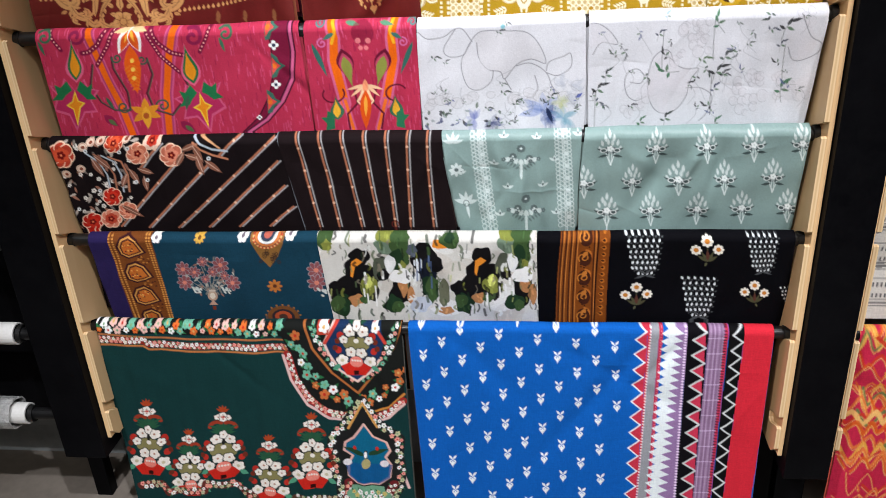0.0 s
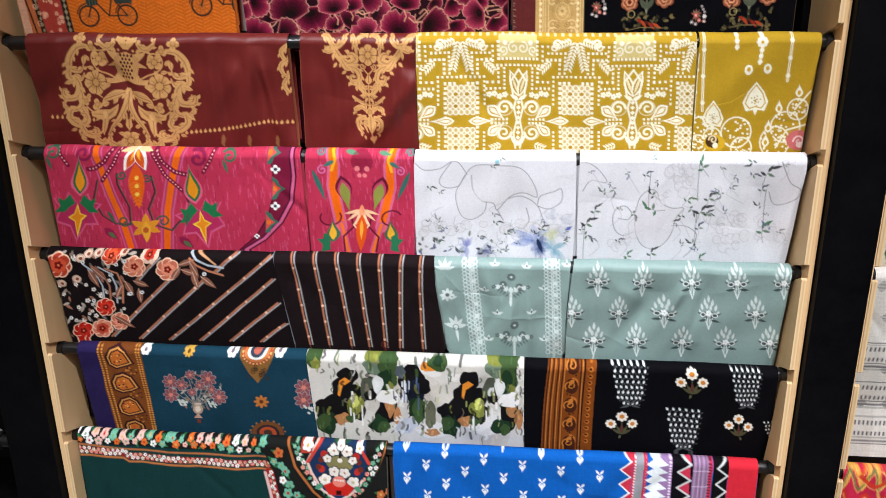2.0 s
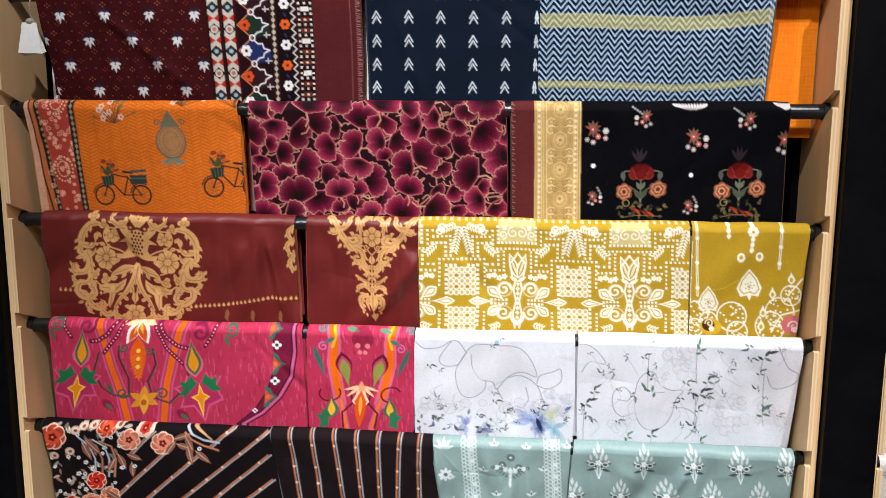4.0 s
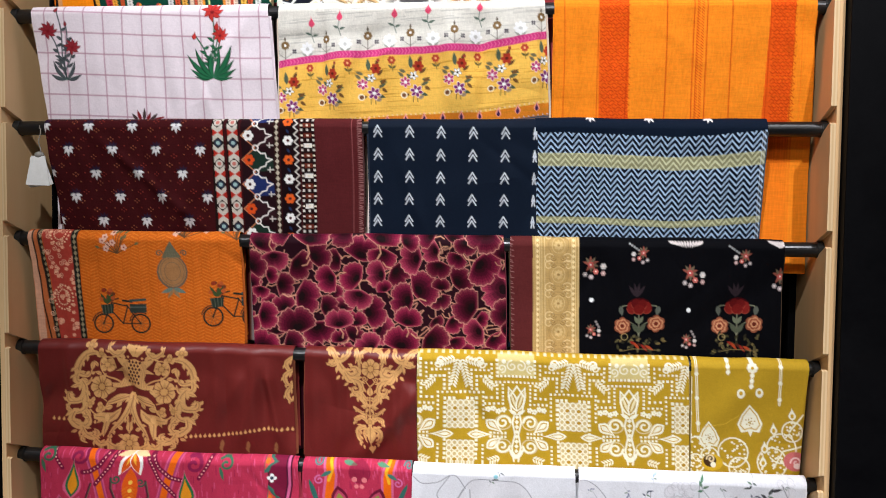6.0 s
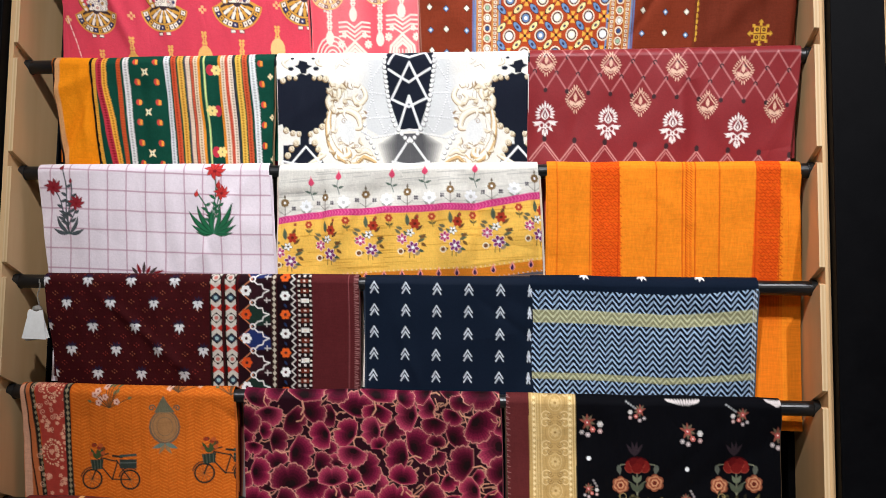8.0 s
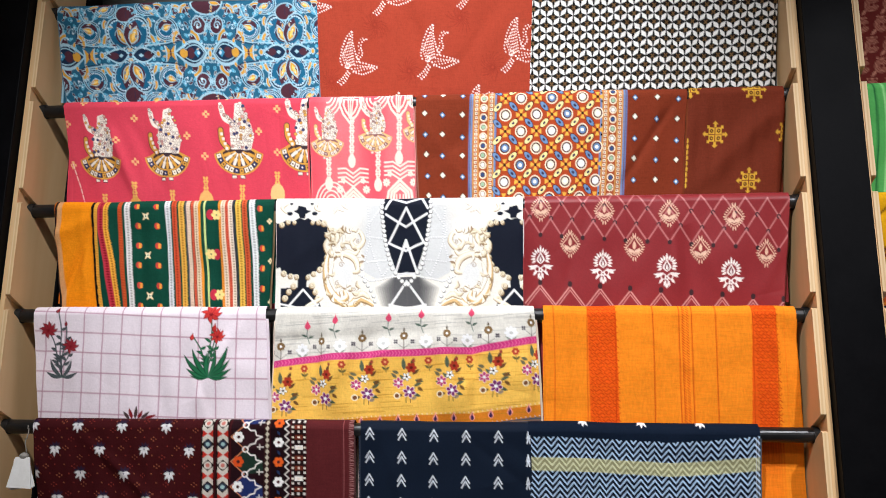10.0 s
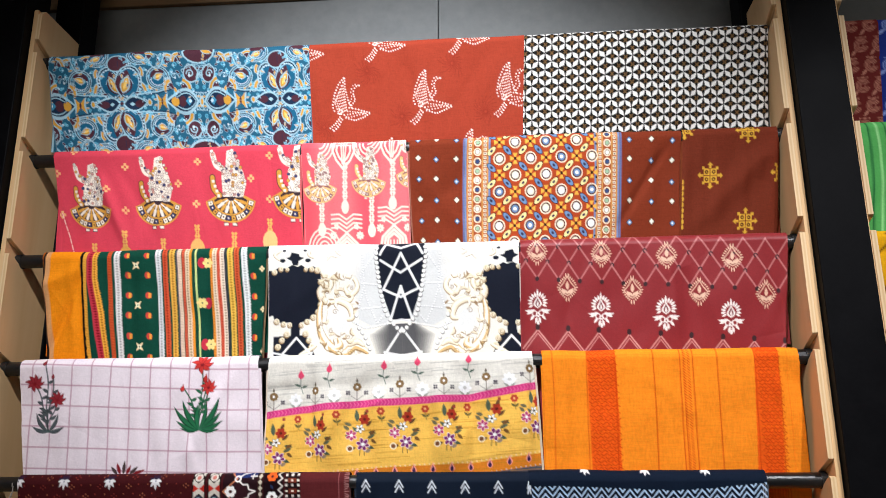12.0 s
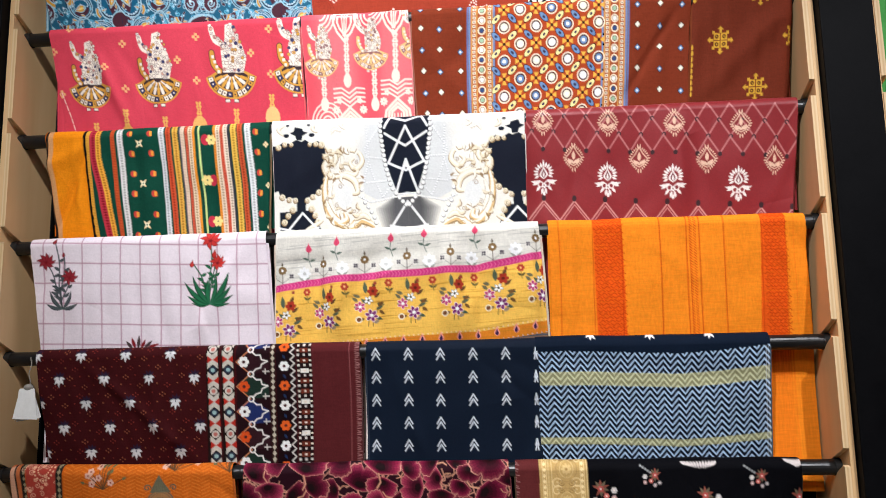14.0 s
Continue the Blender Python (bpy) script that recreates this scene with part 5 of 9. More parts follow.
def peony(p, x, y, r, c1, c2):
    p.flower(x, y, r, 7, c1, c1, 10, 1.0, 0.6, edge=rgb(234, 196, 170)); p.flower(x, y, r * 0.66, 6, c2, c2, 35, 1.0, 0.5); p.flower(x, y, r * 0.36, 5, rgb(130, 26, 24), rgb(230, 130, 90))


def draw_floral(p):
    p.sheet(82, 292, 483, 297, 130, 463, 525, 468)
    for a, b, c, d in ((318, 330, 205, 462), (366, 345, 255, 465), (480, 300, 308, 466), (486, 342, 362, 466), (496, 388, 415, 466), (510, 428, 468, 466), (284, 305, 246, 350), (420, 297, 385, 330)):
        cord(p, [(a, b), ((a + c) / 2, (b + d) / 2 - 2), (c, d)])
    rng = random.Random(11)
    for k in range(150):
        x, y = rng.uniform(84, 250), rng.uniform(294, 465)
        if (x - 84) + 0.75 * (y - 294) > 235 or x > 250 - 0.2 * (y - 294):
            continue
        if k % 3:
            p.leaf(x, y, rng.uniform(9, 20), 5, rng.uniform(20, 80) if k % 2 else rng.uniform(0, 360), (rgb(170, 160, 150), rgb(150, 104, 86), rgb(120, 110, 104))[k % 3 if k % 2 else 0])
        else:
            p.flower(x, y, rng.uniform(3, 5), 5, rgb(220, 214, 206), rgb(120, 110, 110))
    for d, c in ((0, rgb(170, 180, 190)), (14, rgb(170, 110, 84)), (28, rgb(170, 180, 190)), (40, rgb(184, 120, 90))):
        pts = [(150 + d, 318 + 0.2 * d), (172 + d, 335), (186 + d * 0.9, 360), (190 + d * 0.85, 392)]
        p.line(pts, 4.5, rgb(50, 44, 46)); p.line(pts, 3, c)
    for x, y, r, a in ((118, 330, 9, 0), (138, 348, 9, 0), (110, 358, 9, 0), (145, 308, 9, 0), (158, 300, 8, 0), (175, 298, 8, 0), (220, 296, 8, 0)):
        p.ell(x, y, r, r * 0.85, rgb(222, 200, 180)); p.ell(x + 1, y, r * 0.4, r * 0.35, rgb(150, 80, 60)); p.ring(x, y, r * 0.8, r * 0.7, 1, rgb(180, 130, 110))
    peony(p, 105, 322, 23, rgb(190, 66, 46), rgb(212, 84, 54)); peony(p, 200, 302, 16, rgb(200, 62, 40), rgb(222, 90, 56))
    peony(p, 242, 322, 19, rgb(206, 116, 90), rgb(222, 140, 110)); peony(p, 302, 326, 20, rgb(200, 110, 86), rgb(224, 140, 112)); peony(p, 268, 300, 15, rgb(224, 190, 170), rgb(200, 60, 44))
    peony(p, 192, 402, 17, rgb(196, 36, 26), rgb(214, 54, 36)); peony(p, 152, 452, 18, rgb(196, 36, 26), rgb(206, 50, 36)); peony(p, 218, 430, 17, rgb(206, 116, 90), rgb(230, 150, 120)); peony(p, 186, 446, 18, rgb(214, 130, 104), rgb(196, 76, 54))
    for x, y, a, n in ((320, 318, -20, 34), (326, 326, 20, 30), (340, 312, 60, 34), (345, 330, 70, 36), (360, 338, 40, 36), (206, 420, 30, 46), (225, 350, 60, 34), (240, 350, 20, 30), (160, 330, 60, 40), (165, 325, 40, 40), (220, 360, 110, 26), (250, 365, 80, 30), (310, 345, -60, 30)):
        p.leaf(x, y, n, 11, a, rgb(140, 92, 74)); p.line([(x, y), (x + 0.8 * n * math.cos(radians(a)), y + 0.8 * n * math.sin(radians(a)))], 1.2, rgb(206, 170, 150))
    for x, y in ((256, 372), (236, 375), (366, 334), (210, 318), (170, 390), (130, 425), (150, 315), (225, 312)):
        p.ell(x, y, 3.6, 3.6, rgb(206, 210, 212)); p.ell(x, y, 1.3, 1.3, INK)
    for d, c in ((0, rgb(170, 180, 190)), (10, rgb(184, 120, 90))):
        p.line([(340, 296 + d), (352, 308 + d), (372, 318 + d), (398, 322 + 1.4 * d)], 4, c)
    p.line([(350, 294), (372, 306), (385, 316)], 4, rgb(200, 150, 110))


def draw_stripe(p):
    p.sheet(483, 297, 770, 300, 522, 468, 792, 468)
    p.line([(482, 296), (488, 340), (505, 400), (524, 470)], 4.5, rgb(126, 132, 140))
    for x0, x1 in ((518, 555), (558, 590), (597, 630), (637, 662), (676, 690), (714, 716), (748, 756), (785, 800)):
        cord(p, [(x0, 296), (x0 + 0.28 * (x1 - x0), 350), (x0 + 0.62 * (x1 - x0), 410), (x1, 470)])
    p.ring(688, 465, 6, 6, 2, rgb(110, 40, 36))


LACE = rgb(206, 218, 216)


def lace_band(p, xs, w):
    """A lace strip: loops down both edges, crosses and a double line inside."""
    for k in range(24):
        y = 296 + 7.6 * k
        x = np.interp(y, [296, 380, 475], xs)
        for s in (-1, 1):
            p.ring(x + s * w, y, 3.2, 3.4, 1.2, LACE)
            p.line([(x, y + 3), (x + s * (w - 3), y - 3)], 1.2, LACE); p.line([(x, y - 3), (x + s * (w - 3), y + 3)], 1.1, LACE, 0.8)
        if k % 3 == 0:
            p.flower(x + w * 0.5, y, 4.5, 6, LACE, None)
    p.line([(xs[0] - 1, 294), (xs[1] - 1, 380), (xs[2] - 1, 478)], 1.4, LACE); p.line([(xs[0] + 2, 294), (xs[1] + 2, 380), (xs[2] + 2, 478)], 1.4, LACE)


def draw_sagea(p):
    p.sheet(770, 300, 1015, 295, 798, 470, 1002, 472)
    lace_band(p, (832, 842, 852), 10); lace_band(p, (980, 983, 986), 11)
    dim = rgb(96, 112, 112)
    for cx, cy in ((908, 352), (915, 445)):
        for a, b, r in ((0, -22, 6), (-14, -6, 5), (14, -4, 5)):
            p.flower(cx + a, cy + b, r * 1.3, 8, dim, LACE); p.ring(cx + a, cy + b, r, r, 1.2, dim)
        for s in (-1, 1):
            for k in range(5):
                p.leaf(cx + s * 5 * k, cy - 2 - 0.5 * k, 12, 4.5, 90 - s * (20 + 14 * k), LACE, 0.9)
            for k in range(4):
                p.flower(cx + s * (9 + 7 * k), cy + 4 - 2 * k, 4.2, 5, dim if k % 2 else LACE, None); p.leaf(cx + s * (4 + 5 * k), cy + 12 - 3 * k, 9, 3.4, 90 - s * 40, dim, 0.8)
        for k in range(4):
            p.leaf(cx, cy + 7 * k, 15, 5, 90, LACE)
    for x, y in ((795, 372), (805, 372), (862, 356), (885, 400), (966, 350), (945, 396), (870, 448), (968, 447), (878, 304), (935, 306), (1008, 300)):
        for a in (-150, -90, -30):
            p.leaf(x, y + 5, 11, 4.5, a, LACE, 0.9)
        p.ell(x, y + 1, 1.5, 2.4, dim)
    p.flower(797, 370, 13, 8, LACE, dim, 0, 0.5)
    for a in (-160, -125, -90, -55, -20):
        p.leaf(812, 432, 22, 7, a, LACE, 0.9); p.leaf(790, 320, 20, 6, a, LACE, 0.9)
    p.leaf(812, 430, 28, 5, 80, LACE); p.ring(812, 432, 5, 5, 1.5, dim)


def bouquet_white(p, x, y, s=1.0):
    p.put(x, y, s)
    for dx, dy, h in ((0, -26, 15), (-7, -20, 14), (7, -20, 14), (-13, -12, 13), (13, -12, 13), (-17, -3, 11), (17, -3, 11), (-3, -14, 12), (4, -12, 12)):
        p.leaf(dx * 0.9, dy + 9, h, 5, -90 + dx, rgb(204, 214, 212), 0.9)
    for sx in (-1, 1):
        p.ell(sx * 6, 4, 5, 5, rgb(90, 104, 104)); p.leaf(0, 12, 26, 6, -90 + sx * 62, rgb(70, 86, 86)); p.ring(sx * 11, 5, 5, 3.6, 1.4, rgb(222, 228, 226))
        p.line([(sx * 7, 11), (sx * 4, 20), (0, 32)], 1.4, rgb(216, 226, 224)); p.line([(sx * 2, 10), (sx * 2.4, 22), (0, 32)], 1.2, rgb(216, 226, 224))
        p.leaf(sx * 4, 14, 17, 5, -90 + sx * 100, rgb(64, 80, 80))
    p.ell(0, 5, 4.5, 6, rgb(150, 164, 162)); p.flower(0, 2, 6, 5, rgb(226, 232, 230), None)
    p.back()


def draw_sageb(p):
    p.sheet(1015, 295, 1413, 295, 1002, 472, 1382, 472)
    for k in range(5):
        bouquet_white(p, 1059 + 84.5 * k, 328 - 1.5 * k)
        bouquet_white(p, 1015 + 82.5 * k, 388 - 1.5 * k)
        bouquet_white(p, 1053 + 80 * k, 444 - 2 * k)


def draw_teal(p):
    p.sheet(145, 463, 548, 470, 175, 615, 570, 617)
    p.poly([(140, 455), (180, 455), (214, 625), (140, 625)], rgb(50, 40, 92))
    p.poly([(180, 455), (261, 455), (286, 625), (212, 625)], rgb(128, 72, 34))
    rng = random.Random(13)
    for x0, x1 in ((183, 215), (190, 222), (252, 280), (257, 285)):
        for k in range(36):
            t = k / 35
            p.ell(x0 + (x1 - x0) * t, 462 + 156 * t, 2.1, 1.7, rgb(206, 140, 70), n=6)
    for k in range(4):
        x, y = 218 + 9 * k, 488 + 47 * k
        for rr, c in ((1.25, rgb(70, 34, 40)), (1.05, rgb(206, 146, 76)), (0.9, rgb(90, 44, 36)), (0.75, rgb(196, 110, 46))):
            p.put(x + 4, y, rr, 8); p.poly([(-20, 0), (-16, -13), (-4, -19), (10, -14), (24, 4), (12, 10), (0, 15), (-14, 12)], c); p.back()
        for _ in range(16):
            p.ell(x + rng.uniform(-8, 12), y + rng.uniform(-10, 8), 1.8, 1.4, (rgb(206, 90, 40), rgb(70, 36, 50), rgb(226, 170, 90))[_ % 3], n=6)
        for _ in range(16):
            p.ell(x + 26 + rng.uniform(-12, 10), y + 22 + rng.uniform(-9, 9), 2, 1.5, (rgb(186, 120, 56), rgb(90, 44, 36))[_ % 2], n=6)
    # flowering tree in an urn
    x, y = 362, 548
    for k in range(130):
        a, b = rng.uniform(-50, 50), rng.uniform(-36, 26)
        if abs(a) * 0.55 + abs(b + 4) < 40:
            p.leaf(x + a, y + b, 9, 3.6, rng.uniform(0, 360), (rgb(176, 170, 160), rgb(120, 120, 116), rgb(150, 110, 96))[k % 3])
    for k in range(9):
        a = radians(-165 + 19 * k)
        p.line([(x, y + 28), (x + 40 * math.cos(a), y + 8 + 34 * math.sin(a))], 1.2, rgb(150, 146, 136))
    for a, b, r in ((-46, -20, 14), (-46, 6, 14), (22, -28, 15), (42, 4, 14), (-26, -14, 11), (6, -14, 9), (28, -8, 9), (-8, 0, 8), (-10, -34, 9)):
        p.flower(x + a, y + b, r, 8, rgb(146, 84, 88), rgb(216, 130, 110), a, 0.55, edge=rgb(160, 150, 156))
    for a in (-24, -32, 30, 22):
        for k in range(4):
            p.ell(x + a + 2 * k, y + 16 + 4 * k % 9, 3, 2, rgb(190, 196, 190), 40)
    p.ell(x + 2, y + 32, 9, 10, rgb(176, 150, 130)); p.ell(x + 2, y + 32, 5, 6, rgb(206, 196, 180)); p.rect(x - 4, y + 20, x + 8, y + 24, rgb(190, 176, 160))
    p.poly([(x - 6, y + 50), (x + 2, y + 40), (x + 10, y + 50)], rgb(186, 150, 130)); p.rect(x, y + 52, x + 6, y + 60, rgb(130, 60, 40))
    # half medallion
    x, y = 466, 468
    for rr, c in ((30, rgb(150, 104, 56)), (26, rgb(60, 66, 70)), (22, rgb(206, 120, 64)), (17, rgb(186, 190, 186)), (12, rgb(60, 70, 90)), (7, rgb(190, 100, 84))):
        p.ell(x, y, rr, rr * 0.9, c)
    p.poly([(x - 27, y + 12), (x - 12, y + 40), (x + 3, y + 58), (x + 16, y + 40), (x + 28, y + 12), (x + 10, y + 24), (x - 10, y + 24)], rgb(146, 104, 54))
    for k in range(26):
        a = radians(180 * k / 25)
        p.ell(x + 24 * math.cos(a), y + 22 * math.sin(a), 2, 2, (rgb(222, 170, 110), rgb(196, 80, 50))[k % 2], n=6); p.ell(x + 15 * math.cos(a), y + 13 * math.sin(a), 1.5, 1.5, SNOW, n=6)
    for k in range(14):
        p.curl(x + rng.uniform(-14, 16), y + 28 + rng.uniform(0, 20), 4, rng.uniform(0, 360), 1.1, rgb(70, 50, 40))
    for fx in (272, 424, 504):
        p.flower(fx, 470, 9.5, 6, SNOW, rgb(120, 110, 120))
    p.flower(349, 471, 10, 9, rgb(206, 160, 70), rgb(120, 80, 40), 0, 0.5); p.flower(475, 561, 13, 8, rgb(196, 120, 56), rgb(110, 60, 40), 0, 0.5)
    x, y = 485, 622
    for rr, c in ((28, rgb(130, 80, 44)), (20, rgb(60, 50, 56)), (15, rgb(190, 84, 50)), (8, rgb(90, 60, 50))):
        p.ell(x, y, rr, rr * 0.8, c)
    for k in range(9):
        a = radians(-170 + 20 * k); p.ell(x + 30 * math.cos(a), y + 24 * math.sin(a), 2, 2, rgb(160, 110, 60), n=6)
    for a, b in ((545, 532), (545, 555)):
        p.flower(a, b, 15, 8, rgb(146, 84, 88), rgb(216, 130, 110), 10, 0.55, edge=rgb(160, 150, 156))
    for k in range(8):
        p.ell(552 + rng.uniform(-6, 10), 572 + rng.uniform(-8, 8), 3, 2, rgb(196, 200, 196), 40)


def blob(p, x, y, rx, ry, c, seed, al=1.0):
    rng = random.Random(seed)
    n = 11
    ring = [(x + 1.12 * rx * rng.uniform(0.75, 1.25) * math.cos(2 * math.pi * k / n), y + 1.12 * ry * rng.uniform(0.75, 1.25) * math.sin(2 * math.pi * k / n)) for k in range(n)]
    p.poly(curve(ring + ring[:2]), c, al)
    for k in range(3):
        a, b = rng.uniform(-0.5, 0.5) * rx, rng.uniform(-0.6, 0.6) * ry
        p.line([(x + a, y + b), (x + a + rng.uniform(-2, 2), y + b + rng.uniform(3, 9))], rng.uniform(1.5, 4), np.clip(c * rng.uniform(0.5, 1.9), 0, 0.8), 0.6)


def draw_abstract(p):
    p.sheet(548, 470, 933, 475, 570, 617, 935, 630)
    rng = random.Random(15)
    for k in range(26):
        blob(p, rng.uniform(550, 935), rng.uniform(470, 620), rng.uniform(16, 40), rng.uniform(8, 22), (rgb(206, 200, 190), rgb(236, 236, 234), rgb(190, 182, 172))[k % 3], k, 0.5)
    green, dark, olive, pine, tan, ora = rgb(66, 92, 52), rgb(24, 22, 24), rgb(128, 134, 62), rgb(36, 64, 40), rgb(186, 130, 84), rgb(226, 140, 46)
    for ox, m in ((0, 1), (217, 1)):
        for x, y, rx, ry, c in ((620, 512, 17, 16, dark), (608, 540, 15, 22, dark), (624, 552, 24, 22, dark), (600, 575, 26, 24, dark), (578, 570, 14, 14, dark), (640, 575, 12, 16, rgb(50, 48, 44)),
                                (585, 600, 16, 18, pine), (580, 596, 11, 12, green), (612, 590, 11, 10, tan), (634, 565, 12, 18, olive), (634, 560, 6, 10, rgb(200, 206, 110)), (628, 590, 8, 8, green),
                                (690, 575, 18, 26, dark), (695, 565, 8, 18, tan), (708, 585, 7, 16, tan), (675, 600, 14, 14, pine), (684, 606, 9, 9, green), (656, 530, 12, 20, rgb(84, 90, 76)), (660, 545, 9, 10, dark),
                                (665, 490, 16, 14, rgb(110, 130, 110)), (690, 500, 14, 30, green), (684, 520, 12, 24, pine), (694, 528, 6, 7, olive), (664, 476, 16, 8, olive), (690, 478, 16, 10, green)):
            blob(p, x + ox, y, rx, ry, c, int(x + y + ox))
        p.poly([(604 + ox, 545), (606 + ox, 520), (616 + ox, 513), (626 + ox, 520), (618 + ox, 526), (612 + ox, 530), (608 + ox, 548)], ora)
        for k in range(12):
            x, y = ox + rng.uniform(625, 690), rng.uniform(530, 590)
            if k < 6:
                p.line([(x, y), (x + 1, y + rng.uniform(10, 22))], rng.uniform(2, 4), SNOW, 0.9)
        for k in range(30):
            x, y = ox + rng.uniform(555, 710), rng.uniform(472, 620)
            p.line([(x, y), (x + rng.uniform(-2, 2), y + rng.uniform(4, 16))], rng.uniform(1.5, 3.5), (green, rgb(190, 196, 120), dark, pine, rgb(110, 130, 90))[k % 5], 0.55)
        blob(p, 690 + ox, 548, 16, 12, SNOW, 5); blob(p, 672 + ox, 525, 8, 14, rgb(220, 222, 222), 6)
    for x, y, rx, ry, c in ((560, 480, 14, 12, green), (566, 488, 8, 8, olive), (732, 512, 18, 24, dark), (738, 540, 14, 20, rgb(30, 38, 56)), (752, 525, 12, 14, dark), (712, 500, 8, 10, rgb(84, 92, 104)), (738, 570, 12, 16, pine), (760, 490, 14, 8, ora),
                            (780, 484, 16, 11, green), (778, 480, 8, 6, pine), (745, 575, 10, 22, green), (766, 580, 10, 24, rgb(110, 112, 90)), (725, 600, 16, 14, rgb(190, 196, 206)), (770, 614, 12, 6, tan), (718, 548, 8, 8, rgb(226, 232, 238))):
        blob(p, x, y, rx, ry, c, int(x * 3 + y))
    for k in range(230):
        x, y = rng.uniform(550, 935), rng.uniform(470, 622)
        c = (dark, pine, dark, rgb(74, 96, 60), rgb(40, 44, 40), olive, rgb(226, 228, 224), rgb(128, 120, 104), green)[k % 9]
        dense = 0.5 + 0.5 * math.sin((x - 590) / 217 * 2 * math.pi * 2) * math.cos((y - 560) / 70)
        if rng.random() < 0.35 + 0.5 * dense:
            n = rng.uniform(5, 17)
            p.line(curve([(x, y), (x + rng.uniform(-4, 4), y + 0.5 * n), (x + rng.uniform(-3, 3), y + n)], 3), rng.uniform(1.6, 5), c, 0.75)
    for k in range(14):
        x, y = rng.uniform(704, 745), rng.uniform(500, 560)
        p.line([(x, y), (x, y + rng.uniform(8, 22))], rng.uniform(1.5, 3), (rgb(226, 232, 240), rgb(90, 110, 150), dark)[k % 3], 0.8)


def spike(p, x, y, s, tall):
    """A plant of white leaves in upright rows on fine stems."""
    p.put(x, y, s)
    for c in (-2.5, -1.5, -0.5, 0.5, 1.5, 2.5):
        n = tall - (1 if abs(c) > 2 else 0)
        foot = (c * 6.5, -30 + 9.4 * n)
        p.line([(c * 10.4, -32), foot], 0.9, rgb(96, 98, 102), 0.8)
        for k in range(n):
            t = (k + 0.3) / n
            px, py = c * 10.4 + (foot[0] - c * 10.4) * t, -32 + (foot[1] + 32) * t
            p.leaf(px - 1, py + 3, 6.6, 4.0, -90 + (22 if k % 2 else -22), rgb(216, 220, 222)); p.leaf(px + 2, py + 5, 4.4, 2.2, -30, rgb(90, 94, 96))
    for sx in (-1, 1):
        p.leaf(0, 42, 18, 4, 90 - sx * 70, rgb(84, 86, 90)); p.leaf(0, 40, 12, 4, -90 + sx * 50, rgb(84, 86, 90))
    p.back()


def trefoil(p, x, y, s, flip=1):
    p.put(x, y, s, 0, flip)
    for a, b, r in ((0, -17, 11), (-19, 0, 10), (19, -2, 10)):
        p.line([(0, 20), (a * 0.6, b * 0.4), (a, b)], 1.3, rgb(96, 96, 70)); p.flower(a, b, r, 8, rgb(232, 226, 214), rgb(206, 130, 50), 0, 0.7, 0.42)
    for a in (-150, -120, -60, -30):
        p.leaf(0, 20, 20, 6, a, rgb(86, 84, 60))
    p.leaf(0, 18, 20, 6, -90, rgb(100, 60, 50)); p.leaf(-2, 22, 9, 4, 110, rgb(96, 96, 70))
    p.back()


def draw_black(p):
    p.sheet(935, 475, 1387, 470, 935, 632, 1365, 645)
    p.poly([(974, 465), (1056, 465), (1046, 650), (962, 650)], rgb(136, 72, 26))
    for x0, x1 in ((977, 966), (984, 973), (992, 982), (1000, 990), (1030, 1022)):
        p.line([(x0, 465), (x1, 645)], 2.0, rgb(70, 34, 26)); p.line([(x0 + 3, 465), (x1 + 3, 645)], 1.2, rgb(206, 130, 60))
    rng = random.Random(17)
    for k in range(5):
        x, y = 1015 - 1.6 * k, 480 + 38 * k
        p.ell(x, y, 11, 15, rgb(80, 40, 26)); p.curl(x - 9, y + 6, 10, -40, 2, rgb(200, 124, 50)); p.leaf(x, y + 20, 20, 10, 60, rgb(190, 110, 44)); p.leaf(x + 4, y - 14, 16, 8, 120, rgb(196, 120, 50))
        for _ in range(8):
            p.ell(x + rng.uniform(-8, 8), y + rng.uniform(-14, 18), 1.6, 1.6, rgb(70, 36, 24), n=6)
    p.line([(1037, 465), (1026, 650)], 2.4, rgb(40, 22, 20))
    for k in range(13):
        p.drop(1040 - 0.75 * k, 470 + 13 * k, 11, 9, 12, rgb(190, 110, 40)); p.drop(1041 - 0.75 * k, 470 + 13 * k, 8, 4, 12, rgb(70, 36, 24))
    spike(p, 1112, 506, 1.08, 8); spike(p, 1325, 504, 1.0, 8); spike(p, 1208, 592, 1.1, 8)
    trefoil(p, 1222, 504, 1.05); trefoil(p, 1098, 592, 0.95); trefoil(p, 1310, 590, 0.95, -1)
    spike(p, 1380, 600, 0.8, 5)


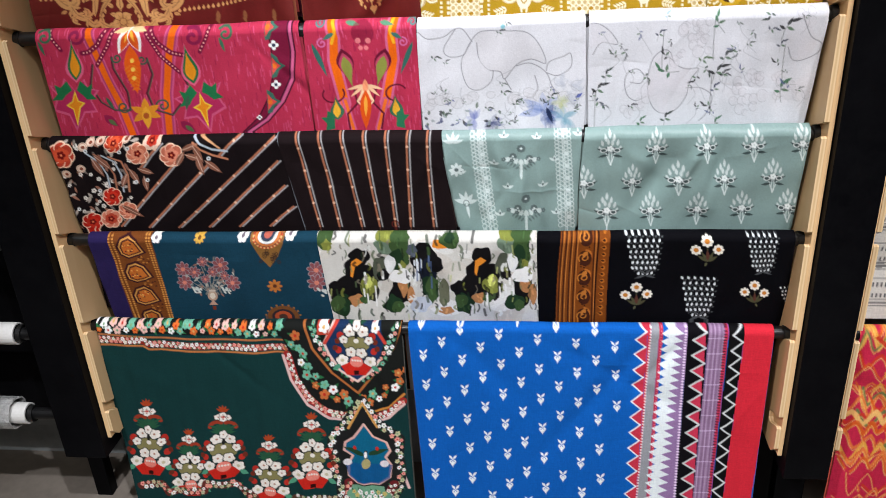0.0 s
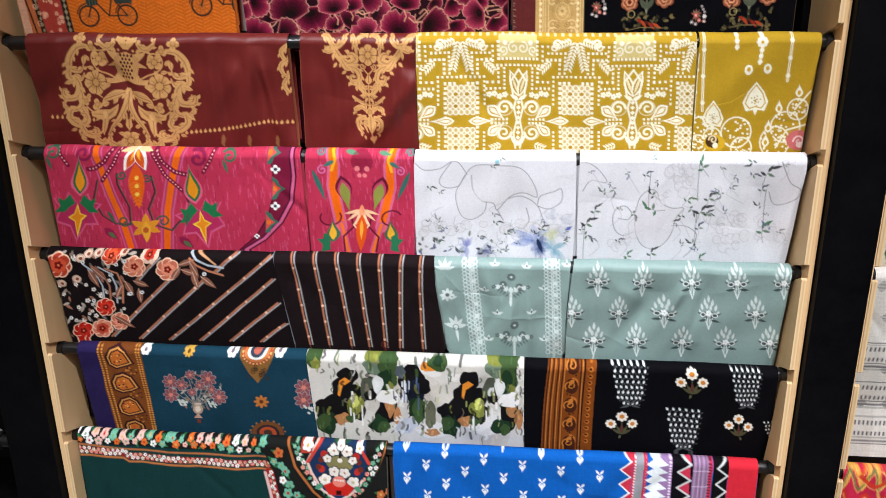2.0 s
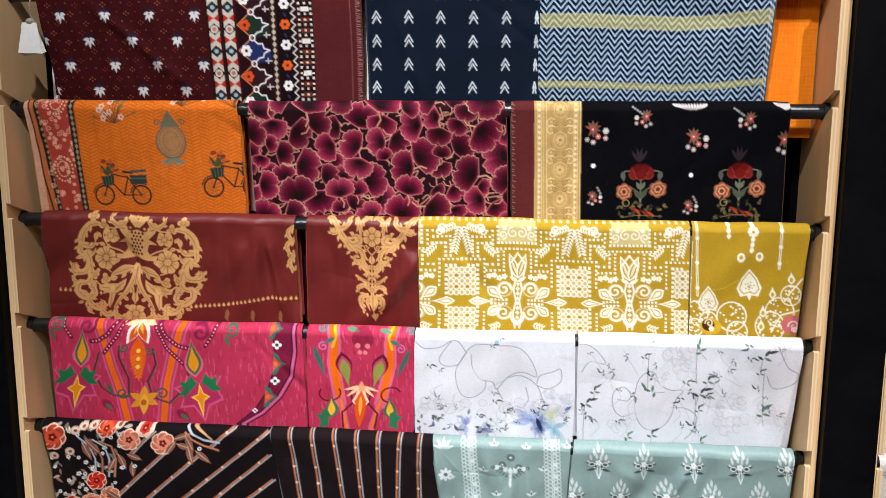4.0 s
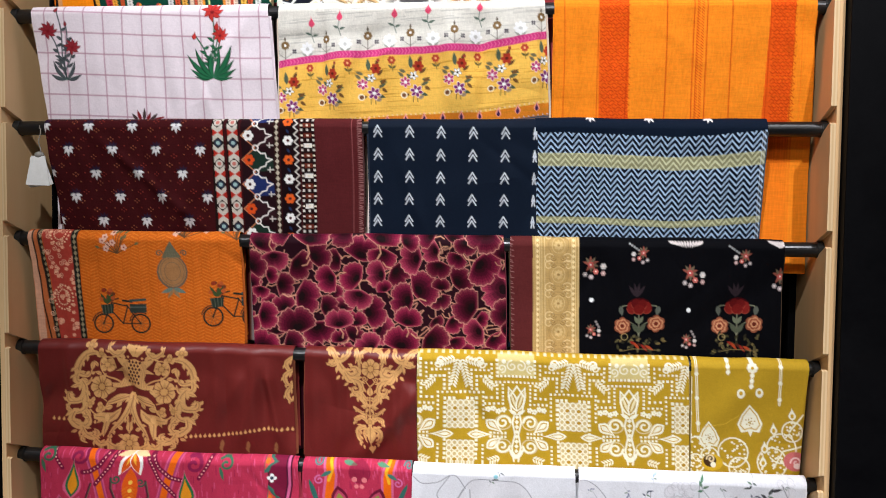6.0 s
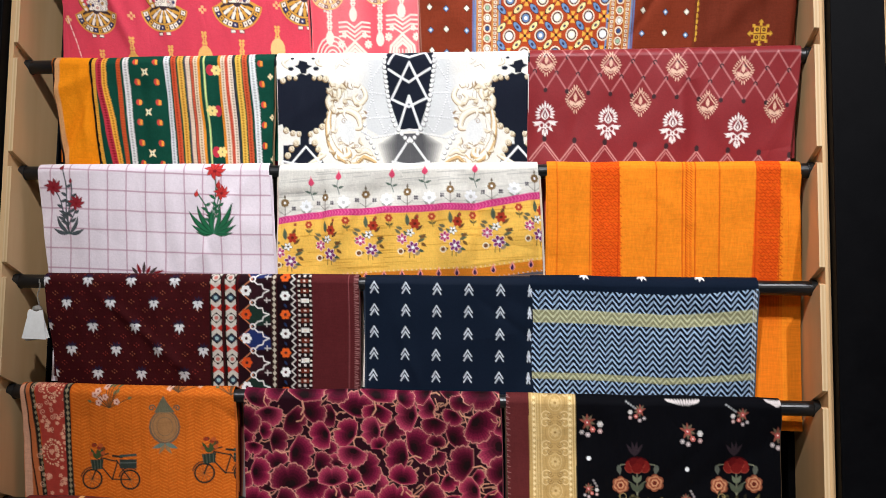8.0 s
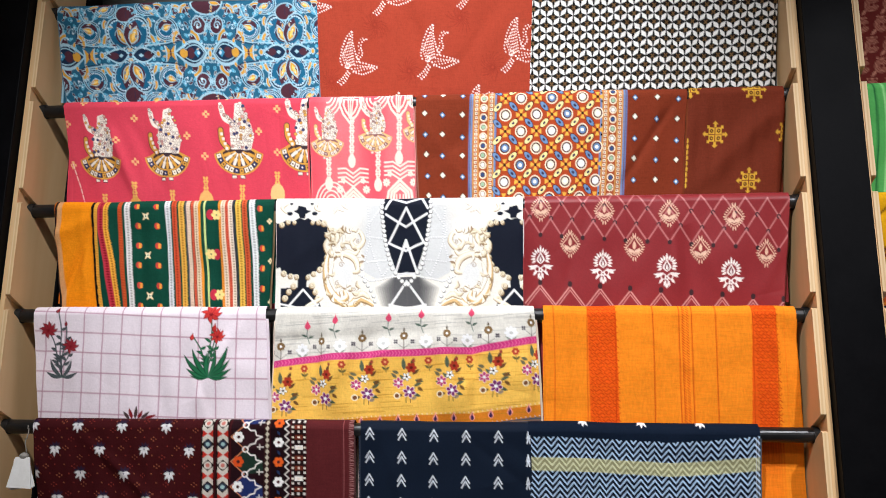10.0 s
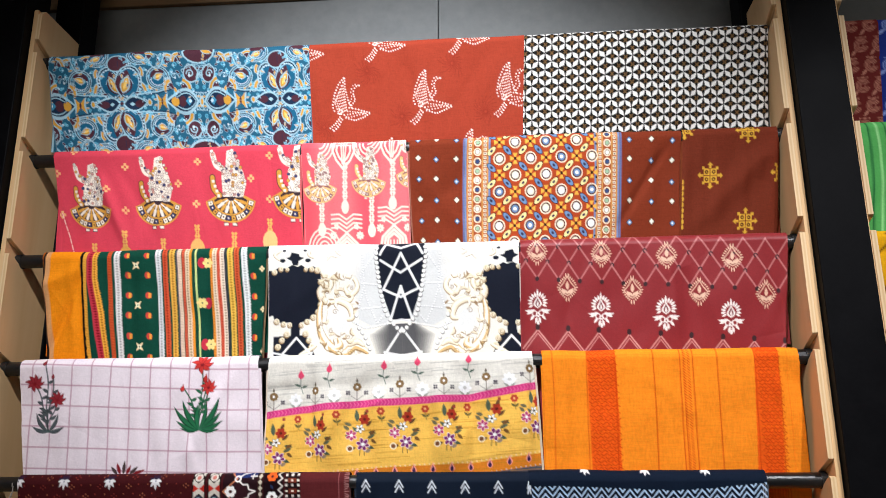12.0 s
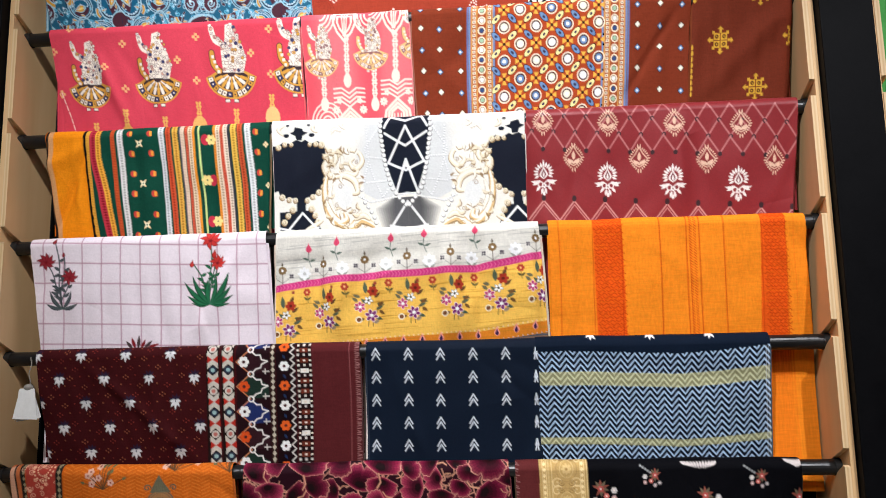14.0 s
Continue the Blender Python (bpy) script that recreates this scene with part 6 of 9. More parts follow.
# ---- prints of the lowest rail and the damask rail ----
def garden_tree(p, x, y, s):
    """A tiered tree of white blossoms over a red bowl; (x, y) is its foot."""
    p.put(x, y, s)
    g, w, ink = rgb(44, 92, 66), rgb(226, 220, 212), rgb(40, 40, 34)

    def petal(a, b, rx, ry, rot=0):
        for k in range(5):
            q = radians(72 * k + rot + a)
            p.ell(a + 0.5 * rx * math.cos(q), b + 0.5 * ry * math.sin(q), 0.58 * rx, 0.58 * ry, ink, n=10)
        for k in range(5):
            q = radians(72 * k + rot + a)
            p.ell(a + 0.5 * rx * math.cos(q), b + 0.5 * ry * math.sin(q), 0.44 * rx, 0.44 * ry, w, n=10)
        p.ell(a, b, 0.2 * rx, 0.2 * ry, rgb(170, 120, 96), n=8)
    for k in range(12):
        a = -165 + 150 * k / 11
        p.leaf(0, -78, 26, 5, a, g)
    for a, b, r in ((0, -124, 0),):
        for q in (-150, -120, -90, -60, -30):
            p.leaf(0, -120, 14, 5, q, rgb(176, 70, 36))
    for a, b in ((-9, -110), (9, -110), (0, -114), (0, -106)):
        petal(a, b, 8, 6)
    p.ell(0, -110, 4, 2, rgb(200, 90, 80))
    for sx in (-1, 1):
        p.ring(sx * 12, -92, 12, 9, 7, rgb(160, 60, 40), 180 if sx < 0 else 230, 310 if sx < 0 else 360)
        p.leaf(0, -86, 30, 5, -90 + sx * 70, g)
    p.ell(0, -46, 26, 14, rgb(134, 128, 84))
    for sx in (-1, 1):
        for a, b, r in ((30, -60, 7), (36, -50, 5), (34, -34, 6), (40, -38, 5)):
            p.ell(sx * a, b, r, r, rgb(188, 50, 40) if r > 5 else rgb(120, 50, 36))
        petal(sx * 12, -68, 13, 10, 20 * sx); petal(sx * 24, -53, 9, 8); petal(sx * 10, -31, 12, 10); petal(sx * 27, -16, 13, 11); p.leaf(sx * 30, -8, 18, 9, 90 - 60 * sx, rgb(80, 150, 120))
        p.ell(sx * 27, -16, 3.5, 3, rgb(190, 180, 150))
    petal(0, -76, 8, 9); p.ell(0, -62, 3, 7, rgb(40, 40, 36)); p.ell(0, -52, 5, 4, w)
    p.poly([(-30, -6), (-10, -14), (10, -14), (30, -6), (18, 10), (-18, 10)], rgb(204, 42, 32))
    p.ell(0, -14, 13, 10, rgb(226, 130, 116)); p.dots(-10, -16, 10, -16, 4, 2, w); p.rect(-5, 2, 5, 9, rgb(60, 20, 20))
    p.back()


def garland(p, pts, w, base, seed, kinds):
    """A band packed with small blossoms along a line."""
    p.line(pts, w, base)
    rng = random.Random(seed)
    for (a, b), (c, d) in zip(pts, pts[1:]):
        n = max(1, int(math.hypot(c - a, d - b) / (w * 0.34)))
        ln = math.hypot(c - a, d - b)
        for k in range(n):
            t = (k + 0.5) / n
            o = (0.2 if k % 2 else -0.2) * w + rng.uniform(-0.08, 0.08) * w
            x, y = a + (c - a) * t - (d - b) / ln * o, b + (d - b) * t + (c - a) / ln * o
            p.leaf(x, y, w * 0.5, w * 0.2, rng.uniform(0, 360), LEAFG)
            col = kinds[rng.randrange(len(kinds))]
            p.flower(x, y, w * rng.uniform(0.2, 0.32), 5, col, (RED, GOLD, rgb(120, 160, 120))[k % 3], rng.uniform(0, 90), 0.9)


def draw_green(p):
    p.sheet(170, 572, 710, 572, 223, 880, 737, 898)
    blooms = [SNOW, SNOW, rgb(230, 226, 214), BLUSH]
    garland(p, [(165, 580), (330, 580), (520, 584)], 23, rgb(30, 36, 34), 1, [SNOW, rgb(220, 110, 50), MINT, rgb(224, 180, 170)])
    p.line([(165, 592), (260, 596), (510, 600)], 3.5, rgb(176, 110, 66))
    garland(p, [(165, 601), (252, 602), (262, 607), (510, 613)], 12, rgb(150, 44, 34), 2, blooms)
    p.line([(165, 610), (252, 610), (262, 616), (505, 622)], 3.5, rgb(186, 116, 66))
    p.area(lambda X, Y: 0 * X, SNOW)
    field = [(500, 560), (716, 560), (716, 705), (690, 725), (655, 742), (640, 722), (625, 738), (600, 735), (560, 715), (530, 680), (510, 640)]
    p.poly(field, rgb(34, 36, 34))
    garland(p, [(512, 590), (525, 620), (548, 660), (580, 690), (620, 700)], 30, rgb(34, 36, 34), 3, [SNOW, SNOW, rgb(200, 110, 60), MINT])
    garland(p, [(716, 640), (700, 670), (675, 692), (640, 702)], 26, rgb(34, 36, 34), 4, [SNOW, rgb(200, 110, 60), MINT])
    for pts, w, c in (([(500, 612), (515, 650), (535, 685), (565, 712), (600, 726), (640, 715)], 3, rgb(186, 110, 60)), ([(716, 690), (690, 712), (655, 722), (640, 712)], 4, rgb(200, 130, 60))):
        p.line(pts, w, c)
    garland(p, [(505, 625), (518, 665), (545, 702), (580, 724), (612, 730)], 13, rgb(170, 46, 44), 5, blooms)
    garland(p, [(714, 702), (690, 722), (660, 732)], 13, rgb(170, 46, 44), 6, blooms)
    p.line([(497, 628), (510, 668), (540, 710), (580, 733), (612, 738), (598, 752), (580, 770), (580, 795), (588, 805), (584, 835), (600, 855), (592, 890)], 5, rgb(214, 180, 176))
    p.line([(716, 708), (690, 730), (668, 738), (692, 752), (708, 765), (712, 795), (714, 830), (725, 860)], 4.5, rgb(214, 180, 176))
    for a, b, c in ((535, 556, 1), (712, 690, -1)):
        p.line([(a, 570), (a + c * 16, 612), (a + c * 50, 655), (633, 688)], 4, rgb(176, 104, 56))
    garland(p, [(548, 572), (562, 605), (590, 640), (630, 668)], 15, rgb(36, 40, 36), 7, [SNOW, BLUSH, MINT])
    garland(p, [(700, 572), (692, 605), (668, 645), (634, 668)], 15, rgb(36, 40, 36), 8, [SNOW, BLUSH, MINT])
    shield = [(595, 560), (670, 560), (680, 600), (672, 630), (655, 652), (632, 668), (600, 650), (580, 622), (572, 604)]
    p.poly(shield, rgb(34, 58, 96)); p.line(shield[3:] + shield[:1], 4, rgb(220, 190, 180)); p.line([(595, 570), (573, 604)], 5, rgb(206, 70, 56)); p.line([(660, 570), (682, 602)], 5, rgb(206, 70, 56))
    garden_tree(p, 630, 648, 0.95)
    p.rect(560, 560, 580, 590, rgb(190, 70, 54)); p.flower(572, 578, 10, 5, SNOW, GOLD); p.flower(664, 578, 8, 5, SNOW, GOLD)
    # cartouche with a blue garden
    outer = [(640, 700), (668, 738), (690, 755), (708, 770), (706, 800), (712, 830), (708, 860), (690, 890), (600, 890), (598, 850), (586, 830), (590, 805), (582, 785), (586, 765), (605, 745)]
    p.poly(outer, rgb(38, 40, 40))
    garland(p, outer + outer[:1], 16, rgb(40, 42, 42), 9, [SNOW, SNOW, BLUSH, rgb(190, 190, 150)])
    garland(p, [(700, 850), (690, 872), (685, 890)], 14, rgb(120, 40, 44), 10, blooms); garland(p, [(612, 850), (612, 872), (605, 890)], 14, rgb(120, 40, 44), 11, blooms)
    p.line([(612, 752), (640, 706), (668, 748)], 4, rgb(206, 150, 80))
    inner = [(642, 744), (660, 765), (685, 775), (692, 790), (684, 802), (694, 815), (692, 838), (672, 852), (628, 852), (612, 838), (612, 815), (620, 802), (604, 792), (606, 778), (622, 768)]
    p.poly(inner, rgb(18, 104, 140)); p.line(inner + inner[:1], 4, rgb(214, 170, 160)); p.poly([(606, 815), (696, 815), (692, 840), (672, 852), (628, 852), (612, 838)], rgb(20, 88, 150), 0.8)
    for sx in (-1, 1):
        for k in range(5):
            p.leaf(646 + sx * 5, 800, 14 + 7 * k, 7, -90 + sx * (55 + 4 * k), rgb(40, 74, 50))
        p.ell(646 + sx * 22, 787, 3.5, 3.5, RED); p.ell(646 + sx * 36, 814, 8, 6, rgb(214, 210, 214))
    p.rect(643, 792, 648, 812, rgb(60, 44, 40)); p.ell(645, 800, 3, 6, SNOW); p.ell(646, 816, 9, 9, rgb(170, 160, 110))
    p.poly([(618, 856), (682, 856), (690, 890), (612, 890)], rgb(110, 160, 130)); garland(p, [(618, 872), (686, 874)], 18, rgb(110, 160, 130), 12, [SNOW, rgb(190, 180, 110)])
    for x, y, s in ((252, 828, 0.96), (325, 866, 0.86), (388, 834, 0.92), (470, 880, 0.9), (546, 852, 0.97)):
        garden_tree(p, x, y, s)
    garland(p, [(232, 858), (275, 852), (285, 868), (350, 866), (355, 852), (410, 856), (440, 880)], 15, rgb(110, 50, 44), 13, [SNOW, rgb(190, 180, 150), BLUSH])
    garland(p, [(515, 880), (590, 882)], 14, rgb(90, 60, 44), 14, [SNOW, rgb(190, 180, 150)])


def draw_blue(p):
    p.sheet(722, 572, 1372, 578, 757, 898, 1328, 918)
    w = rgb(224, 232, 238)
    for k in range(-1, 13):
        for r in range(-2, 9):
            x, y = 711 + 34.2 * k, 590 + 5.4 * k - 0.12 * k * k + (26 if k % 2 else 0) + 53 * r
            x += (y - 572) * (0.105 - 0.0002 * (x - 720))
            if x > 1122 - 0.18 * (y - 572):
                continue
            p.put(x, y - 6, 0.86)
            for sd in (-1, 1):
                p.leaf(sd, 6, 11, 4.6, -90 + sd * 40, w)
            p.drop(0, 23, 18, 14, -90, w); p.line([(-5, 5), (0, 9), (5, 5)], 1.6, rgb(50, 104, 190)); p.ell(-2.6, 11, 1.1, 1.3, rgb(60, 110, 190), n=6); p.ell(2.6, 11, 1.1, 1.3, rgb(60, 110, 190), n=6)
            p.back()
    lerp = lambda a, b: (lambda y: a + (b - a) * (y - 575) / 307)
    L = {k: lerp(*v) for k, v in dict(red=(1148, 1126), grey=(1154, 1128), g2=(1168, 1144), pink=(1175, 1150), blue2=(1186, 1152), white=(1212, 1190), lil=(1219, 1194), blk=(1222, 1198), tri=(1250, 1224), net=(1256, 1226), net2=(1284, 1252), pk2=(1291, 1257), b2=(1292, 1258), red2=(1320, 1278), end=(1380, 1330)).items()}
    strip = lambda a, b, c: p.poly([(L[a](565), 565), (L[b](565), 565), (L[b](925), 925), (L[a](925), 925)], c)
    strip("red", "grey", rgb(206, 56, 76)); strip("grey", "g2", rgb(150, 152, 158)); strip("g2", "pink", rgb(196, 56, 84)); strip("pink", "blue2", rgb(18, 98, 190)); strip("blue2", "lil", rgb(150, 118, 164))
    strip("lil", "net", rgb(22, 20, 26)); strip("net", "net2", rgb(150, 120, 150)); strip("net2", "pk2", rgb(196, 56, 84)); strip("b2", "red2", rgb(22, 22, 24)); strip("red2", "end", rgb(214, 44, 60))
    for k in range(14):
        y = 560 + 27.5 * k
        p.poly([(L["red"](y), y - 4), (L["red"](y) - 22, y + 10), (L["red"](y) - 2, y + 24)], rgb(206, 56, 76)); p.line([(L["red"](y) - 2, y - 4), (L["red"](y) - 22, y + 10), (L["red"](y) - 4, y + 24)], 2.2, w)
        p.poly([(L["tri"](y), y), (L["tri"](y) - 20, y + 11), (L["tri"](y), y + 24)], rgb(206, 56, 84)); p.line([(L["tri"](y) + 2, y - 2), (L["tri"](y) - 22, y + 11), (L["tri"](y), y + 25)], 3.0, rgb(196, 200, 200))
        p.line([(L["red2"](y) - 20, y + 2), (L["red2"](y) - 3, y + 14), (L["red2"](y + 27) - 20, y + 29)], 2.6, rgb(206, 210, 210))
        p.line([(L["net"](y), y + 8), (L["net2"](y), y + 7)], 1.6, rgb(200, 176, 206))
    for k in range(26):
        y = 564 + 14 * k
        a = L["blue2"](y)
        p.poly([(a - 14, y + 8), (a + 4, y), (a + 26, y + 9), (a + 8, y + 13), (a + 24, y + 23), (a - 4, y + 15)], w)
    for k in range(70):
        y = 568 + 5 * k
        p.ell(L["grey"](y) - 1, y, 2.2, 1.6, rgb(234, 210, 214), 20, n=6); p.ell(L["white"](y) + 3, y, 2.8, 1.8, rgb(226, 206, 230), n=6); p.line([(L["net2"](y), y), (L["net2"](y) + 4, y)], 1.6, rgb(30, 24, 30)); p.ell(L["g2"](y) + 4, y, 1.1, 1.1, rgb(230, 130, 150), n=6)
    for k in range(7):
        p.line([(L["net"](565) + 3.8 * k, 565), (L["net"](925) + 3.6 * k, 925)], 1.0, rgb(196, 170, 206) if k % 2 else rgb(110, 70, 120), 0.8)


GOLDEN = rgb(206, 156, 98)


VEIN = rgb(112, 46, 38)


def gilt(p, pts, w, c=None, both=False):
    """A leafy stroke of gold thread that swells and tapers, with woven veins."""
    q = curve(pts, 6)
    n = len(q) - 1
    up, dn, mid = [], [], []
    for k, (x, y) in enumerate(q):
        a, b = q[max(k - 1, 0)], q[min(k + 1, n)]
        d = math.hypot(b[0] - a[0], b[1] - a[1]) or 1
        nx, ny, t = -(b[1] - a[1]) / d, (b[0] - a[0]) / d, k / n
        h = 0.39 * w * (math.sin(math.pi * (0.08 + 0.9 * t) ** (1.0 if both else 0.7)) * 0.92 + 0.08)
        up.append((x + nx * h, y + ny * h)); dn.append((x - nx * h, y - ny * h)); mid.append((x + nx * h * 0.25, y + ny * h * 0.25))
    p.poly(up + dn[::-1], GOLDEN if c is None else c)
    for k in range(3, n - 1, 4):
        (x, y), (x1, y1) = q[k], q[k + 1]
        a, t = math.degrees(math.atan2(y1 - y, x1 - x)), k / n
        side = 1 if (k // 4) % 3 else -1
        p.leaf(x, y, w * (1.05 - 0.4 * t), w * 0.42, a + side * 48, GOLDEN if c is None else c, 1, 0.12 * side)
        p.line([(x, y), (x + 0.7 * w * math.cos(radians(a + side * 44)), y + 0.7 * w * math.sin(radians(a + side * 44)))], 2.4, VEIN, 0.5)
    p.line(mid[2:-2], max(2.5, 0.09 * w), VEIN, 0.6)


def damask_flower(p, x, y, r, rot=0, n=7):
    p.flower(x, y, r, n, GOLDEN, rgb(196, 146, 88), rot, 1.0, 0.6)
    for k in range(n):
        a = radians(rot + 360 * (k + 0.5) / n)
        p.line([(x + 0.3 * r * math.cos(a), y + 0.3 * r * math.sin(a)), (x + r * math.cos(a), y + r * math.sin(a))], 0.07 * r, VEIN, 0.8)
        a = radians(rot + 360 * k / n)
        p.line([(x + 0.4 * r * math.cos(a), y + 0.4 * r * math.sin(a)), (x + 0.75 * r * math.cos(a), y + 0.75 * r * math.sin(a))], 0.05 * r, VEIN, 0.5)
    p.ring(x, y, 0.35 * r, 0.35 * r, 0.07 * r, VEIN, 0, 360, 0.7)


def draw_maroona(p):
    p.sheet(62, 220, 517, 220, 80, 410, 525, 415)
    p.put(234, 320, 1 / 3, 3)
    for s in (-1, 1):
        p.put(0, 0, 1, 0, s)
        # the rim of curling leaves
        for pts, w in (([(205, -225), (262, -218), (305, -165), (312, -105), (262, -92), (240, -128)], 44), ([(312, -120), (318, -60), (262, -48), (238, -88)], 34), ([(300, -70), (272, -20), (285, 40), (340, 48), (352, 12), (328, 0)], 46),
                       ([(275, -10), (258, 40), (262, 92), (305, 112), (338, 78)], 40), ([(300, 90), (312, 150), (268, 190), (222, 168), (232, 128), (262, 132)], 44), ([(262, 180), (232, 232), (182, 246), (168, 212), (192, 196)], 42),
                       ([(190, 236), (150, 280), (98, 262), (110, 228)], 38), ([(232, 226), (248, 262), (214, 282)], 26), ([(120, 262), (70, 292), (20, 282)], 40), ([(330, 58), (345, 92), (318, 108)], 22)):
            gilt(p, pts, w)
        for x, y, n, w, a in ((232, -176, 54, 26, 80), (256, -60, 44, 20, -20), (300, -40, 42, 22, 20), (318, 100, 34, 16, 50), (250, 90, 50, 24, 130), (276, 212, 34, 18, 20), (205, -150, 40, 22, -50), (180, -110, 44, 22, -10), (150, -120, 40, 20, 60),
                              (95, -40, 52, 26, 30), (60, 30, 44, 24, 60), (100, 60, 50, 28, 20), (180, 60, 44, 26, 100), (215, 20, 40, 22, 70), (150, 130, 44, 20, 50), (150, 250, 50, 20, -20), (36, 190, 40, 22, -30), (24, 230, 36, 22, -10)):
            p.leaf(x, y, n, w, a, GOLDEN); p.line([(x, y), (x + 0.8 * n * math.cos(radians(a)), y + 0.8 * n * math.sin(radians(a)))], 2.6, VEIN, 0.6)
        damask_flower(p, 176, -40, 66, 10, 7); damask_flower(p, 150, -165, 44, 45, 4); damask_flower(p, 186, -222, 32, 30, 3); damask_flower(p, 246, -262, 32, 0, 4); damask_flower(p, 236, 60, 26, 20, 4); damask_flower(p, 172, 76, 32, 50, 3)
        # vines, birds and the paired leaves
        p.line(curve([(110, -150), (128, -206), (180, -196), (190, -150), (160, -112), (108, -90), (70, -66)]), 8, GOLDEN)
        p.line(curve([(12, -10), (60, 34), (120, 34), (142, 70), (186, 116), (228, 92)]), 8, GOLDEN); p.line([(176, 20), (140, 34)], 7, GOLDEN)
        p.leaf(14, 0, 138, 46, 24, GOLDEN, 1, -0.06); p.line([(24, 4), (126, 44)], 4, VEIN, 0.8); p.line([(30, 20), (100, 50)], 3, VEIN, 0.6); p.line([(46, 2), (110, 26)], 3, VEIN, 0.6)
        p.poly([(54, 66), (96, 96), (150, 100), (206, 118), (200, 140), (160, 148), (142, 160), (148, 212), (136, 240), (116, 196), (104, 152), (72, 130), (58, 98)], GOLDEN)
        for q in ([(70, 92), (110, 128), (190, 126)], [(112, 110), (128, 160), (134, 224)], [(84, 112), (116, 142)]):
            p.line(q, 3.4, VEIN, 0.7)
        p.ell(124, 126, 15, 22, rgb(216, 168, 108))
        gilt(p, [(6, -20), (12, 60), (44, 130), (84, 186), (112, 238)], 40); gilt(p, [(14, 110), (10, 160), (2, 210)], 14)
        # the flask
        p.poly([(0, -212), (38, -200), (104, -214), (92, -190), (66, -160), (112, -130), (70, -132), (64, -96), (84, -66), (116, -70), (110, -42), (72, -42), (0, -58)], GOLDEN)
        for k in range(5):
            p.line([(44 + 5 * k, -196 + 4 * k), (38 + 8 * k, -120), (44 + 12 * k, -54)], 2.6, VEIN, 0.5)
        p.poly([(10, -280), (56, -288), (40, -250), (14, -222), (0, -224), (0, -262)], GOLDEN); gilt(p, [(60, -262), (96, -226), (140, -250), (150, -288)], 38); p.ell(76, -218, 7, 7, GOLDEN, n=8); p.ell(42, -218, 7, 7, GOLDEN, n=8); p.leaf(62, -200, 32, 18, -80, GOLDEN)
        for k in range(4):
            p.ell(8 + 20 * k, -278 + 4 * k, 10, 9, GOLDEN, n=8)
        p.back()
    for r in range(7):
        for c in range(3 if r % 2 else 4):
            x, y = -33 + 22 * c + (11 if r % 2 else 0), -192 + 19 * r
            p.poly([(x, y - 10), (x + 9, y), (x, y + 10), (x - 9, y)], rgb(84, 26, 26))
    damask_flower(p, 8, 262, 56, 90, 5); p.leaf(0, 200, 60, 40, -90, GOLDEN); p.line([(0, 0), (0, 190)], 4, VEIN, 0.8)
    p.back()
    for k in range(9):
        x, y = 96 + 9 * k, 367 + (5 if k > 4 else 0)
        p.drop(x, y - 8, 9, 5.4, 90, GOLDEN)
    for k in range(24):
        x = 332 + 8.1 * k
        y = np.interp(x, [330, 400, 450, 480, 525], [396, 390, 380, 375, 378])
        p.drop(x, y - 9, 9, 5.4, 90, GOLDEN)
    for x in (395, 442, 492):
        p.leaf(x, 396, 20, 7, 90, rgb(150, 96, 62)); p.leaf(x - 4, 408, 12, 5, 60, rgb(150, 96, 62))
    p.put(517, 290, 1 / 3)
    for pts in ([(10, -160), (-30, -120), (-10, -80), (20, -90)], [(20, -90), (-34, -50), (-20, 0), (16, -10)], [(10, 0), (-24, 50), (-6, 90), (20, 80)]):
        gilt(p, pts, 34)
    p.back()


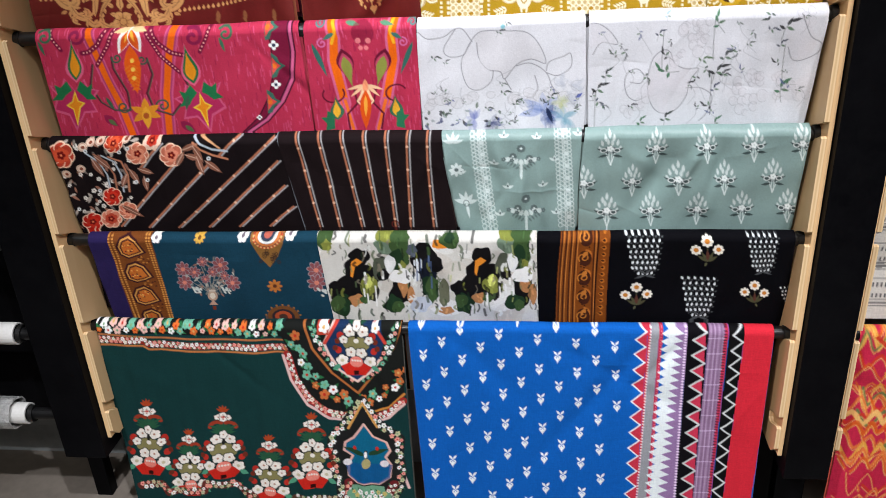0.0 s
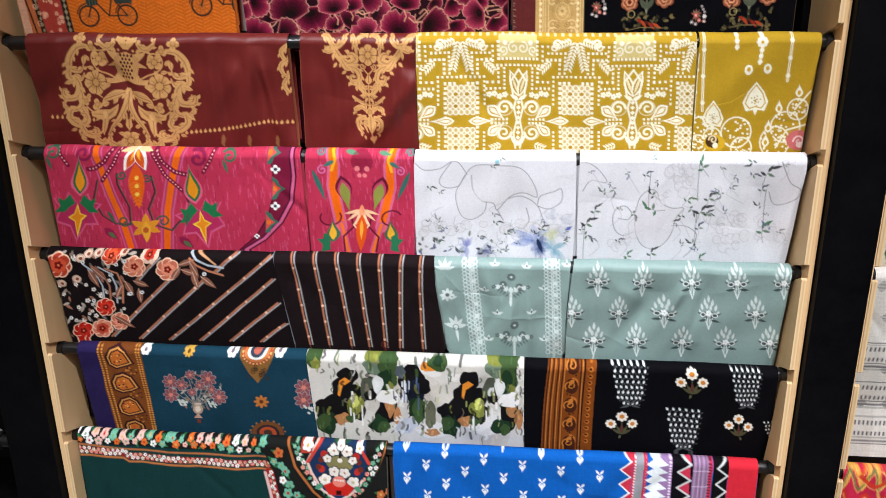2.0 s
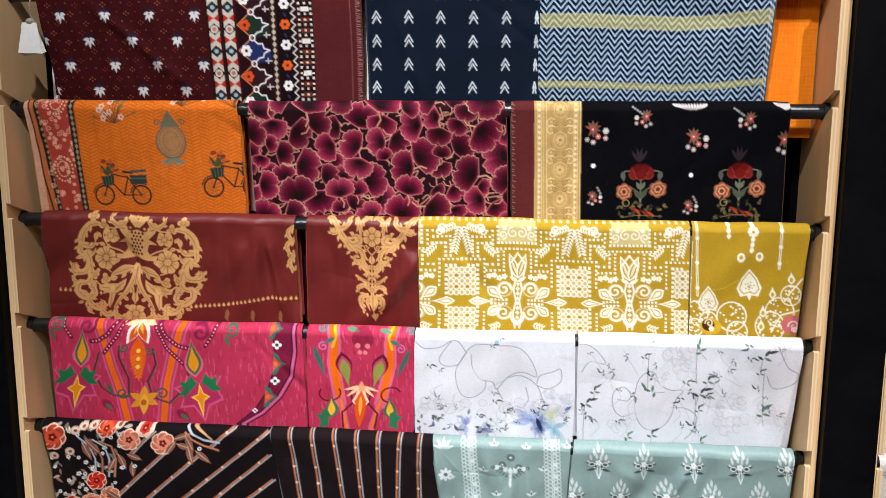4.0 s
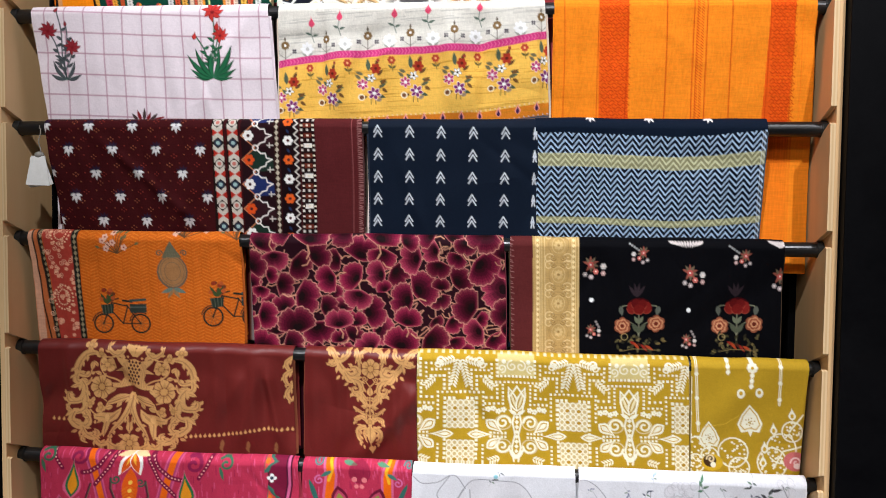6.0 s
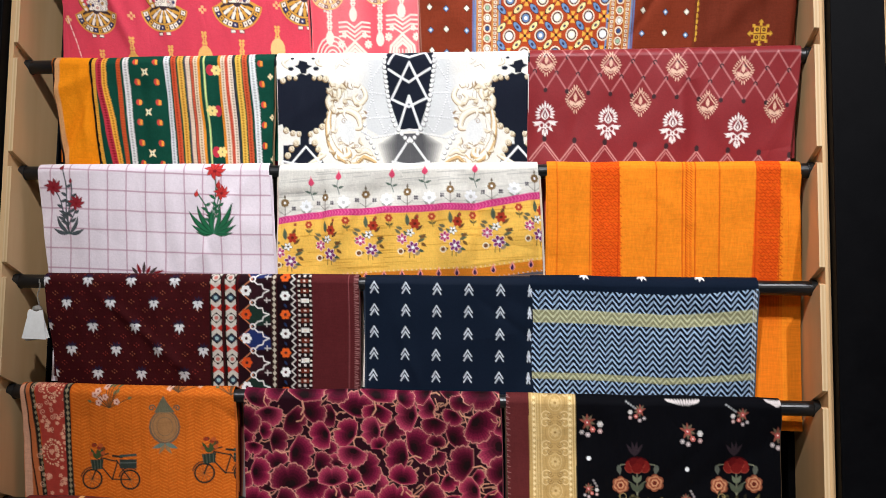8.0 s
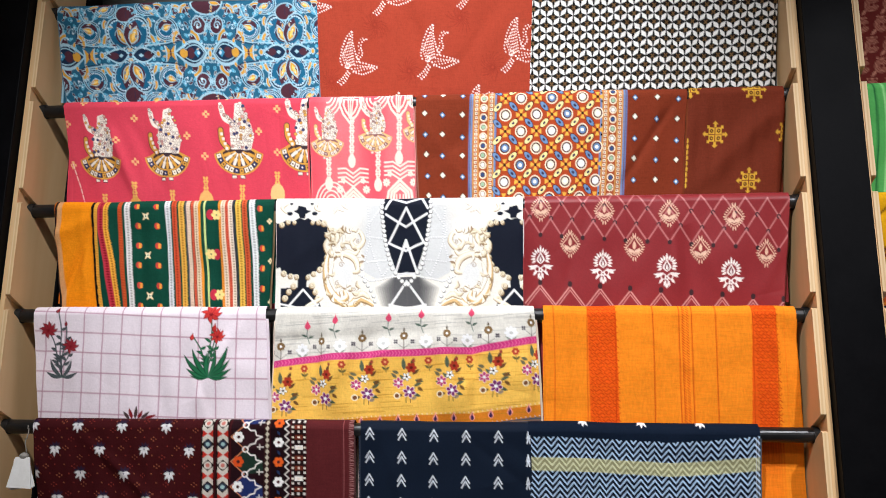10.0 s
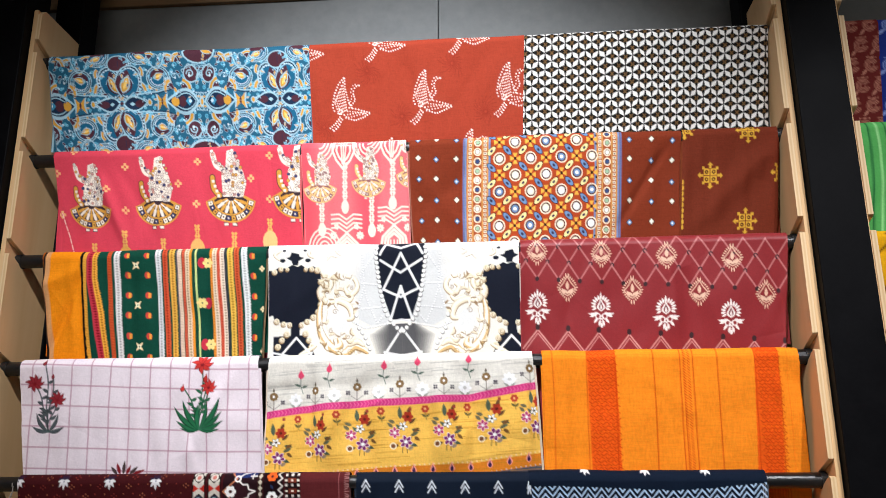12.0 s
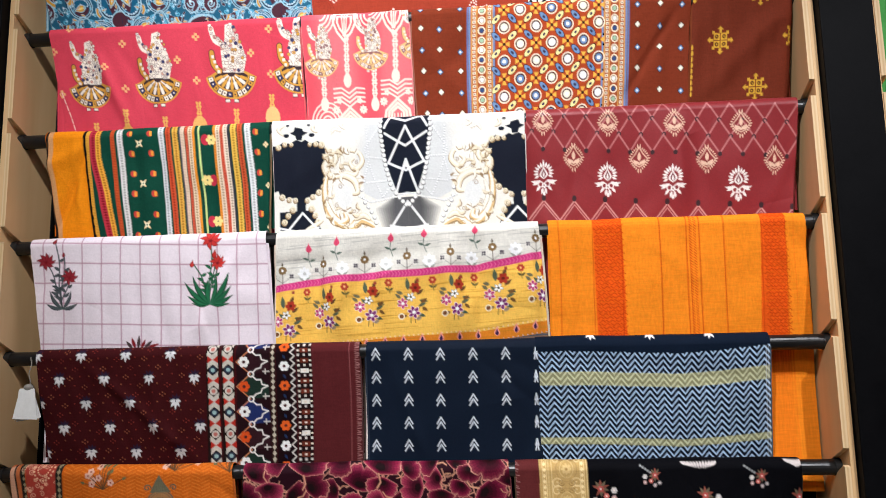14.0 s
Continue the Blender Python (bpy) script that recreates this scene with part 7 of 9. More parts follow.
def draw_maroonb(p):
    p.sheet(538, 222, 738, 222, 540, 415, 740, 417)
    p.put(657, 209, 1 / 3)
    for s in (-1, 1):
        p.put(0, 0, 1, 0, s)
        for pts, w in (([(246, 44), (205, 62), (182, 110), (214, 128), (224, 96)], 36), ([(190, 90), (158, 100), (120, 66), (128, 44)], 36), ([(176, 108), (150, 152), (104, 190), (66, 170), (82, 138), (112, 142)], 46), ([(150, 150), (118, 210), (84, 214)], 32),
                       ([(112, 200), (66, 216), (48, 262), (78, 288), (98, 256), (76, 240)], 36), ([(74, 280), (44, 312), (20, 348), (36, 366)], 38), ([(56, 276), (28, 310), (6, 316)], 30), ([(12, 44), (52, 62), (64, 116), (52, 160)], 28), ([(92, 44), (72, 78), (84, 118)], 30),
                       ([(90, 352), (52, 384), (22, 400), (4, 396)], 20), ([(4, 442), (44, 412), (78, 420), (72, 446)], 30), ([(20, 462), (62, 480), (58, 530), (36, 552)], 36), ([(4, 470), (30, 500), (10, 548)], 28)):
            gilt(p, pts, w)
        p.curl(16, 200, 16, 0, 6, GOLDEN, 1.2, flip=-1); p.line([(4, 240), (26, 216)], 6, GOLDEN)
        for x, y, n, w, a in ((196, 100, 40, 20, 30), (160, 180, 34, 16, 50), (118, 222, 30, 16, 40), (96, 280, 28, 16, 60), (14, 330, 36, 18, 50), (8, 360, 36, 16, 60), (4, 60, 34, 18, -60), (30, 560, 26, 12, 100)):
            p.leaf(x, y, n, w, a, GOLDEN)
        p.back()
    damask_flower(p, 0, 144, 54, 90, 6); p.drop(0, 228, 66, 40, 90, GOLDEN); p.line([(0, 240), (0, 282)], 4, VEIN, 0.7); p.line([(0, 300), (2, 430)], 8, GOLDEN); damask_flower(p, 2, 436, 26, 0, 4)
    p.leaf(4, 450, 100, 44, 88, rgb(206, 158, 98)); p.line([(4, 460), (6, 540)], 4, VEIN, 0.7); p.line([(8, 540), (12, 570)], 5, GOLDEN); p.drop(14, 612, 50, 34, -90, GOLDEN)
    p.back()


CHALK = rgb(236, 230, 206)


def dash(p, pts, size=3.9, gap=6.8):
    """A row of small squares along a line."""
    for (a, b), (c, d) in zip(pts, pts[1:]):
        ln = math.hypot(c - a, d - b)
        n = max(1, int(ln / gap))
        for k in range(n + 1):
            x, y = a + (c - a) * k / n, b + (d - b) * k / n
            p.rect(x - size / 2, y - size / 2, x + size / 2, y + size / 2, CHALK)


def scallop_drop(p, x, y, n, w, rot):
    p.drop(x, y, n, w, rot, CHALK); p.drop(x + 0.2 * n * math.cos(radians(rot)), y + 0.2 * n * math.sin(radians(rot)), n * 0.7, w * 0.62, rot, rgb(192, 150, 30)); p.drop(x + 0.3 * n * math.cos(radians(rot)), y + 0.3 * n * math.sin(radians(rot)), n * 0.55, w * 0.4, rot, CHALK)


def fern(p, x, y, n, rot, s=1.0):
    for k in range(n):
        d = 5 * k * s
        x1, y1 = x + d * math.cos(radians(rot)), y + d * math.sin(radians(rot))
        for sx in (-1, 1):
            p.leaf(x1, y1, 9.5 * s, 3.2 * s, rot + sx * 48, CHALK)


def draw_must(p):
    p.sheet(738, 225, 1223, 225, 740, 420, 1220, 427)
    for k in range(-1, 4):
        cx = 814 + 203 * k
        for s in (-1, 1):
            fern(p, cx + s * 3, 240, 9, 90 - s * 14, 1.1); fern(p, cx + s * 10, 238, 6, 90 - s * 70); p.curl(cx + s * 26, 244, 9, 90 - s * 90, 2.4, CHALK, flip=s); p.curl(cx + s * 40, 240, 8, 90, 2.4, CHALK, flip=-s)
            dash(p, [(cx, 298), (cx + s * 40, 298), (cx + s * 40, 345)]); dash(p, [(cx + s * 12, 309), (cx + s * 28, 309), (cx + s * 28, 420)], 5, 8); dash(p, [(cx + s * 40, 395), (cx + s * 40, 425)])
            dash(p, [(cx + s * 20, 292), (cx + s * 20, 258), (cx + s * 50, 258)]); dash(p, [(cx + s * 29, 292), (cx + s * 29, 269), (cx + s * 52, 269)], 4.4)
            scallop_drop(p, cx + s * 76, 373, 40, 20, (-142 if s > 0 else -38)); scallop_drop(p, cx + s * 76, 377, 38, 19, (142 if s > 0 else 38)); scallop_drop(p, cx + s * 58, 375, 46, 15, 180 if s > 0 else 0)
        for r in range(2):
            y0 = 312 + 74 * r
            p.rect(cx - 25, y0, cx + 25, y0 + 52, CHALK, 0.28)
            for a in range(5):
                for b in range(5):
                    p.ring(cx - 20 + 10 * a, y0 + 5 + 10.5 * b, 4.3, 4.5, 1.9, CHALK)
            for a in range(2):
                for b in range(2):
                    p.ell(cx - 10 + 20 * a, y0 + 15.5 + 21 * b, 4.2, 3.0, rgb(170, 128, 26), n=8)
        cx = 913 + 203 * k
        p.rect(cx - 33, 228, cx + 33, 266, rgb(214, 200, 142), 0.7)
        for s in (-1, 1):
            p.curl(cx + s * 8, 240, 10, 90, 2.2, CHALK, flip=s); p.curl(cx + s * 26, 262, 8, -90, 2.2, CHALK, flip=s); p.ell(cx + s * 22, 242, 4, 4, CHALK)
            dash(p, [(cx, 279), (cx + s * 44, 279), (cx + s * 44, 247), (cx + s * 62, 247)]); dash(p, [(cx, 268), (cx + s * 34, 268), (cx + s * 34, 240)], 4.4)
            dash(p, [(cx + s * 25, 284), (cx + s * 25, 318), (cx + s * 56, 318)]); dash(p, [(cx + s * 35, 284), (cx + s * 35, 307), (cx + s * 54, 307)], 4.4)
            p.leaf(cx, 332, 48, 17, -90 + s * 19, CHALK); p.leaf(cx + s * 1, 329, 40, 10, -90 + s * 19, rgb(176, 138, 34)); p.leaf(cx + s * 2, 326, 34, 4.4, -90 + s * 19, rgb(226, 214, 170)); p.line([(cx, 286), (cx + s * 14, 306), (cx + s * 10, 332)], 3, CHALK)
            fern(p, cx + s * 58, 272, 5, 90 + s * 45, 1.0)
            for q in range(4):
                p.flower(cx + s * (24 + 9 * q), 329 + 3 * math.sin(q * 2), 5.5, 5, CHALK, None)
            p.curl(cx + s * 12, 352, 13, 0 if s > 0 else 180, 3.6, CHALK, 1.3, flip=s); p.curl(cx + s * 12, 396, 13, 0 if s > 0 else 180, 3.6, CHALK, 1.3, flip=-s)
            dash(p, [(cx + s * 20, 372), (cx + s * 46, 372)], 4, 6); dash(p, [(cx + s * 20, 379), (cx + s * 46, 379)], 4, 6)
            p.ring(cx + s * 24, 352, 14, 13, 2, CHALK, 0, 360, 0.5); p.ring(cx + s * 24, 396, 14, 13, 2, CHALK, 0, 360, 0.5)
            p.line([(cx + s * 4, 334), (cx + s * 8, 352), (cx + s * 3, 374), (cx + s * 8, 398), (cx + s * 4, 424)], 3, CHALK)
            p.leaf(cx, 420, 24, 8, -90 + s * 35, CHALK); p.leaf(cx, 338, 18, 7, -90 + s * 60, CHALK); fern(p, cx + s * 30, 418, 4, 90 - s * 70)
        for y in range(342, 420, 9):
            p.poly([(cx, y - 4), (cx + 4, y), (cx, y + 4), (cx - 4, y)], CHALK)
    for k in range(38):
        p.rect(742 + 13 * k, 226, 747 + 13 * k, 230, CHALK, 0.55)


def paisley_leaf(p, x, y, s, rot=0):
    p.put(x, y, s, rot)
    p.poly([(0, -32), (14, -14), (22, 4), (16, 20), (4, 18), (0, 28), (-4, 18), (-16, 20), (-22, 4), (-14, -14)], CHALK)
    p.line([(0, -26), (12, -10), (17, 6), (10, 15), (0, 12), (-10, 15), (-17, 6), (-12, -10), (0, -26)], 2, rgb(190, 150, 36))
    for k in range(14):
        p.ell(9 * math.cos(k * 2.4) * (k / 14), 2 + 12 * math.sin(k * 2.4) * (k / 14), 1.4, 1.4, rgb(176, 144, 60), n=6)
    p.back()


def draw_mustb(p):
    p.sheet(1228, 222, 1440, 230, 1222, 427, 1415, 430)
    for x, y0, y1, dx in ((1236, 220, 360, 2), (1294, 220, 252, 1), (1390, 220, 312, -6), (1338, 250, 280, -4), (1226, 260, 380, -4)):
        p.line([(x, y0), (x + dx, y1)], 4.5, CHALK); p.line([(x, y0), (x + dx, y1)], 1.4, rgb(190, 150, 36))
        for k in range(3):
            t = (k + 0.7) / 3
            p.ell(x + dx * t, y0 + (y1 - y0) * t, 4, 4, CHALK)
    p.flower(1338, 243, 10, 8, CHALK, rgb(190, 150, 36)); p.line([(1336, 222), (1338, 236)], 7, CHALK)
    for x in (1316, 1348):
        p.ell(x, 290, 7, 9, CHALK); p.ell(x, 289, 3, 4, rgb(190, 150, 36))
    paisley_leaf(p, 1331, 343, 0.98); paisley_leaf(p, 1258, 370, 0.9)
    rng = random.Random(21)
    for cx, cy, r in ((1236, 392, 22), (1300, 398, 26), (1258, 405, 16), (1385, 390, 26), (1405, 360, 18), (1368, 415, 26), (1232, 418, 16), (1310, 425, 18)):
        for k in range(34):
            a, q = rng.uniform(0, 6.28), r * math.sqrt(rng.random())
            p.ell(cx + q * math.cos(a), cy + q * math.sin(a), 2.3, 1.9, CHALK if k % 4 else rgb(176, 140, 40), n=7)
        p.ring(cx, cy, r, r, 2.6, CHALK)
    for x, y in ((1372, 355), (1406, 328), (1355, 388), (1352, 412)):
        p.drop(x, y - 12, 24, 13, 90, CHALK); p.ell(x, y + 4, 3, 4, rgb(190, 150, 36))
    p.ell(1262, 416, 20, 15, rgb(206, 166, 40)); p.ell(1258, 413, 12, 11, rgb(80, 54, 30)); p.curl(1252, 410, 8, 0, 3, CREAM); p.ell(1264, 420, 5, 5, CHALK)
    p.ell(1408, 412, 20, 17, rgb(206, 110, 110)); p.curl(1400, 414, 10, 0, 3, rgb(236, 200, 196)); p.ell(1412, 420, 7, 5, rgb(236, 206, 200))
    p.line([(1370, 425), (1388, 395), (1425, 385)], 3, CHALK); p.line([(1425, 330), (1400, 360)], 3, CHALK)
    p.line([(1250, 352), (1290, 345), (1312, 332)], 1.2, rgb(214, 176, 60))


# ---- prints of the upper rails ----
def draw_greenst(p):
    p.sheet(105, 232, 492, 228, 110, 415, 480, 412)
    way = lambda x: [(x, 222), (x + 1.5, 280), (x + 4 + (8 if 180 < x < 215 else 0), 340), (x + 6 + (12 if 180 < x < 215 else 0), 420)]
    p.poly([(100, 222), (172, 222), (184, 330), (188, 420), (100, 420)], rgb(232, 136, 20))
    for x, w, c in ((104, 6, rgb(214, 100, 24)), (110, 5, rgb(40, 30, 30)), (116, 8, rgb(206, 150, 100))):
        p.line([(x, 222), (x - 4, 300), (x + 2, 420)], w, c)
    bands = ((174, 5, (30, 26, 26)), (180, 7, (220, 160, 60)), (190, 13, (196, 56, 72)), (198, 8, (224, 160, 60)), (222, 7, (196, 84, 44)), (234, 9, (214, 210, 206)), (304, 9, (210, 210, 210)), (316, 8, (206, 84, 50)),
             (328, 9, (216, 164, 70)), (338, 6, (96, 84, 96)), (341, 7, (214, 190, 166)), (348, 5, (206, 90, 64)), (355, 8, (216, 190, 160)), (361, 4, (222, 140, 40)), (370, 3, (190, 206, 130)), (396, 5, (222, 140, 50)), (402, 8, (220, 196, 170)),
             (409, 6, (204, 84, 60)), (415, 8, (220, 200, 180)), (420, 4, (60, 60, 70)), (428, 9, (220, 176, 76)), (439, 8, (206, 92, 54)), (452, 9, (214, 216, 214)))
    for x, w, c in bands:
        p.line(way(x), w, rgb(*c))
        rng = random.Random(x)
        for k in range(44):
            y = 226 + 4.4 * k
            xx = np.interp(y, [222, 280, 340, 420], [q[0] for q in way(x)])
            if w >= 8:
                p.poly([(xx, y - 1.8), (xx + w * 0.3, y), (xx, y + 1.8), (xx - w * 0.3, y)], rgb(*(max(0, q - 80) for q in c)), 0.75); p.rect(xx + w * 0.42, y - 1, xx + w * 0.62, y + 1, rgb(*c))
            elif w >= 5:
                p.line([(xx - w * 0.4, y), (xx + w * 0.4, y + 1)], 1.0, rgb(*(max(0, q - 50) for q in c)), 0.6)
    for k in range(13):
        p.rect(171 + 0.6 * k, 226 + 15 * k, 176 + 0.6 * k, 232 + 15 * k, INK)
    for k in range(6):
        for x, d in ((252, 0), (286, 1), (466, 5)):
            y = 244 + 33 * k + d
            p.ell(x + 0.5 * k, y, 4.6, 5.4, rgb(200, 70, 60)); p.rect(x + 0.5 * k, y - 4, x + 4 + 0.5 * k, y + 4, rgb(222, 150, 60))
    for k in range(3):
        x, y = 267 + 2.2 * k, 261 + 66 * k
        for a in (45, 135, 225, 315):
            p.leaf(x, y, 9, 4, a, CREAM)
        p.ell(x, y, 3.4, 3.4, rgb(240, 230, 200)); p.ell(x, y, 1.4, 1.4, rgb(60, 50, 40)); p.flower(482, 270 + 66 * k, 5, 4, CREAM, None)
        x, y = 385 + 1.5 * k, 258 + 66 * k
        s = 1 if k % 2 == 0 else -1
        p.ell(x - 4 * s, y, 7, 9, rgb(196, 52, 72)); p.flower(x + 6 * s, y, 9, 6, rgb(230, 206, 130), None, 0, 0.8)


def draw_baroque(p):
    p.sheet(40, 48, 1200, 42, 36, 568, 1193, 565)
    cr, pale, sh, tan, night = rgb(226, 214, 186), rgb(238, 232, 218), rgb(150, 120, 82), rgb(214, 180, 126), rgb(30, 35, 50)

    def swirl(pts, w, c=cr, shade=sh):
        q = curve(pts, 6)
        for d, ww, cc in ((0, w, shade), (-0.10 * w, w * 0.84, c), (-0.2 * w, w * 0.42, pale)):
            n = len(q) - 1
            for k in range(n):
                t = (k + 0.5) / n
                h = 0.9 * ww * (0.2 + 0.8 * math.sin(math.pi * t))
                p.line([(q[k][0], q[k][1] + d), (q[k + 1][0], q[k + 1][1] + d)], h, cc)
    for s in (-1, 1):
        p.put(660, 0, 1, 0, s)
        for a in range(6):
            p.poly([(100, 40), (150 + 14 * a, 40), (190 + 10 * a, 240), (200, 400), (150 - 4 * a, 430), (40, 410), (80, 260)], rgb(196, 200, 203), 0.16)
        for a in range(9):
            p.poly([(0, 420), (70 - 2 * a, 420), (150 - 11 * a, 470), (120 - 8 * a, 570), (0, 570)], rgb(50, 52, 62), 0.22)
        # night-blue cartouche
        p.poly([(382, 176), (410, 158), (440, 168), (468, 150), (486, 158), (512, 150), (540, 166), (572, 160), (604, 178), (640, 172), (640, 392), (604, 380), (596, 404), (560, 416), (520, 410), (520, 470), (600, 476), (600, 568), (402, 568), (426, 520), (448, 470), (478, 468), (476, 412), (440, 404), (420, 378), (392, 372), (378, 330), (388, 262), (376, 214)], night)
        p.poly([(478, 100), (512, 92), (520, 112), (540, 118), (514, 132), (508, 152), (484, 152), (480, 132), (452, 118), (474, 112)], night); p.ell(556, 130, 14, 9, night); p.ell(436, 130, 14, 9, night); p.ell(546, 84, 9, 6, night); p.ell(448, 84, 9, 6, night)
        for x, y, r in ((394, 176, 15), (420, 172, 12), (448, 172, 10), (536, 172, 10), (566, 170, 12), (596, 184, 13), (384, 330, 13), (394, 364, 15), (418, 388, 14), (446, 408, 13), (472, 424, 12), (526, 424, 12), (556, 420, 13), (588, 408, 14), (380, 230, 13), (384, 280, 12), (452, 462, 15), (436, 492, 14), (424, 524, 15), (540, 466, 15), (562, 492, 14), (580, 522, 15)):
            p.ell(x, y + 2, r, r, sh); p.ell(x - 2, y - 2, r * 0.88, r * 0.88, cr); p.ring(x, y, r * 0.45, r * 0.45, 3, sh, 0, 250, 0.8)
        # scrolling leaves
        for pts, w, c in (([(372, 190), (352, 240), (380, 276), (362, 318), (318, 300)], 42, cr), ([(352, 200), (330, 236), (340, 270)], 26, cr), ([(310, 200), (300, 250), (312, 300)], 20, pale), ([(262, 210), (220, 218), (206, 258), (240, 290), (266, 262), (246, 244)], 28, cr),
                          ([(330, 320), (290, 306), (250, 316), (226, 300)], 26, cr), ([(372, 300), (388, 380), (372, 470), (330, 528), (290, 520), (300, 488)], 46, tan), ([(350, 332), (300, 318), (248, 342), (232, 392), (258, 404)], 34, cr), ([(352, 350), (366, 420), (340, 490)], 22, pale),
                          ([(330, 540), (270, 556), (226, 520), (190, 530), (150, 560)], 46, tan), ([(250, 520), (210, 500), (180, 520)], 28, cr), ([(400, 520), (440, 540), (480, 560)], 22, cr), ([(280, 110), (300, 90), (270, 76)], 14, pale), ([(345, 130), (330, 108), (300, 120)], 14, pale), ([(410, 120), (430, 104), (420, 80)], 16, cr), ([(570, 130), (590, 104), (560, 84)], 16, cr)):
            swirl(pts, w, c)
        p.ell(298, 410, 40, 56, rgb(222, 222, 218), 12)
        rng = random.Random(77)
        for k in range(46):
            x, y = rng.uniform(215, 385), rng.uniform(190, 555)
            if (x - 298) ** 2 / 45 ** 2 + (y - 410) ** 2 / 60 ** 2 < 1:
                continue
            a = rng.uniform(0, 360)
            p.leaf(x, y, rng.uniform(26, 46), 15, a, sh, 0.9, 0.25); p.leaf(x - 2, y - 3, rng.uniform(22, 40), 11, a, cr if k % 3 else pale, 1, 0.25)
        for x, y, r, a in ((300, 360, 14, 20), (330, 440, 12, 80), (262, 470, 12, 140), (232, 540, 14, 30), (300, 540, 14, 200), (350, 260, 12, 90), (228, 250, 10, 60), (290, 290, 12, 10), (380, 410, 10, 120), (190, 548, 10, 0)):
            p.curl(x, y, r, a, 3.4, sh, 1.2, 1, 0.8)
        p.line([(424, 556), (494, 480), (560, 556)], 9, SNOW); p.line([(600, 548), (500, 568), (420, 548)], 8, SNOW)
        p.back()
    p.poly([(555, 48), (765, 48), (778, 100), (752, 260), (704, 402), (616, 402), (568, 260), (544, 100)], night)
    for pts in ([(566, 130), (660, 188), (756, 130)], [(564, 104), (590, 52), (660, 76), (730, 52), (760, 104)], [(580, 262), (660, 100), (742, 262)], [(580, 262), (660, 300), (742, 262)], [(612, 396), (660, 250), (708, 396)], [(576, 560), (660, 440), (744, 560)], [(600, 412), (660, 404), (720, 412)], [(576, 548), (660, 566), (744, 548)], [(644, 296), (660, 274), (676, 296)]):
        p.line(pts, 10, rgb(232, 232, 230)); p.line(pts, 2.4, rgb(176, 176, 178), 0.7)
    for s in (-1, 1):
        for pts, r, gap in (([(112, 62), (116, 110), (96, 260), (72, 370), (30, 432), (0, 462)], 10.5, 21), ([(214, 366), (206, 430), (176, 470), (152, 520), (150, 566)], 10, 22)):
            for (a, b), (c, d) in zip(pts, pts[1:]):
                n = max(2, int(math.hypot(c - a, d - b) / gap))
                p.dots(660 + s * a, b + 2, 660 + s * c, d + 2, n, r, rgb(120, 118, 116)); p.dots(660 + s * (a - 1), b - 1, 660 + s * (c - 1), d - 1, n, r * 0.84, rgb(240, 238, 232))
        for pts in ([(108, 84), (190, 200), (150, 330), (110, 420)], [(180, 100), (170, 240), (200, 350)], [(100, 240), (190, 236)], [(76, 340), (190, 352)], [(60, 418), (170, 440), (230, 410)], [(84, 380), (110, 416)]):
            for (a, b), (c, d) in zip(pts, pts[1:]):
                n = max(3, int(math.hypot(c - a, d - b) / 11))
                p.dots(660 + s * a, b + 2, 660 + s * c, d + 2, n, 4.6, rgb(156, 156, 156)); p.dots(660 + s * a, b, 660 + s * c, d, n, 4, rgb(242, 242, 240))


def drop_motif(p, x, y, s, full):
    c, ground = (rgb(234, 226, 220) if full else rgb(222, 186, 160)), rgb(122, 36, 46)
    p.put(x, y, s)
    if full:
        for k in range(13):
            a = radians(-205 + 230 * k / 12)
            p.leaf(9 * math.cos(a), -9 + 9 * math.sin(a), 9.5 if k != 6 else 13, 3.6, math.degrees(a), c)
        p.drop(0, -22, 23, 15, 90, c); p.drop(0, -18, 17, 8.5, 90, ground); p.drop(0, -13, 11, 4, 90, c)
        for sd in (-1, 1):
            p.leaf(sd * 5, 3, 19, 5.5, 90 - sd * 88, c, 1, 0.12 * sd); p.leaf(sd * 9, 5, 13, 4.6, 90 - sd * 66, c); p.ring(sd * 6, 9, 4.2, 4.2, 1.8, c); p.leaf(sd * 7, 12, 11, 4.6, 90 - sd * 40, c); p.leaf(sd * 2, 15, 11, 4.4, 90 - sd * 16, c)
        p.flower(0, 11, 4.6, 5, c, ground); p.ell(0, 24, 2.6, 3.6, c)
    else:
        for k in range(26):
            a = 2 * math.pi * k / 26
            r = 16.5 / (abs(math.cos(a)) ** 1.3 + abs(math.sin(a)) ** 1.3) ** 0.77
            ln = 5 + (4 if k in (6, 7, 19, 20) else 0)
            p.leaf(r * math.cos(a), 1.12 * r * math.sin(a), ln, 2.6, math.degrees(a), c)
        p.line([(0, -20), (7, -9), (16, 1), (8, 11), (0, 15), (-8, 11), (-16, 1), (-7, -9), (0, -20)], 1.8, c)
        p.leaf(0, 4, 16, 7, -90, c); p.leaf(0, 9, 14, 7, -146, c, 1, -0.15); p.leaf(0, 9, 14, 7, -34, c, 1, 0.15); p.leaf(0, 12, 9, 4, -60, c); p.leaf(0, 12, 9, 4, -120, c)
    p.back()


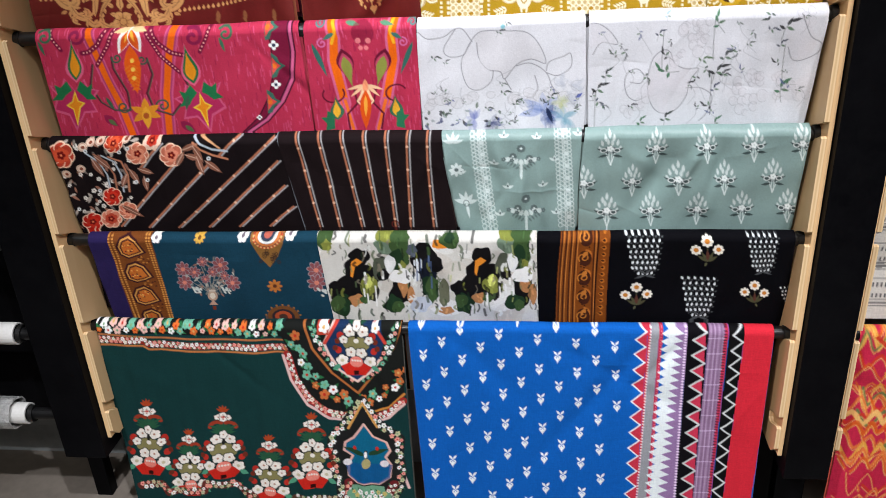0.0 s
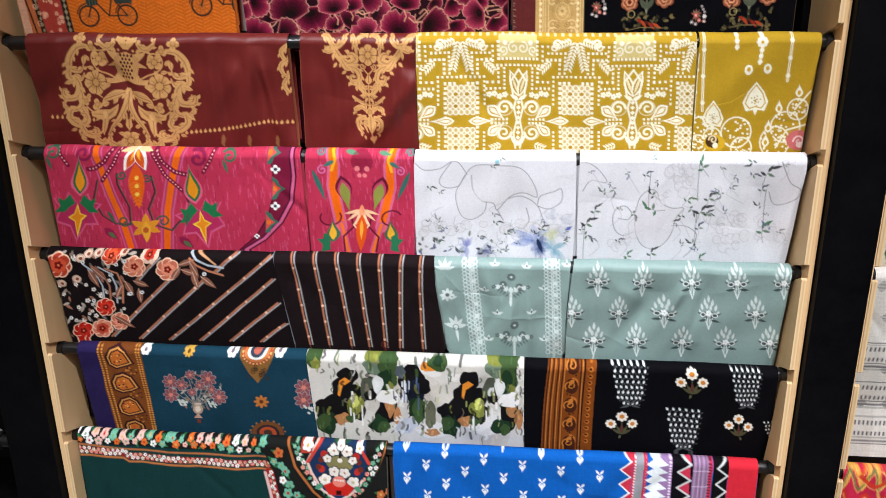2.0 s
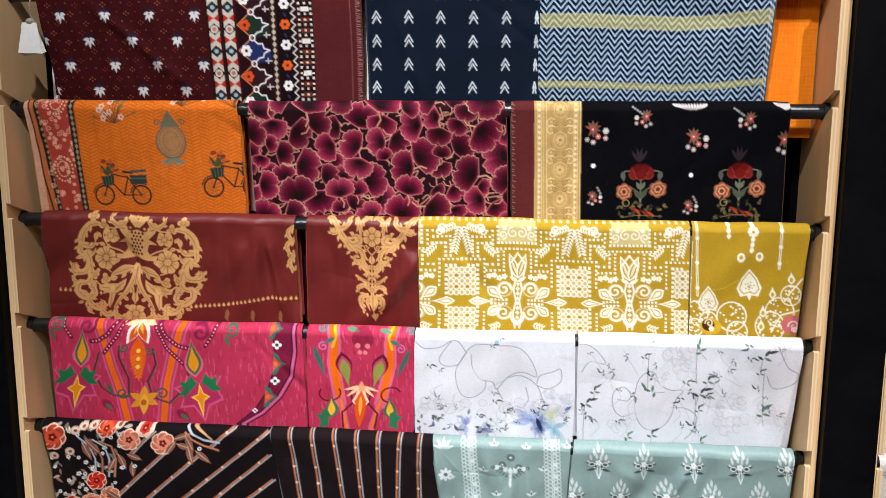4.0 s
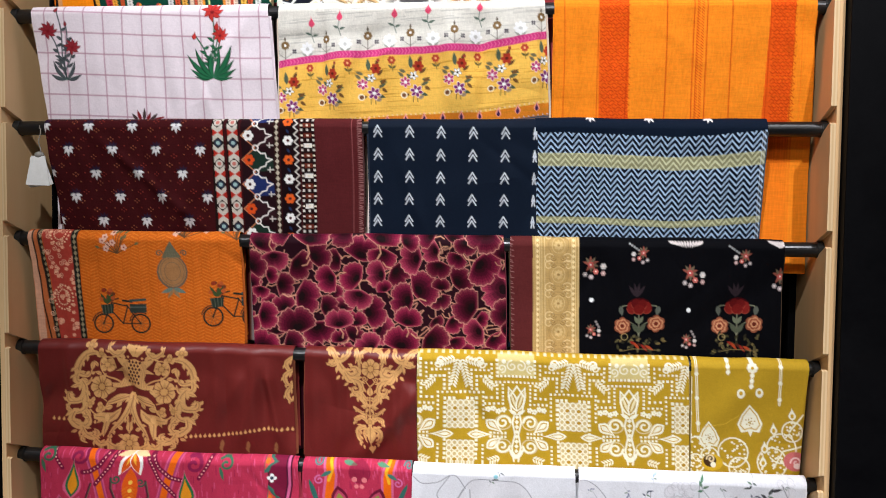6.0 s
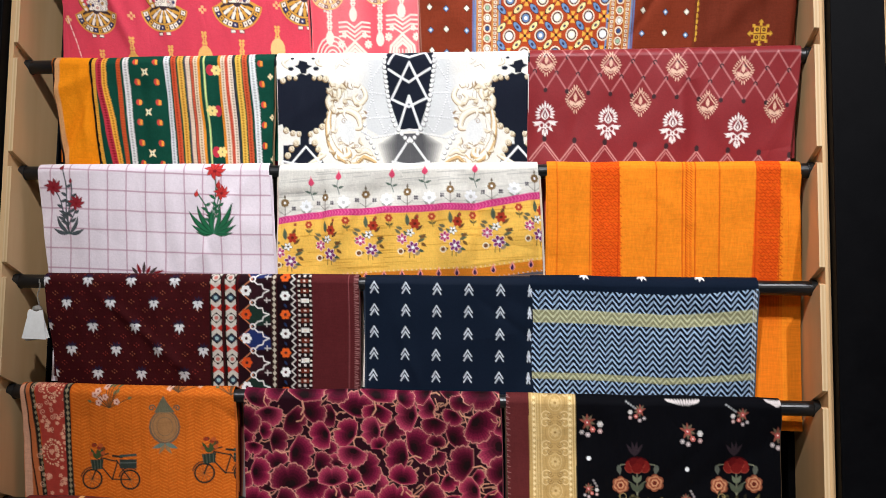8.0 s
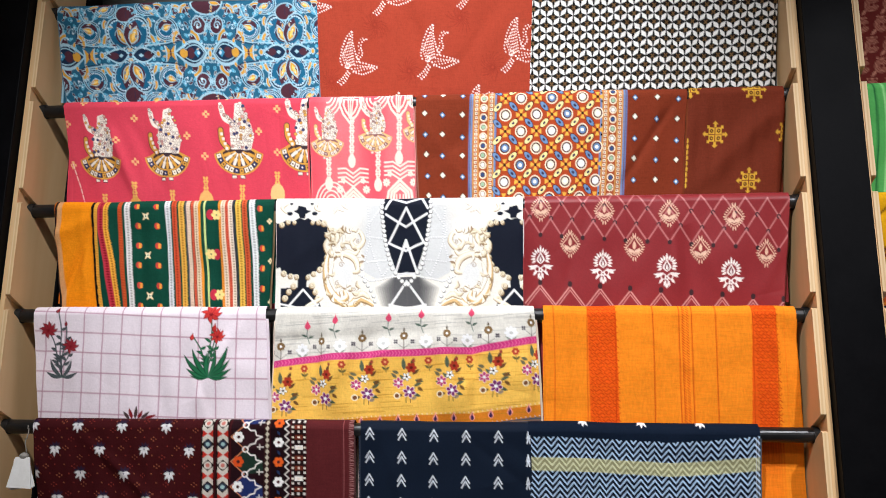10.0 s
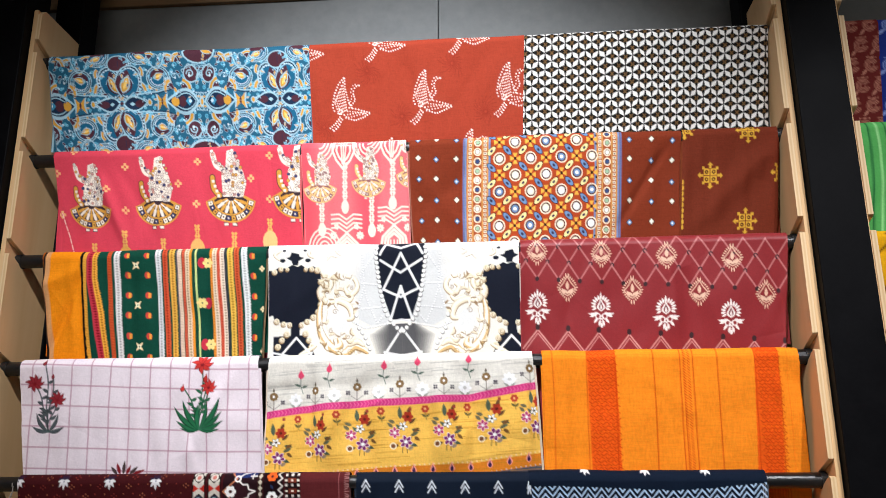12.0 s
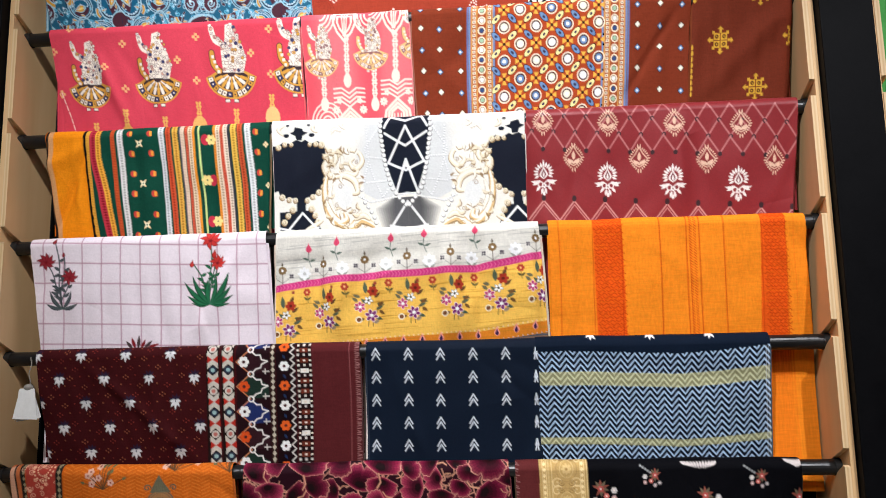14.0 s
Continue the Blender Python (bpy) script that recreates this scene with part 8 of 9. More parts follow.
def draw_red(p):
    p.sheet(935, 222, 1405, 220, 932, 413, 1395, 412)
    lat, knot = rgb(196, 124, 122), rgb(70, 44, 48)
    w = 38.3
    for k in range(-1, 13):
        x = 944 + w * k
        sl = 0.065 * (x - 944)
        for row in range(3):
            y = 222 + 27.5 * row + sl
            off = w / 2 if row % 2 else 0
            p.line([(x + off, y - 14), (x + off + w / 2, y + 13)], 2.6, lat, 0.85); p.line([(x + off + w, y - 14), (x + off + w / 2, y + 13)], 2.6, lat, 0.85)
            p.ell(x + off + w / 2, y + 14, 3.6, 4, knot)
    for k in range(9):
        x, sl = 962 + 54 * k, 3.6 * k
        p.line([(x - 27, 404 + sl), (x, 373 + sl), (x + 27, 406 + sl)], 2.2, rgb(206, 146, 140)); p.line([(x - 24, 408 + sl), (x, 379 + sl), (x + 24, 408 + sl)], 1.4, rgb(206, 146, 140)); p.ell(x, 369 + sl, 4, 5, knot)
    for k in range(4):
        drop_motif(p, 964 + 114 * k, 246 + 6 * k, 0.9, False); drop_motif(p, 1017 + 115 * k, 306 + 6 * k, 0.9, False); drop_motif(p, 963 + 112.5 * k, 338 + 7.5 * k, 0.98, True)
    p.rect(925, 320, 1400, 321, rgb(150, 50, 56), 0.2)


def bell(p, x, y, s, pale):
    """A bell-shaped ornament of small tiles: a fan below, a rounded drop above."""
    p.put(x, y, s)
    gold, tile, edge, blue = rgb(206, 150, 62), rgb(226, 214, 200), rgb(70, 50, 56), rgb(60, 64, 110)
    if pale:
        gold, edge, blue = rgb(226, 184, 120), rgb(150, 100, 96), rgb(150, 110, 110)
    arc = lambda r, a0=8, a1=172, n=14: [(r * math.cos(radians(a0 + (a1 - a0) * k / n)), r * 0.9 * math.sin(radians(a0 + (a1 - a0) * k / n)) - 4) for k in range(n + 1)]
    p.poly(arc(46) + [(-16, -12), (16, -12)], gold)
    p.poly(arc(43) + arc(33)[::-1], edge)
    for k in range(12):
        a = radians(8 + 164 * (k + 0.5) / 12)
        p.put(38 * math.cos(a), 34.2 * math.sin(a) - 4, 1, math.degrees(a)); p.rect(-4, -3.4, 4, 3.4, (tile, gold, blue, tile)[k % 4]); p.ell(0, 0, 1.6, 1.6, edge if k % 4 != 2 else tile, n=6); p.back()
    p.poly(arc(30) + [(-12, -12), (12, -12)], edge)
    for k in range(9):
        a = radians(14 + 152 * (k + 0.5) / 9)
        for r0, r1 in ((8, 17), (19, 28)):
            p.line([(r0 * math.cos(a), r0 * 0.9 * math.sin(a) - 5), (r1 * math.cos(a), r1 * 0.9 * math.sin(a) - 5)], 2.6 if r0 < 10 else 5.4, tile if k % 2 else gold)
    for sx in (-8, 7):
        p.rect(sx - 5, 37, sx + 4, 43, edge); p.rect(sx - 4, 38, sx + 3, 42, tile)
    p.line(curve([(-20, -8), (-30, -20), (-32, -38)]), 11, edge); p.line(curve([(-20, -8), (-30, -20), (-32, -38)]), 8.4, gold)
    for k in range(4):
        p.rect(-33 + 3 * k, -34 + 8 * k, -28 + 3 * k, -29 + 8 * k, tile)
    rng = random.Random(int(x))
    arm = [(-26 + 6 * rng.random() + 14 * t, -66 + 16 * t + 4 * rng.random()) for t in (k / 9 for k in range(10))] + [(-31, -78), (-30, -70), (-33, -84)]
    body = []
    for k in range(230):
        a, b = rng.uniform(-18, 28), rng.uniform(-86, -8)
        if b < -56 and (a > 12 + (b + 86) * 0.25 or a < -8) or a > 28 - abs(b + 30) * 0.3 or a < -16 + max(0, -b - 40) * 0.4:
            continue
        if all((a - q) ** 2 + (b - w) ** 2 > 17 for q, w in body):
            body.append((a, b))
    p.poly([(-14, -6), (-16, -40), (-8, -60), (-6, -84), (6, -88), (11, -66), (22, -50), (28, -28), (22, -6)], tile); p.line(curve([(-8, -50), (-24, -58), (-31, -78)]), 9, tile)
    for k, (a, b) in enumerate(body + arm):
        r = rng.uniform(2.1, 3.0)
        p.ell(a, b, r + 0.8, r + 0.8, rgb(120, 92, 88), n=8); p.ell(a, b, r, r, (tile, tile, gold, tile, tile, blue, tile, rgb(206, 150, 134), tile)[k % 9], n=8)
        if k % 2:
            p.ell(a, b, r * 0.4, r * 0.4, blue if k % 3 else edge, n=6)
    p.back()


def spire(p, x, y, n, c):
    for k in range(n):
        p.flower(x, y + 8 * k, (4.6 if k % 2 else 6.2), 4, c, None, 45, 0.8)


def draw_doll(p):
    p.sheet(90, 210, 528, 197, 105, 385, 530, 375)
    for x, y, s in ((156, 310, 0.86), (276, 303, 0.92), (404, 296, 0.97), (524, 288, 1.0)):
        bell(p, x, y, s, False)
    c = rgb(224, 172, 116)
    for x, y in ((96, 252), (126, 214), (188, 210), (218, 240), (186, 278), (218, 312), (313, 269), (347, 232), (344, 302), (440, 260), (474, 222), (474, 294), (256, 205), (318, 202), (382, 200), (104, 320)):
        for a, b in ((0, -4), (0, 4), (-4, 0), (4, 0)):
            p.rect(x + a - 2.2, y + b - 2.2, x + a + 2.2, y + b + 2.2, c)
    for x, y, n in ((216, 350, 5), (344, 340, 5), (473, 330, 5), (160, 370, 2), (283, 362, 3), (409, 352, 3)):
        spire(p, x, y, n, rgb(220, 168, 90))
    p.ell(216, 385, 12, 16, rgb(214, 158, 80)); p.ell(344, 375, 13, 18, rgb(220, 170, 100)); p.ell(473, 362, 13, 18, rgb(226, 182, 120))
    for k in range(7):
        p.line([(104 + 3 * k, 318 + 10 * k), (106 + 3 * k, 325 + 10 * k)], 1.6, rgb(230, 200, 190))


def draw_pinkwh(p):
    p.sheet(530, 195, 715, 190, 537, 372, 722, 370)
    c = rgb(240, 212, 196)
    p.area(lambda X, Y: np.clip(0.55 * np.sin(X / 17 + 1.2) + 0.1, 0, 0.7), rgb(224, 66, 84))
    for cx, y0 in ((605, 195), (690, 185)):
        for r, col in ((1.0, c), (0.82, rgb(220, 90, 98)), (0.66, c), (0.5, rgb(220, 90, 98))):
            p.poly([(cx + r * a, y0 + 18 + r * b) for a, b in ((-20, -18), (-21, 0), (-14, 16), (0, 32), (14, 16), (21, 0), (20, -18))], col)
        for a in (-5, 0, 5):
            p.line([(cx + a, y0), (cx + a * 0.4, y0 + 38)], 2, c)
        for s in (-1, 1):
            for k in range(4):
                p.ring(cx + s * 42, y0 + 4, 26 - 6 * k, 32 - 7 * k, 2.6, c, 0 if s < 0 else 90, 90 if s < 0 else 180)
    for x, y, n in ((608, 236, 8), (692, 230, 8), (566, 305, 4), (655, 290, 6)):
        spire(p, x, y, n, c); p.ell(x, y + 8 * n + 4, 7, 11, c)
    bell(p, 564, 274, 0.66, True); bell(p, 650, 262, 0.66, True); bell(p, 728, 250, 0.66, True)
    for cx, y0 in ((610, 312), (694, 300)):
        for k in range(4):
            for s in (-1, 1):
                p.line([(cx, y0 + 12 + 7 * k), (cx + s * 13, y0 + 4 + 7 * k), (cx + s * 27, y0 + 5 + 7 * k)], 2.8, c)
        for r in (1.0, 0.74, 0.5):
            p.line([(cx - 26 * r, y0 + 84), (cx - 20 * r, y0 + 58 - 6 * r), (cx, y0 + 60 - 26 * r), (cx + 20 * r, y0 + 58 - 6 * r), (cx + 26 * r, y0 + 84)], 4, c)
        for a in (-6, 0, 6):
            p.line([(cx + a, y0 + 58), (cx + a, y0 + 84)], 2, c)
        for s in (-1, 1):
            p.flower(cx + s * 24, y0 + 38, 7, 8, c, None, 0, 0.6); p.flower(cx + s * 18, y0 + 24, 5, 5, c, None)
    for k in range(5):
        p.ring(570, 372, 28 - 6 * k, 34 - 7 * k, 2.4, c, 190, 350)


def draw_mirror(p):
    p.sheet(722, 188, 1205, 168, 730, 368, 1205, 352)
    sl = lambda x: -0.041 * (x - 722)
    lite, blue = rgb(232, 222, 196), rgb(110, 140, 180)
    for j, xs in enumerate(((737, 770, 806), (1112, 1152, 1190))):
        for i, x in enumerate(xs):
            for k in range(7):
                y = 190 + 33.5 * k + (0 if (i + k) % 2 else 2) + (12 if j else 0) + sl(x) * (0.3 if j else 0) - (8 if j else 0)
                xx = x + 0.06 * (y - 190) * (1 if j == 0 and i == 0 else 0.3)
                c = lite if (i + k) % 2 else blue
                p.put(xx, y, 1, 45); p.rect(-4.4, -4.4, 4.4, 4.4, rgb(60, 40, 40)); p.rect(-3.4, -3.4, 3.4, 3.4, c); p.back(); p.ell(xx, y, 1.9, 1.9, SNOW, n=8)
    p.poly([(868, 165), (1050, 158), (1050, 372), (868, 376)], rgb(178, 72, 38))
    for b0 in (822, 1050):
        p.poly([(b0, 170), (b0 + 44, 165), (b0 + 44, 376), (b0, 378)], rgb(170, 84, 46))
        for d, w, c in ((1.5, 3, blue), (5, 2, rgb(206, 150, 80)), (14, 2, rgb(206, 150, 80)), (31, 2, rgb(206, 150, 80)), (40, 2, rgb(206, 150, 80)), (43, 3, blue)):
            p.line([(b0 + d, 160), (b0 + d, 378)], w, c)
        for k in range(32):
            y = 168 + 6.7 * k
            for d in (9.5, 35.5):
                p.rect(b0 + d - 2.6, y - 2.4, b0 + d + 2.6, y + 2.4, rgb(220, 206, 180)); p.ell(b0 + d, y, 1.2, 1.2, rgb(60, 40, 40), n=6)
        for k in range(14):
            y = 166 + 15.6 * k
            p.ell(b0 + 22.5, y, 6.6, 6.6, lite); p.ell(b0 + 22.5, y, 4.6, 4.6, rgb(120, 54, 40)); p.ell(b0 + 22.5, y, 3.6, 3.6, (rgb(226, 226, 220), rgb(60, 84, 130), rgb(150, 180, 150))[k % 3])
    g = 27.2
    for i in range(-1, 8):
        for j in range(-1, 10):
            x, y = 882 + g * i, 176 + g * j + sl(882 + g * i) * 0.9
            if not 864 < x < 1052:
                continue
            if (i + j) % 2 == 0:
                p.ell(x, y, 10.5, 10.5, lite); p.ell(x, y, 8.6, 8.6, rgb(130, 60, 40)); p.ell(x, y, 6.8, 6.8, (rgb(228, 228, 226), blue, rgb(226, 222, 200))[(i * 2 + j) % 3]); p.ell(x, y, 3, 3, rgb(240, 240, 238)); p.ring(x, y, 6.8, 6.8, 1.2, rgb(50, 40, 50))
            else:
                for a in (0, 90, 180, 270):
                    q = radians(a)
                    p.poly([(x, y), (x + 10 * math.cos(q - 0.45), y + 10 * math.sin(q - 0.45)), (x + 10 * math.cos(q + 0.45), y + 10 * math.sin(q + 0.45))], rgb(222, 168, 70))
                p.ell(x, y, 2.6, 2.6, rgb(70, 36, 30)); p.rect(x - 9, y - 9, x - 6, y - 6, INK); p.rect(x + 6, y + 6, x + 9, y + 9, INK); p.rect(x + 6, y - 9, x + 9, y - 6, INK); p.rect(x - 9, y + 6, x - 6, y + 9, INK)
    for i in range(-1, 15):
        for j in range(-1, 20):
            if (i + j) % 2 or not i % 2:
                continue
            x, y = 882 + g * i / 2, 176 + g * j / 2 + sl(882 + g * i / 2) * 0.9
            if not 866 < x < 1050:
                continue
            a = 45 if ((i + 1) // 2 + (j + 1) // 2) % 2 else -45
            p.ell(x, y, 10, 5.2, INK, a); p.ell(x, y, 9, 4.3, (rgb(230, 214, 150), rgb(220, 190, 170), blue, rgb(186, 76, 44))[(i + 3 * j) % 4], a); p.ell(x, y, 3, 2, (SNOW, rgb(60, 60, 90))[j % 2], a)
    for x in (820, 1097):
        p.line([(x, 165), (x, 378)], 3, rgb(100, 116, 160))


def draw_brownb(p):
    p.sheet(1207, 168, 1375, 160, 1207, 350, 1378, 347)
    c = rgb(206, 158, 56)
    for x, y in ((1256, 246), (1320, 320), (1322, 172), (1384, 241), (1210, 168)):
        for a in (-1, 1):
            for b in (-1, 1):
                p.rect(x + a * 6 - 5.4, y + b * 6 - 5.4, x + a * 6 + 5.4, y + b * 6 + 5.4, c); p.ell(x + a * 6, y + b * 6, 3.2, 3.2, rgb(90, 40, 30)); p.ell(x + a * 6, y + b * 6, 1.2, 1.2, c); p.rect(x + a * 12 - 2.4, y + b * 12 - 2.4, x + a * 12 + 2.4, y + b * 12 + 2.4, c)
        for a in (0, 90, 180, 270):
            q = radians(a)
            p.put(x + 15 * math.cos(q), y + 15 * math.sin(q), 1, a); p.poly([(-3, -2), (2, -2), (2, -5), (7, 0), (2, 5), (2, 2), (-3, 2)], c); p.back()
    for k in range(9):
        p.ell(1208 + 0.4 * (k % 2), 258 + 9 * k, 2.2, 4, c)


def draw_bluep(p):
    p.sheet(15, 112, 1310, 68, 10, 585, 1310, 570)
    line, blue, plum, amber, navy, white = rgb(150, 186, 200), rgb(28, 98, 132), rgb(86, 48, 60), rgb(200, 148, 56), rgb(28, 52, 80), rgb(190, 210, 220)
    rng = random.Random(31)
    fill = [(rng.uniform(4, 396), rng.uniform(-236, -4), rng.uniform(7, 13), rng.uniform(0, 360), rng.randrange(4)) for _ in range(150)]

    def petal(x, y, n, w, a, c, inner=None):
        p.leaf(x, y, n, w, a, line); p.leaf(x + 0.06 * n * math.cos(radians(a)), y + 0.06 * n * math.sin(radians(a)), n * 0.88, w * 0.76, a, c)
        if inner is not None:
            p.leaf(x + 0.2 * n * math.cos(radians(a)), y + 0.2 * n * math.sin(radians(a)), n * 0.62, w * 0.3, a, inner)

    def eye(x, y, rx, ry, top, a0):
        for f, c in ((1.0, line), (0.92, navy), (0.84, line), (0.77, blue)):
            p.ell(x, y, rx * f, ry * f, c)
        p.poly([(x + 0.66 * rx * math.cos(radians(t)), y - 4 + 0.66 * ry * math.sin(radians(t))) for t in range(180, 361, 20)], top)
        for k in range(14):
            q = radians(10 + 160 * k / 13)
            p.ell(x + 0.64 * rx * math.cos(q), y + 0.64 * ry * math.sin(q), 3.6, 3.6, white, n=6)
        petal(x - 0.4 * rx, y + 0.05 * ry, rx * 0.95, ry * 0.62, a0, amber, rgb(232, 196, 110))

    def fan(x, y, r, a):
        for f, c in ((1.0, line), (0.9, amber), (0.66, line), (0.58, plum)):
            p.poly([(x, y)] + [(x + f * r * math.cos(radians(a + t)), y + f * r * math.sin(radians(a + t))) for t in range(-38, 39, 19)], c)
    for bx in (-447, 350, 1148):
        by = 356 - 0.02 * (bx - 350)
        for sx in (-1, 1):
            for sy in (-1, 1):
                p.put(bx, by, 1, -1.4, sx, sy)
                for x, y, r, a, kd in fill:
                    if kd == 0:
                        p.curl(x, y, r, a, 4.2, rgb(96, 176, 206))
                    elif kd == 1:
                        p.ell(x, y, 5, 5, white, n=8)
                    elif kd == 2:
                        petal(x, y, r * 2.6, r * 1.4, a, amber if y > -120 else plum)
                    else:
                        p.ring(x, y, r, r, 3.6, line, 0, 300); p.ell(x, y, r * 0.5, r * 0.5, navy)
                p.ell(0, -186, 52, 40, plum); p.ring(0, -186, 52, 40, 5, line); p.ell(398, -236, 84, 58, line); p.ell(398, -236, 76, 50, plum); petal(390, -250, 70, 30, 160, amber)
                for q in ((0, -200), (20, -190), (370, -226), (350, -212)):
                    p.line([q, (q[0], q[1] + 30)], 2.5, navy)
                eye(104, -226, 62, 52, plum, 20); eye(186, -112, 60, 56, plum, -20)
                p.line(curve([(245, -112), (240, -66), (190, -50), (140, -46), (60, -40)]), 6, line); p.line(curve([(252, -112), (246, -58), (190, -42), (140, -38)]), 4, navy)
                p.line(curve([(140, -240), (160, -170), (200, -160), (230, -220)]), 6, line)
                for x, y, r, a in ((78, -56, 50, -35), (262, -60, 56, -150), (296, -56, 60, -40), (232, -176, 56, -60), (306, -186, 54, -140), (150, -200, 40, -80), (80, -140, 40, -10)):
                    fan(x, y, r, a)
                p.ell(352, -130, 40, 44, line); p.ell(352, -130, 34, 38, plum); p.curl(330, -130, 20, 0, 6, line); p.ell(345, -120, 7, 7, white, n=8)
                # heart of four petals
                p.ell(44, -96, 60, 84, line, 14); p.ell(44, -96, 53, 77, navy, 14); p.ell(43, -95, 48, 71, line, 14); p.ell(43, -95, 43, 66, blue, 14)
                p.leaf(6, -40, 120, 72, -72, plum); petal(10, -46, 92, 42, -66, amber, rgb(226, 190, 104))
                for k in range(16):
                    q = radians(-100 + 210 * k / 15)
                    p.ell(44 + 50 * math.cos(q), -96 + 66 * math.sin(q), 4, 4, white, n=6)
                petal(4, 0, 118, 78, 0, navy); p.ell(80, 0, 22, 17, plum); p.poly([(34, 0), (46, -10), (58, 0), (46, 10)], line); p.line([(0, 0), (60, -52)], 4, line); p.ell(0, 0, 8, 8, plum)
                # chevrons and the almond beside the axis
                for d, c in ((0, line), (8, amber), (26, line), (32, plum)):
                    p.poly([(164 + d, -40 + d * 0.5), (196, -8), (228 - d, -40 + d * 0.5), (222 - d, 0), (170 + d, 0)], c)
                petal(386, 0, 170, 128, 180, navy); p.leaf(372, 0, 130, 84, 180, line); p.leaf(368, 0, 122, 72, 180, navy); p.ell(262, 0, 20, 22, amber); p.ell(300, 0, 20, 26, plum); p.poly([(316, 0), (334, -22), (352, 0), (334, 22)], rgb(60, 140, 176)); p.ell(340, 0, 8, 9, white, n=8)
                for x, y, r, a, kd in fill[::2]:
                    if kd < 2:
                        p.curl(x, y, r * 0.8, a + 90, 3.2, rgb(120, 186, 210)); p.ell(x + 12, y + 6, 3.4, 3.4, white, n=6)
                    elif kd == 2:
                        p.leaf(x, y, r * 2.2, r, a, line); p.leaf(x, y, r * 1.9, r * 0.6, a, (amber, plum)[int(r * 10) % 2])
                    else:
                        p.line(curve([(x, y), (x + r, y - r), (x + 2.4 * r, y - 0.4 * r), (x + 3 * r, y + r)]), 3.2, line)
                p.ell(398, 0, 12, 22, line); p.ell(398, 0, 7, 15, amber); p.ell(132, 0, 12, 16, line); p.ell(132, 0, 8, 11, amber)
                p.back()


def crane(p, x, y, s=1.0):
    """A flying crane of small white beads."""
    c = rgb(240, 222, 214)
    p.put(x, y, s)

    def beads(pts, r=2.1):
        for (a, b), (q, w) in zip(pts, pts[1:]):
            p.dots(a, b, q, w, max(2, int(math.hypot(q - a, w - b) / 4.2)), r * 0.64, c)
    for k in range(7):
        beads([(-6 + 2.2 * k, 14 - k), (-14 + 2.4 * k, -6 - 5 * k), (-12 + 2.6 * k, -12 - 6 * k)], 1.8)
    beads([(-14, 10), (-18, 0), (-14, -20), (-6, -38), (4, -48), (4, -30), (10, -8), (16, 4)])
    for k in range(8):
        beads([(2 + 5 * k, 12 - 0.5 * k), (6 + 5 * k, 22 - 1.2 * k)], 1.8)
    beads([(8, 2), (20, 4), (36, 8), (50, 12), (38, 18), (22, 24), (8, 20), (0, 12)]); beads([(6, 8), (24, 10), (44, 13)], 1.7)
    beads([(14, 0), (22, -10), (18, -22), (22, -32), (32, -34)]); beads([(10, -2), (16, -14), (14, -26), (20, -36), (30, -33)], 1.7)
    beads([(-4, 16), (-14, 30), (-24, 38)]); beads([(0, 20), (-10, 36), (-18, 42)]); beads([(-2, 18), (-12, 34), (-20, 40)], 1.6); beads([(-8, 4), (0, 8), (-4, 14), (-10, 10)])
    p.back()


def draw_rust(p):
    p.sheet(548, 78, 927, 65, 552, 252, 925, 240)
    for x, y in ((605, 187), (750, 176), (898, 164), (670, 74), (818, 62), (525, 88), (690, 286), (832, 272)):
        crane(p, x, y)
    rng = random.Random(33)
    for x, y in ((650, 130), (800, 118), (572, 222), (712, 204), (860, 196)):
        for k in range(22):
            a = radians(360 * k / 22)
            r = rng.uniform(14, 27)
            p.line([(x + 3 * math.cos(a), y + 3 * math.sin(a)), (x + r * 0.6 * math.cos(a + 0.2), y + r * 0.6 * math.sin(a + 0.2)), (x + r * math.cos(a + 0.5), y + r * math.sin(a + 0.5))], 1.0, rgb(140, 44, 34), 0.6)


def draw_bw(p):
    p.sheet(927, 65, 1358, 50, 925, 240, 1363, 225)
    g, w = 23.6, rgb(228, 226, 222)
    for i in range(-1, 20):
        for j in range(-2, 16):
            x, y = 930 + g * i + (g / 2 if j % 2 else 0), 60 + 13.6 * j - 0.035 * (g * i)
            for sx in (-1, 1):
                dx, dy = sx * g / 2, 13.6
                p.poly([(x + 0.05 * dx, y + 0.05 * dy), (x + 0.45 * dx - sx * 2.9, y + 0.5 * dy + 2.0), (x + 0.95 * dx, y + 0.95 * dy), (x + 0.55 * dx + sx * 2.9, y + 0.5 * dy - 2.0)], w)
    for i in range(-1, 20):
        for j in range(-2, 16):
            x, y = 930 + g * i + (g / 2 if j % 2 else 0) + g / 2, 60 + 13.6 * j - 0.035 * (g * i)
            for a in (0, 90, 180, 270):
                p.leaf(x, y, 5.2, 2.0, a + 45, rgb(140, 104, 60), 0.8)


